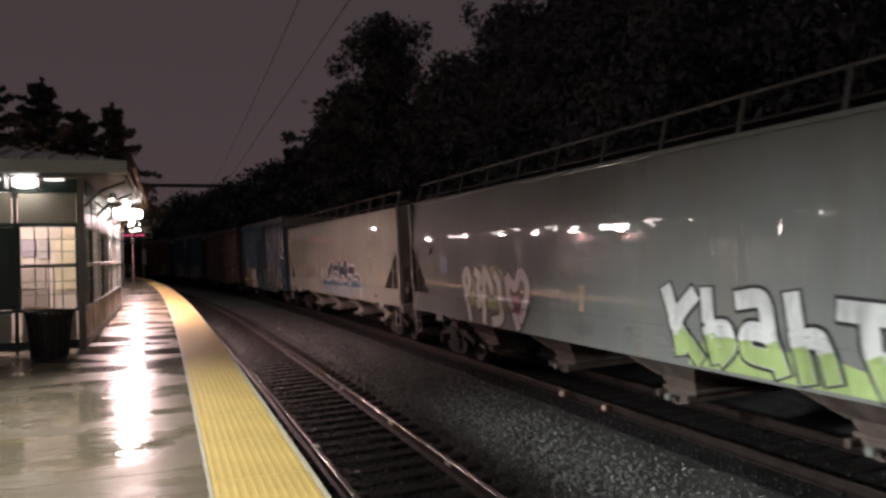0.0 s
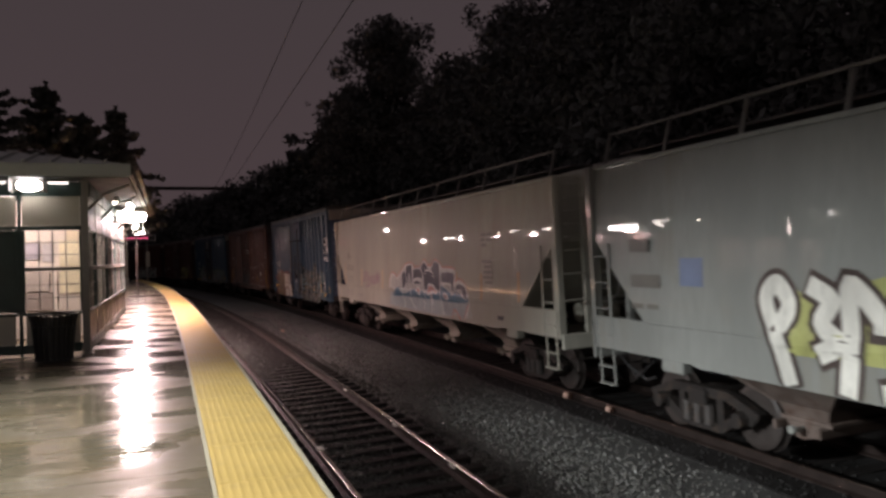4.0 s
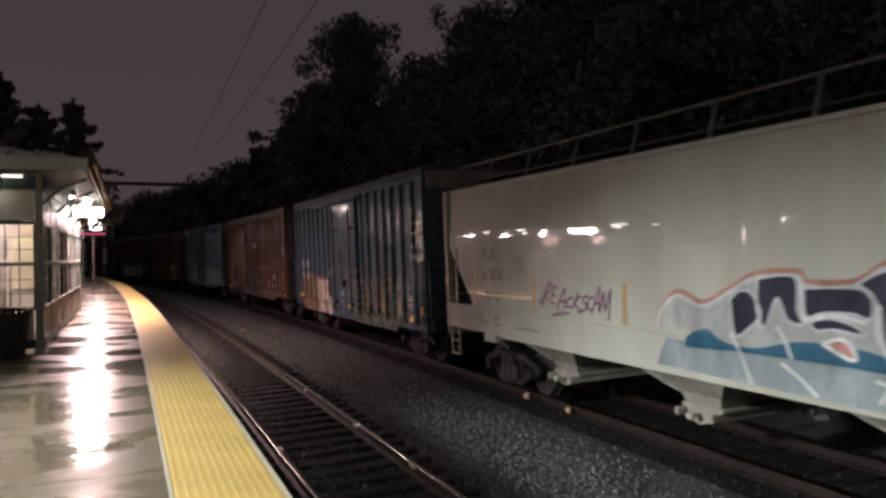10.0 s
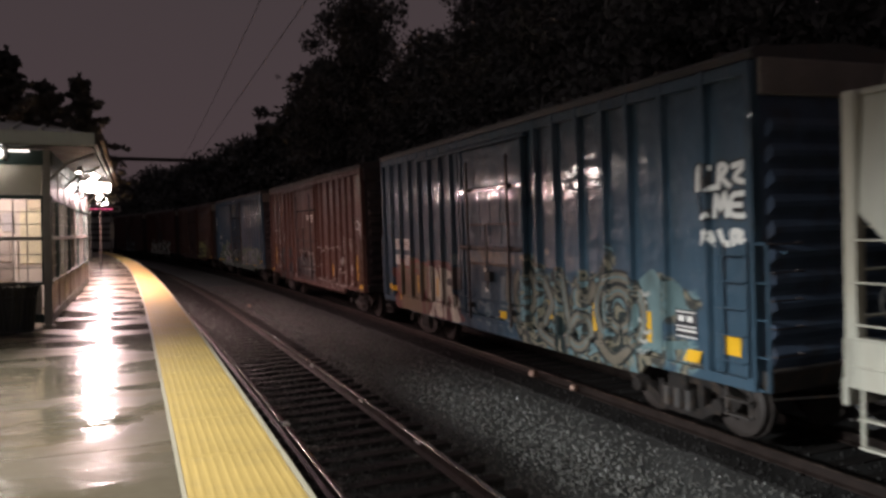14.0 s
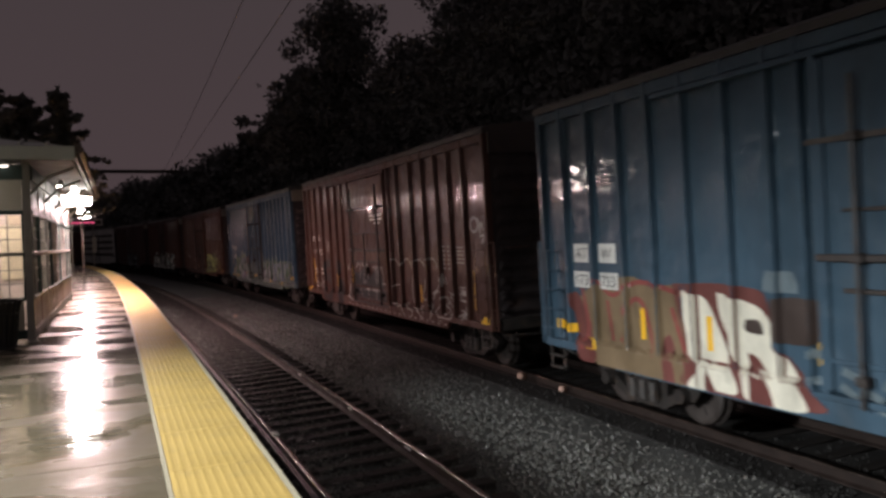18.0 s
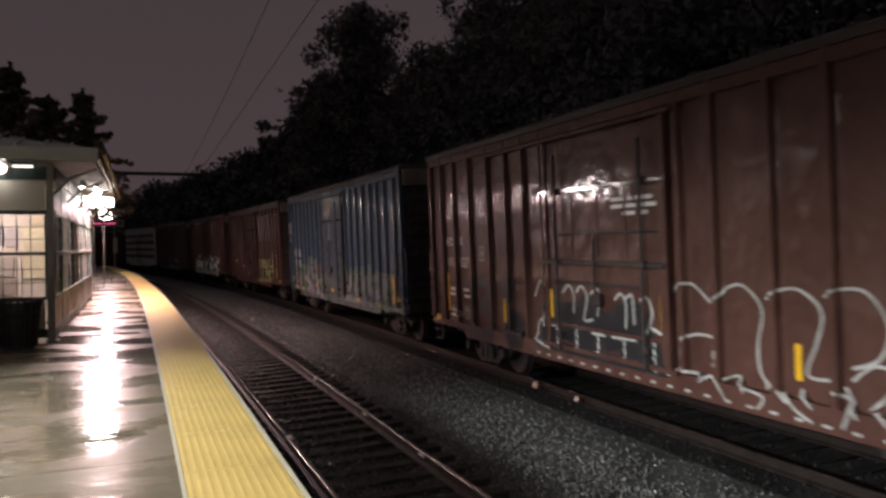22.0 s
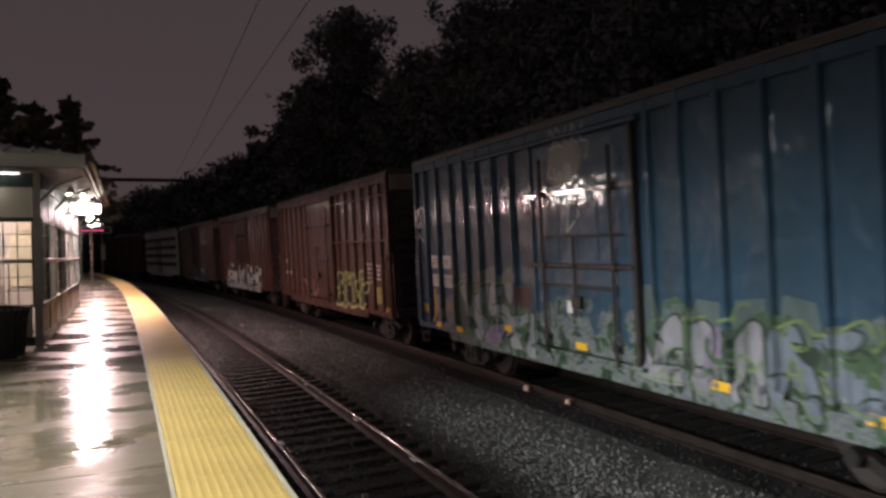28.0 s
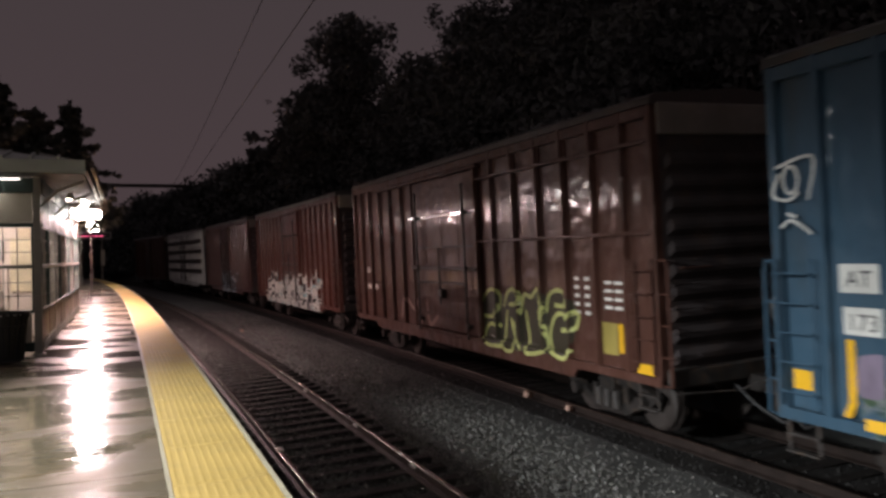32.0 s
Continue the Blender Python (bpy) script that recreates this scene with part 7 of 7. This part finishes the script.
for x0, x1 in ((-2.02, -1.7), (-3.1, -2.7)):
    s2 = thing("strip_light", "slim lit strip under the shelter's front eave", "lamp", "lamps of the platform", pose((x0 + x1) / 2, 15.2, 3.13))
    part("diffuser", Geo().box(-(x1 - x0) / 2, (x1 - x0) / 2, -0.02, 0.02, -0.015, 0.01, 0.004), M_SLIM, s2, "glowing strip")
    part("tray", Geo().box(-(x1 - x0) / 2 - 0.02, (x1 - x0) / 2 + 0.02, -0.03, 0.03, 0.011, 0.05, 0.004), M_POST, s2)

# ---- litter bin ----
M_BIN = mat("black_bin_paint", (0.018, 0.018, 0.02), 0.35, 0.3, 4, 0.1, 40)
bn = thing("litter_bin", "black slatted steel litter bin beside the shelter", "bin", m=pose(-1.86, 14.3, 0))
part("liner", Geo().tube([(0, 0, 0.03), (0, 0, 0.5), (0, 0, 0.8)], [0.26, 0.30, 0.345], 20), M_BIN, bn)
for i in range(22):
    q = 2 * math.pi * i / 22
    c, s = math.cos(q), math.sin(q)
    part("slat", Geo().tube([(0.27 * c, 0.27 * s, 0.05), (0.31 * c, 0.31 * s, 0.5), (0.33 * c, 0.33 * s, 0.7), (0.37 * c, 0.37 * s, 0.83)], 0.022, 5), M_BIN, bn)
for z, r in ((0.06, 0.285), (0.62, 0.335), (0.83, 0.375)):
    part("hoop", Geo().tube([(r * math.cos(k * math.pi / 12), r * math.sin(k * math.pi / 12), z) for k in range(25)], 0.018, 6), M_BIN, bn)

# ---- sign and lamp at the platform's end ----
sg = thing("departure_sign", "dark hanging departure sign with a lit pink line of characters", "sign", m=pose(-2.52, 70, 0))
part("case", Geo().box(-1.45, 1.45, -0.1, 0.1, 3.42, 3.98, 0.02), mat("sign_case", (0.55, 0.54, 0.54), 0.4), sg)
part("screen", Geo().box(-1.36, 1.36, -0.108, -0.101, 3.49, 3.91), mat("dark_screen", (0.02, 0.015, 0.015), 0.3), sg)
M_LED = mat("pink_characters", (1.0, 0.12, 0.28), 0.5, 0, 1, 0, 10, glow=0.9)
rr = random.Random(5)
u = -1.25
while u < 0.7:
    w = rr.uniform(0.1, 0.35)
    part("character_bar", Geo().box(u, u + w, -0.115, -0.109, 3.63, 3.75), M_LED, sg, "lit unreadable characters")
    u += w + 0.06
for x in (-1.2, 0.72):
    part("pole", Geo().tube([(x, 0, 0), (x, 0, 3.42)], 0.07, 8), M_POST, sg)
part("equipment_cabinet", Geo().box(0.62, 0.95, -0.12, 0.12, 1.2, 2.5, 0.02), M_PANEL, sg, "pale cabinet on the pole")
lp = thing("street_lamp", "pole lamp with a bright head at the platform's end", "street lamp", "lamps of the platform", pose(-1.95, 52, 0))
part("pole", Geo().tube([(-0.6, 0, 0), (-0.6, 0, 4.1), (-0.3, 0, 4.35), (0, 0, 4.38)], 0.05, 8), M_POST, lp)
part("head", Geo().box(-0.1, 0.3, -0.12, 0.12, 4.32, 4.42, 0.03), M_POST, lp)
part("lens", Geo().box(-0.06, 0.26, -0.1, 0.1, 4.2, 4.315, 0.04), M_GLOW, lp, "glowing lens")
bench = thing("bench", "pale metal bench on the platform", "bench", m=pose(-3.0, 58, 0))
part("seat", Geo().box(-0.25, 0.25, -0.8, 0.8, 0.42, 0.47, 0.01), M_FASCIA, bench)
part("backrest", Geo().box(-0.3, -0.25, -0.8, 0.8, 0.5, 0.9, 0.01), M_FASCIA, bench)
for y in (-0.7, 0.7):
    part("leg", Geo().box(-0.25, 0.25, y - 0.03, y + 0.03, 0, 0.415, 0.01), M_POST, bench)

# ---- catenary beam and wires ----
gt = thing("catenary_gantry", "dark steel catenary gantry spanning the tracks", "gantry")
part("beam", Geo().box(-5.0, 17.0, 79.8, 80.2, 8.72, 9.05, 0.03), M_UNDER, gt)
for x in (-4.6, 16.5):
    part("mast", Geo().box(x - 0.2, x + 0.2, 79.85, 80.15, -1.5, 8.72, 0.03), M_UNDER, gt)
part("brace", Geo().tube([(-4.4, 80, 6.6), (-0.9, 80, 8.72)], 0.09, 6), M_UNDER, gt)
wr = thing("overhead_wires", "thin dark overhead wires above the track", "wire", kind="structure")
for a, z0, z1 in ((3.35, 9.2, 8.6), (3.75, 7.4, 7.4)):
    pts = []
    for i in range(28):
        x, y = a + 0.95 * i / 27, 2 + i * 78.0 / 27
        sag = 0.5 * math.sin(math.pi * i / 27) if z0 > 8 else 0.1
        pts.append((x, y, z0 + (z1 - z0) * i / 27 - sag))
    part("wire", Geo().tube(pts, 0.012, 5), M_UNDER, wr)

# ---- trees ----
M_LEAF = mat("night_leaves", (0.116, 0.12, 0.118), 0.65, 0.5, 0.8, 0, 20, spec=0.25)
M_PINE = mat("pine_needles", (0.11, 0.115, 0.10), 0.65, 0.4, 0.8, 0, 20, spec=0.25)
M_BARK = mat("wet_bark", (0.09, 0.08, 0.07), 0.6, 0.4, 4, 0.6, 30)


def leaf_mesh(name, clumps, count, size, seed, material, flat=0.85, up=0.0):
    """Small folded leaves round clump centres (x, y, z, radius), as one mesh."""
    r = np.random.default_rng(seed)
    c = np.array(clumps)
    wgt = c[:, 3] ** 2
    pick = r.choice(len(c), count, p=wgt / wgt.sum())
    d = r.normal(0, 1, (count, 3))
    d /= np.linalg.norm(d, axis=1)[:, None]
    rad = r.random(count) ** 0.4
    ctr = c[pick, :3] + d * (rad * c[pick, 3])[:, None] * np.array([1, 1, flat])
    a = r.normal(0, 1, (count, 3))
    a[:, 2] += up
    a /= np.linalg.norm(a, axis=1)[:, None]
    b = np.cross(a, r.normal(0, 1, (count, 3)))
    b /= np.linalg.norm(b, axis=1)[:, None]
    s = (size * (0.5 + r.random(count)))[:, None]
    v = np.stack([ctr - a * s, ctr + b * s * 0.5, ctr + a * s, ctr - b * s * 0.5], 1).reshape(-1, 3)
    me = bpy.data.meshes.new(name)
    me.vertices.add(len(v))
    me.vertices.foreach_set("co", v.ravel())
    me.loops.add(count * 4)
    me.loops.foreach_set("vertex_index", np.arange(count * 4))
    me.polygons.add(count)
    me.polygons.foreach_set("loop_start", np.arange(0, count * 4, 4))
    me.polygons.foreach_set("loop_total", np.full(count, 4))
    me.update()
    me.validate()
    me.materials.append(material)
    return me


def tree(x, y, z, height, spread, seed, count=9000, size=0.14, label="", low=0.12):
    r = random.Random(seed)
    t = thing("tree", label or "tall dark leafy tree beside the railway at night", "tree", "trees along the railway", pose(x, y, z))
    g = Geo()
    lean = r.uniform(-0.4, 0.4)
    g.tube([(0, 0, -0.3), (0.05, 0, height * 0.25), (lean * 0.5, 0.1, height * 0.55), (lean, 0, height * 0.86)], [height * 0.02, height * 0.016, height * 0.011, height * 0.003], 8)
    part("trunk", g, M_BARK, t)
    clumps = []
    for i in range(20):
        u = low + (0.93 - low) * (i / 19)
        w = spread * (math.sin(math.pi * min(1, 0.22 + u * 0.70)) ** 0.6) * r.uniform(0.5, 0.95)
        q = i * 2.4 + r.uniform(-0.5, 0.5)
        ex_, ey, ez = math.cos(q) * w, math.sin(q) * w, height * u
        part("limb", Geo().tube([(lean * u, 0, height * u * 0.75), (ex_ * 0.5, ey * 0.5, ez - 0.06 * height * r.random()), (ex_, ey, ez)], [height * 0.007, height * 0.004, 0.02], 5), M_BARK, t)
        clumps.append((ex_, ey, ez, spread * r.uniform(0.35, 0.5)))
        clumps.append((ex_ * 0.3, ey * 0.3, ez, spread * r.uniform(0.45, 0.6)))
        for _ in range(4):
            clumps.append((ex_ + r.gauss(0, 0.3) * spread, ey + r.gauss(0, 0.3) * spread, min(height * 0.97, ez + r.gauss(0, 0.22) * spread), spread * r.uniform(0.1, 0.24)))
    for _ in range(5):
        clumps.append((lean + r.gauss(0, 0.22) * spread, r.gauss(0, 0.22) * spread, height * r.uniform(0.9, 0.97), spread * r.uniform(0.12, 0.22)))
    part("crown", leaf_mesh("crown", clumps, int(count * 1.7), size, seed, M_LEAF), M_LEAF, t)
    return t


for x, y, h, w, sd, n in [(13.5, 46, 17.3, 3.8, 1, 17000), (11.3, 48, 13.4, 2.4, 21, 9000), (17.9, 45, 14.4, 2.5, 2, 9000), (21.6, 44, 18.6, 3.6, 3, 14000), (25, 42, 23, 4.5, 19, 12000), (21, 35, 20, 4.5, 4, 12000), (20, 28, 19, 4.5, 5, 12000), (20, 22, 18, 4.5, 6, 12000), (19, 16, 17, 4.5, 7, 12000), (20, 10, 17, 4.5, 8, 12000),
                          (12.6, 57, 13, 3.0, 9, 8000), (11.5, 66, 11.5, 3.0, 10, 7000), (10, 76, 11, 3.4, 11, 6000), (8.6, 87, 10.5, 3.6, 12, 6000), (6, 98, 10.5, 4, 13, 6000), (2.5, 110, 10.5, 4.5, 14, 6000), (-2, 122, 9.5, 4.5, 22, 5000), (15.5, 39, 13, 4, 15, 9000), (15.5, 32, 12, 3.8, 16, 8000), (15.2, 25, 11, 3.6, 17, 8000), (15.0, 18.5, 10, 3.4, 18, 8000), (16, 12, 10, 3.6, 23, 7000), (27, 30, 24, 5, 24, 9000), (26, 18, 24, 5, 25, 9000),
                          (15.5, 52, 13, 3.5, 26, 7000), (15, 62, 13, 3.8, 27, 6000)]:
    tree(x, y, -0.6, h, w, sd, n, 0.14 if y < 50 else 0.25)


def pine(x, y, z, height, slope, seed):
    """An open conifer: a straight stem with tiers of spreading, tufted branches."""
    r = random.Random(seed)
    t = thing("pine_tree", "dark pine behind the shelter roof", "tree", "trees behind the shelter", pose(x, y, z))
    part("trunk", Geo().tube([(0, 0, -0.2), (0.05, 0, height * 0.5), (0, 0.05, height)], [0.2, 0.13, 0.02], 8), M_BARK, t)
    clumps = []
    for i in range(44):
        u = 0.42 + 0.57 * i / 43
        q = i * 2.4 + r.uniform(-0.4, 0.4)
        w = (slope * height * (1 - u) + 0.18) * r.uniform(0.65, 1.25)
        root, rise = height * u, w * r.uniform(-0.05, 0.3)
        tip = (math.cos(q) * w, math.sin(q) * w, root + rise)
        part("branch", Geo().tube([(0, 0, root - 0.1), (tip[0] * 0.5, tip[1] * 0.5, root), tip], [0.045, 0.03, 0.01], 5), M_BARK, t)
        for k in range(10):
            v = 0.15 + 0.9 * k / 9
            clumps.append((tip[0] * v + r.gauss(0, 0.07), tip[1] * v + r.gauss(0, 0.07), root + rise * v * v + r.gauss(0, 0.04), (0.24 - 0.15 * v) + 0.05 * r.random()))
    clumps += [(r.gauss(0, 0.03), r.gauss(0, 0.03), height + 0.25 - 0.1 * k, 0.05 + 0.02 * k) for k in range(5)]
    part("needles", leaf_mesh("needles", clumps, 12500, 0.12, seed, M_PINE, 0.5, 0.6), M_PINE, t)


pine(-2.0, 35, -0.5, 8.5, 0.5, 31)
pine(-3.2, 34, -0.5, 8.1, 0.66, 32)
pine(-4.4, 33, -0.5, 9.0, 0.7, 34)
pine(-6.4, 32, -0.5, 9.3, 0.7, 33)
# far woods round the curve and behind the platform
rw = random.Random(9)
cl = [(rw.uniform(-60, 14), rw.uniform(125, 170), rw.uniform(-1, 5), rw.uniform(2.5, 4.5)) for _ in range(90)] + [(rw.uniform(-40, -9), rw.uniform(40, 120), rw.uniform(-1, 4), rw.uniform(2, 3.5)) for _ in range(70)] + [(rw.uniform(13, 22), rw.uniform(-5, 120), rw.uniform(-1, 4.5), rw.uniform(1.5, 3)) for _ in range(110)]
tagged(new("far_woods", leaf_mesh("far_woods", cl, 150000, 0.36, 77, M_LEAF)), "dark undergrowth and far woods round the railway", "woods", kind="stuff")

# ---- small things by the train's track ----
for x, y, sz, c in ((7.68, 13.76, 0.1, (0.42, 0.24, 0.18)), (7.72, 12.25, 0.08, (0.42, 0.30, 0.24)), (4.38, 31.4, 0.07, (0.42, 0.30, 0.24))):
    st = Geo().box(-sz, sz, -sz * 0.7, sz * 0.7, 0, sz * 1.3, sz * 0.3)
    ob = solid("track_marker", st, mat("pale_stone", (0.42, 0.26, 0.2), 0.5), "small pale pinkish block beside the rail", "stone", "pale blocks by the rail")
    ob.matrix_world = pose(x - 0.1, y, -1.34, 8, 12, 25)

# lamp glints on the near track's rails, painted as small pale plates
for s_, a_ in ((9.72, 3.61), (12.47, 3.61), (16.2, 3.61), (11.44, 2.1)):
    x, y, th = along(s_, a_)
    ob = solid("rail_glint_plate", Geo().box(-0.05, 0.05, -0.09, 0.09, -0.02, 0.012, 0.006), mat("painted_glint_white", (0.85, 0.84, 0.8), 0.4, 0.1, 3, 0.05, 40), "small pale plate standing for a glint on the rail", "fastening", "bright plates on the rails")
    ob.matrix_world = pose(x, y, RAIL + 0.0, 0, 0, math.degrees(th))


# ---- how the train runs ----
def run_at(t):
    for (t0, v0), (t1, v1) in zip(RUN, RUN[1:]):
        if t <= t1:
            return v0 + (v1 - v0) * (t - t0) / (t1 - t0)
    return RUN[-1][1]


def motions():
    for car, mid, half in TRAIN:
        rows = []
        for t, run in RUN:
            s = mid - run
            base = half - 2.0
            xa, ya, _ = along(s - base, SIDE + 1.6)
            xb, yb, _ = along(s + base, SIDE + 1.6)
            th = math.degrees(math.atan2(-(xb - xa), yb - ya))
            rows.append((t, pose((xa + xb) / 2, (ya + yb) / 2, RAIL + 1.6 * CANT) @ pose(0, 0, 0, 0, 0, th) @ pose(0, 0, 0, 0, -math.degrees(CANT), 0)))
        walk(car, rows)
    for w, y in WHEELS:
        walk(w, [(i * 0.2, pose(0, y, 0.46, math.degrees(run_at(i * 0.2) / 0.46) % 360)) for i in range(161)])


motions()
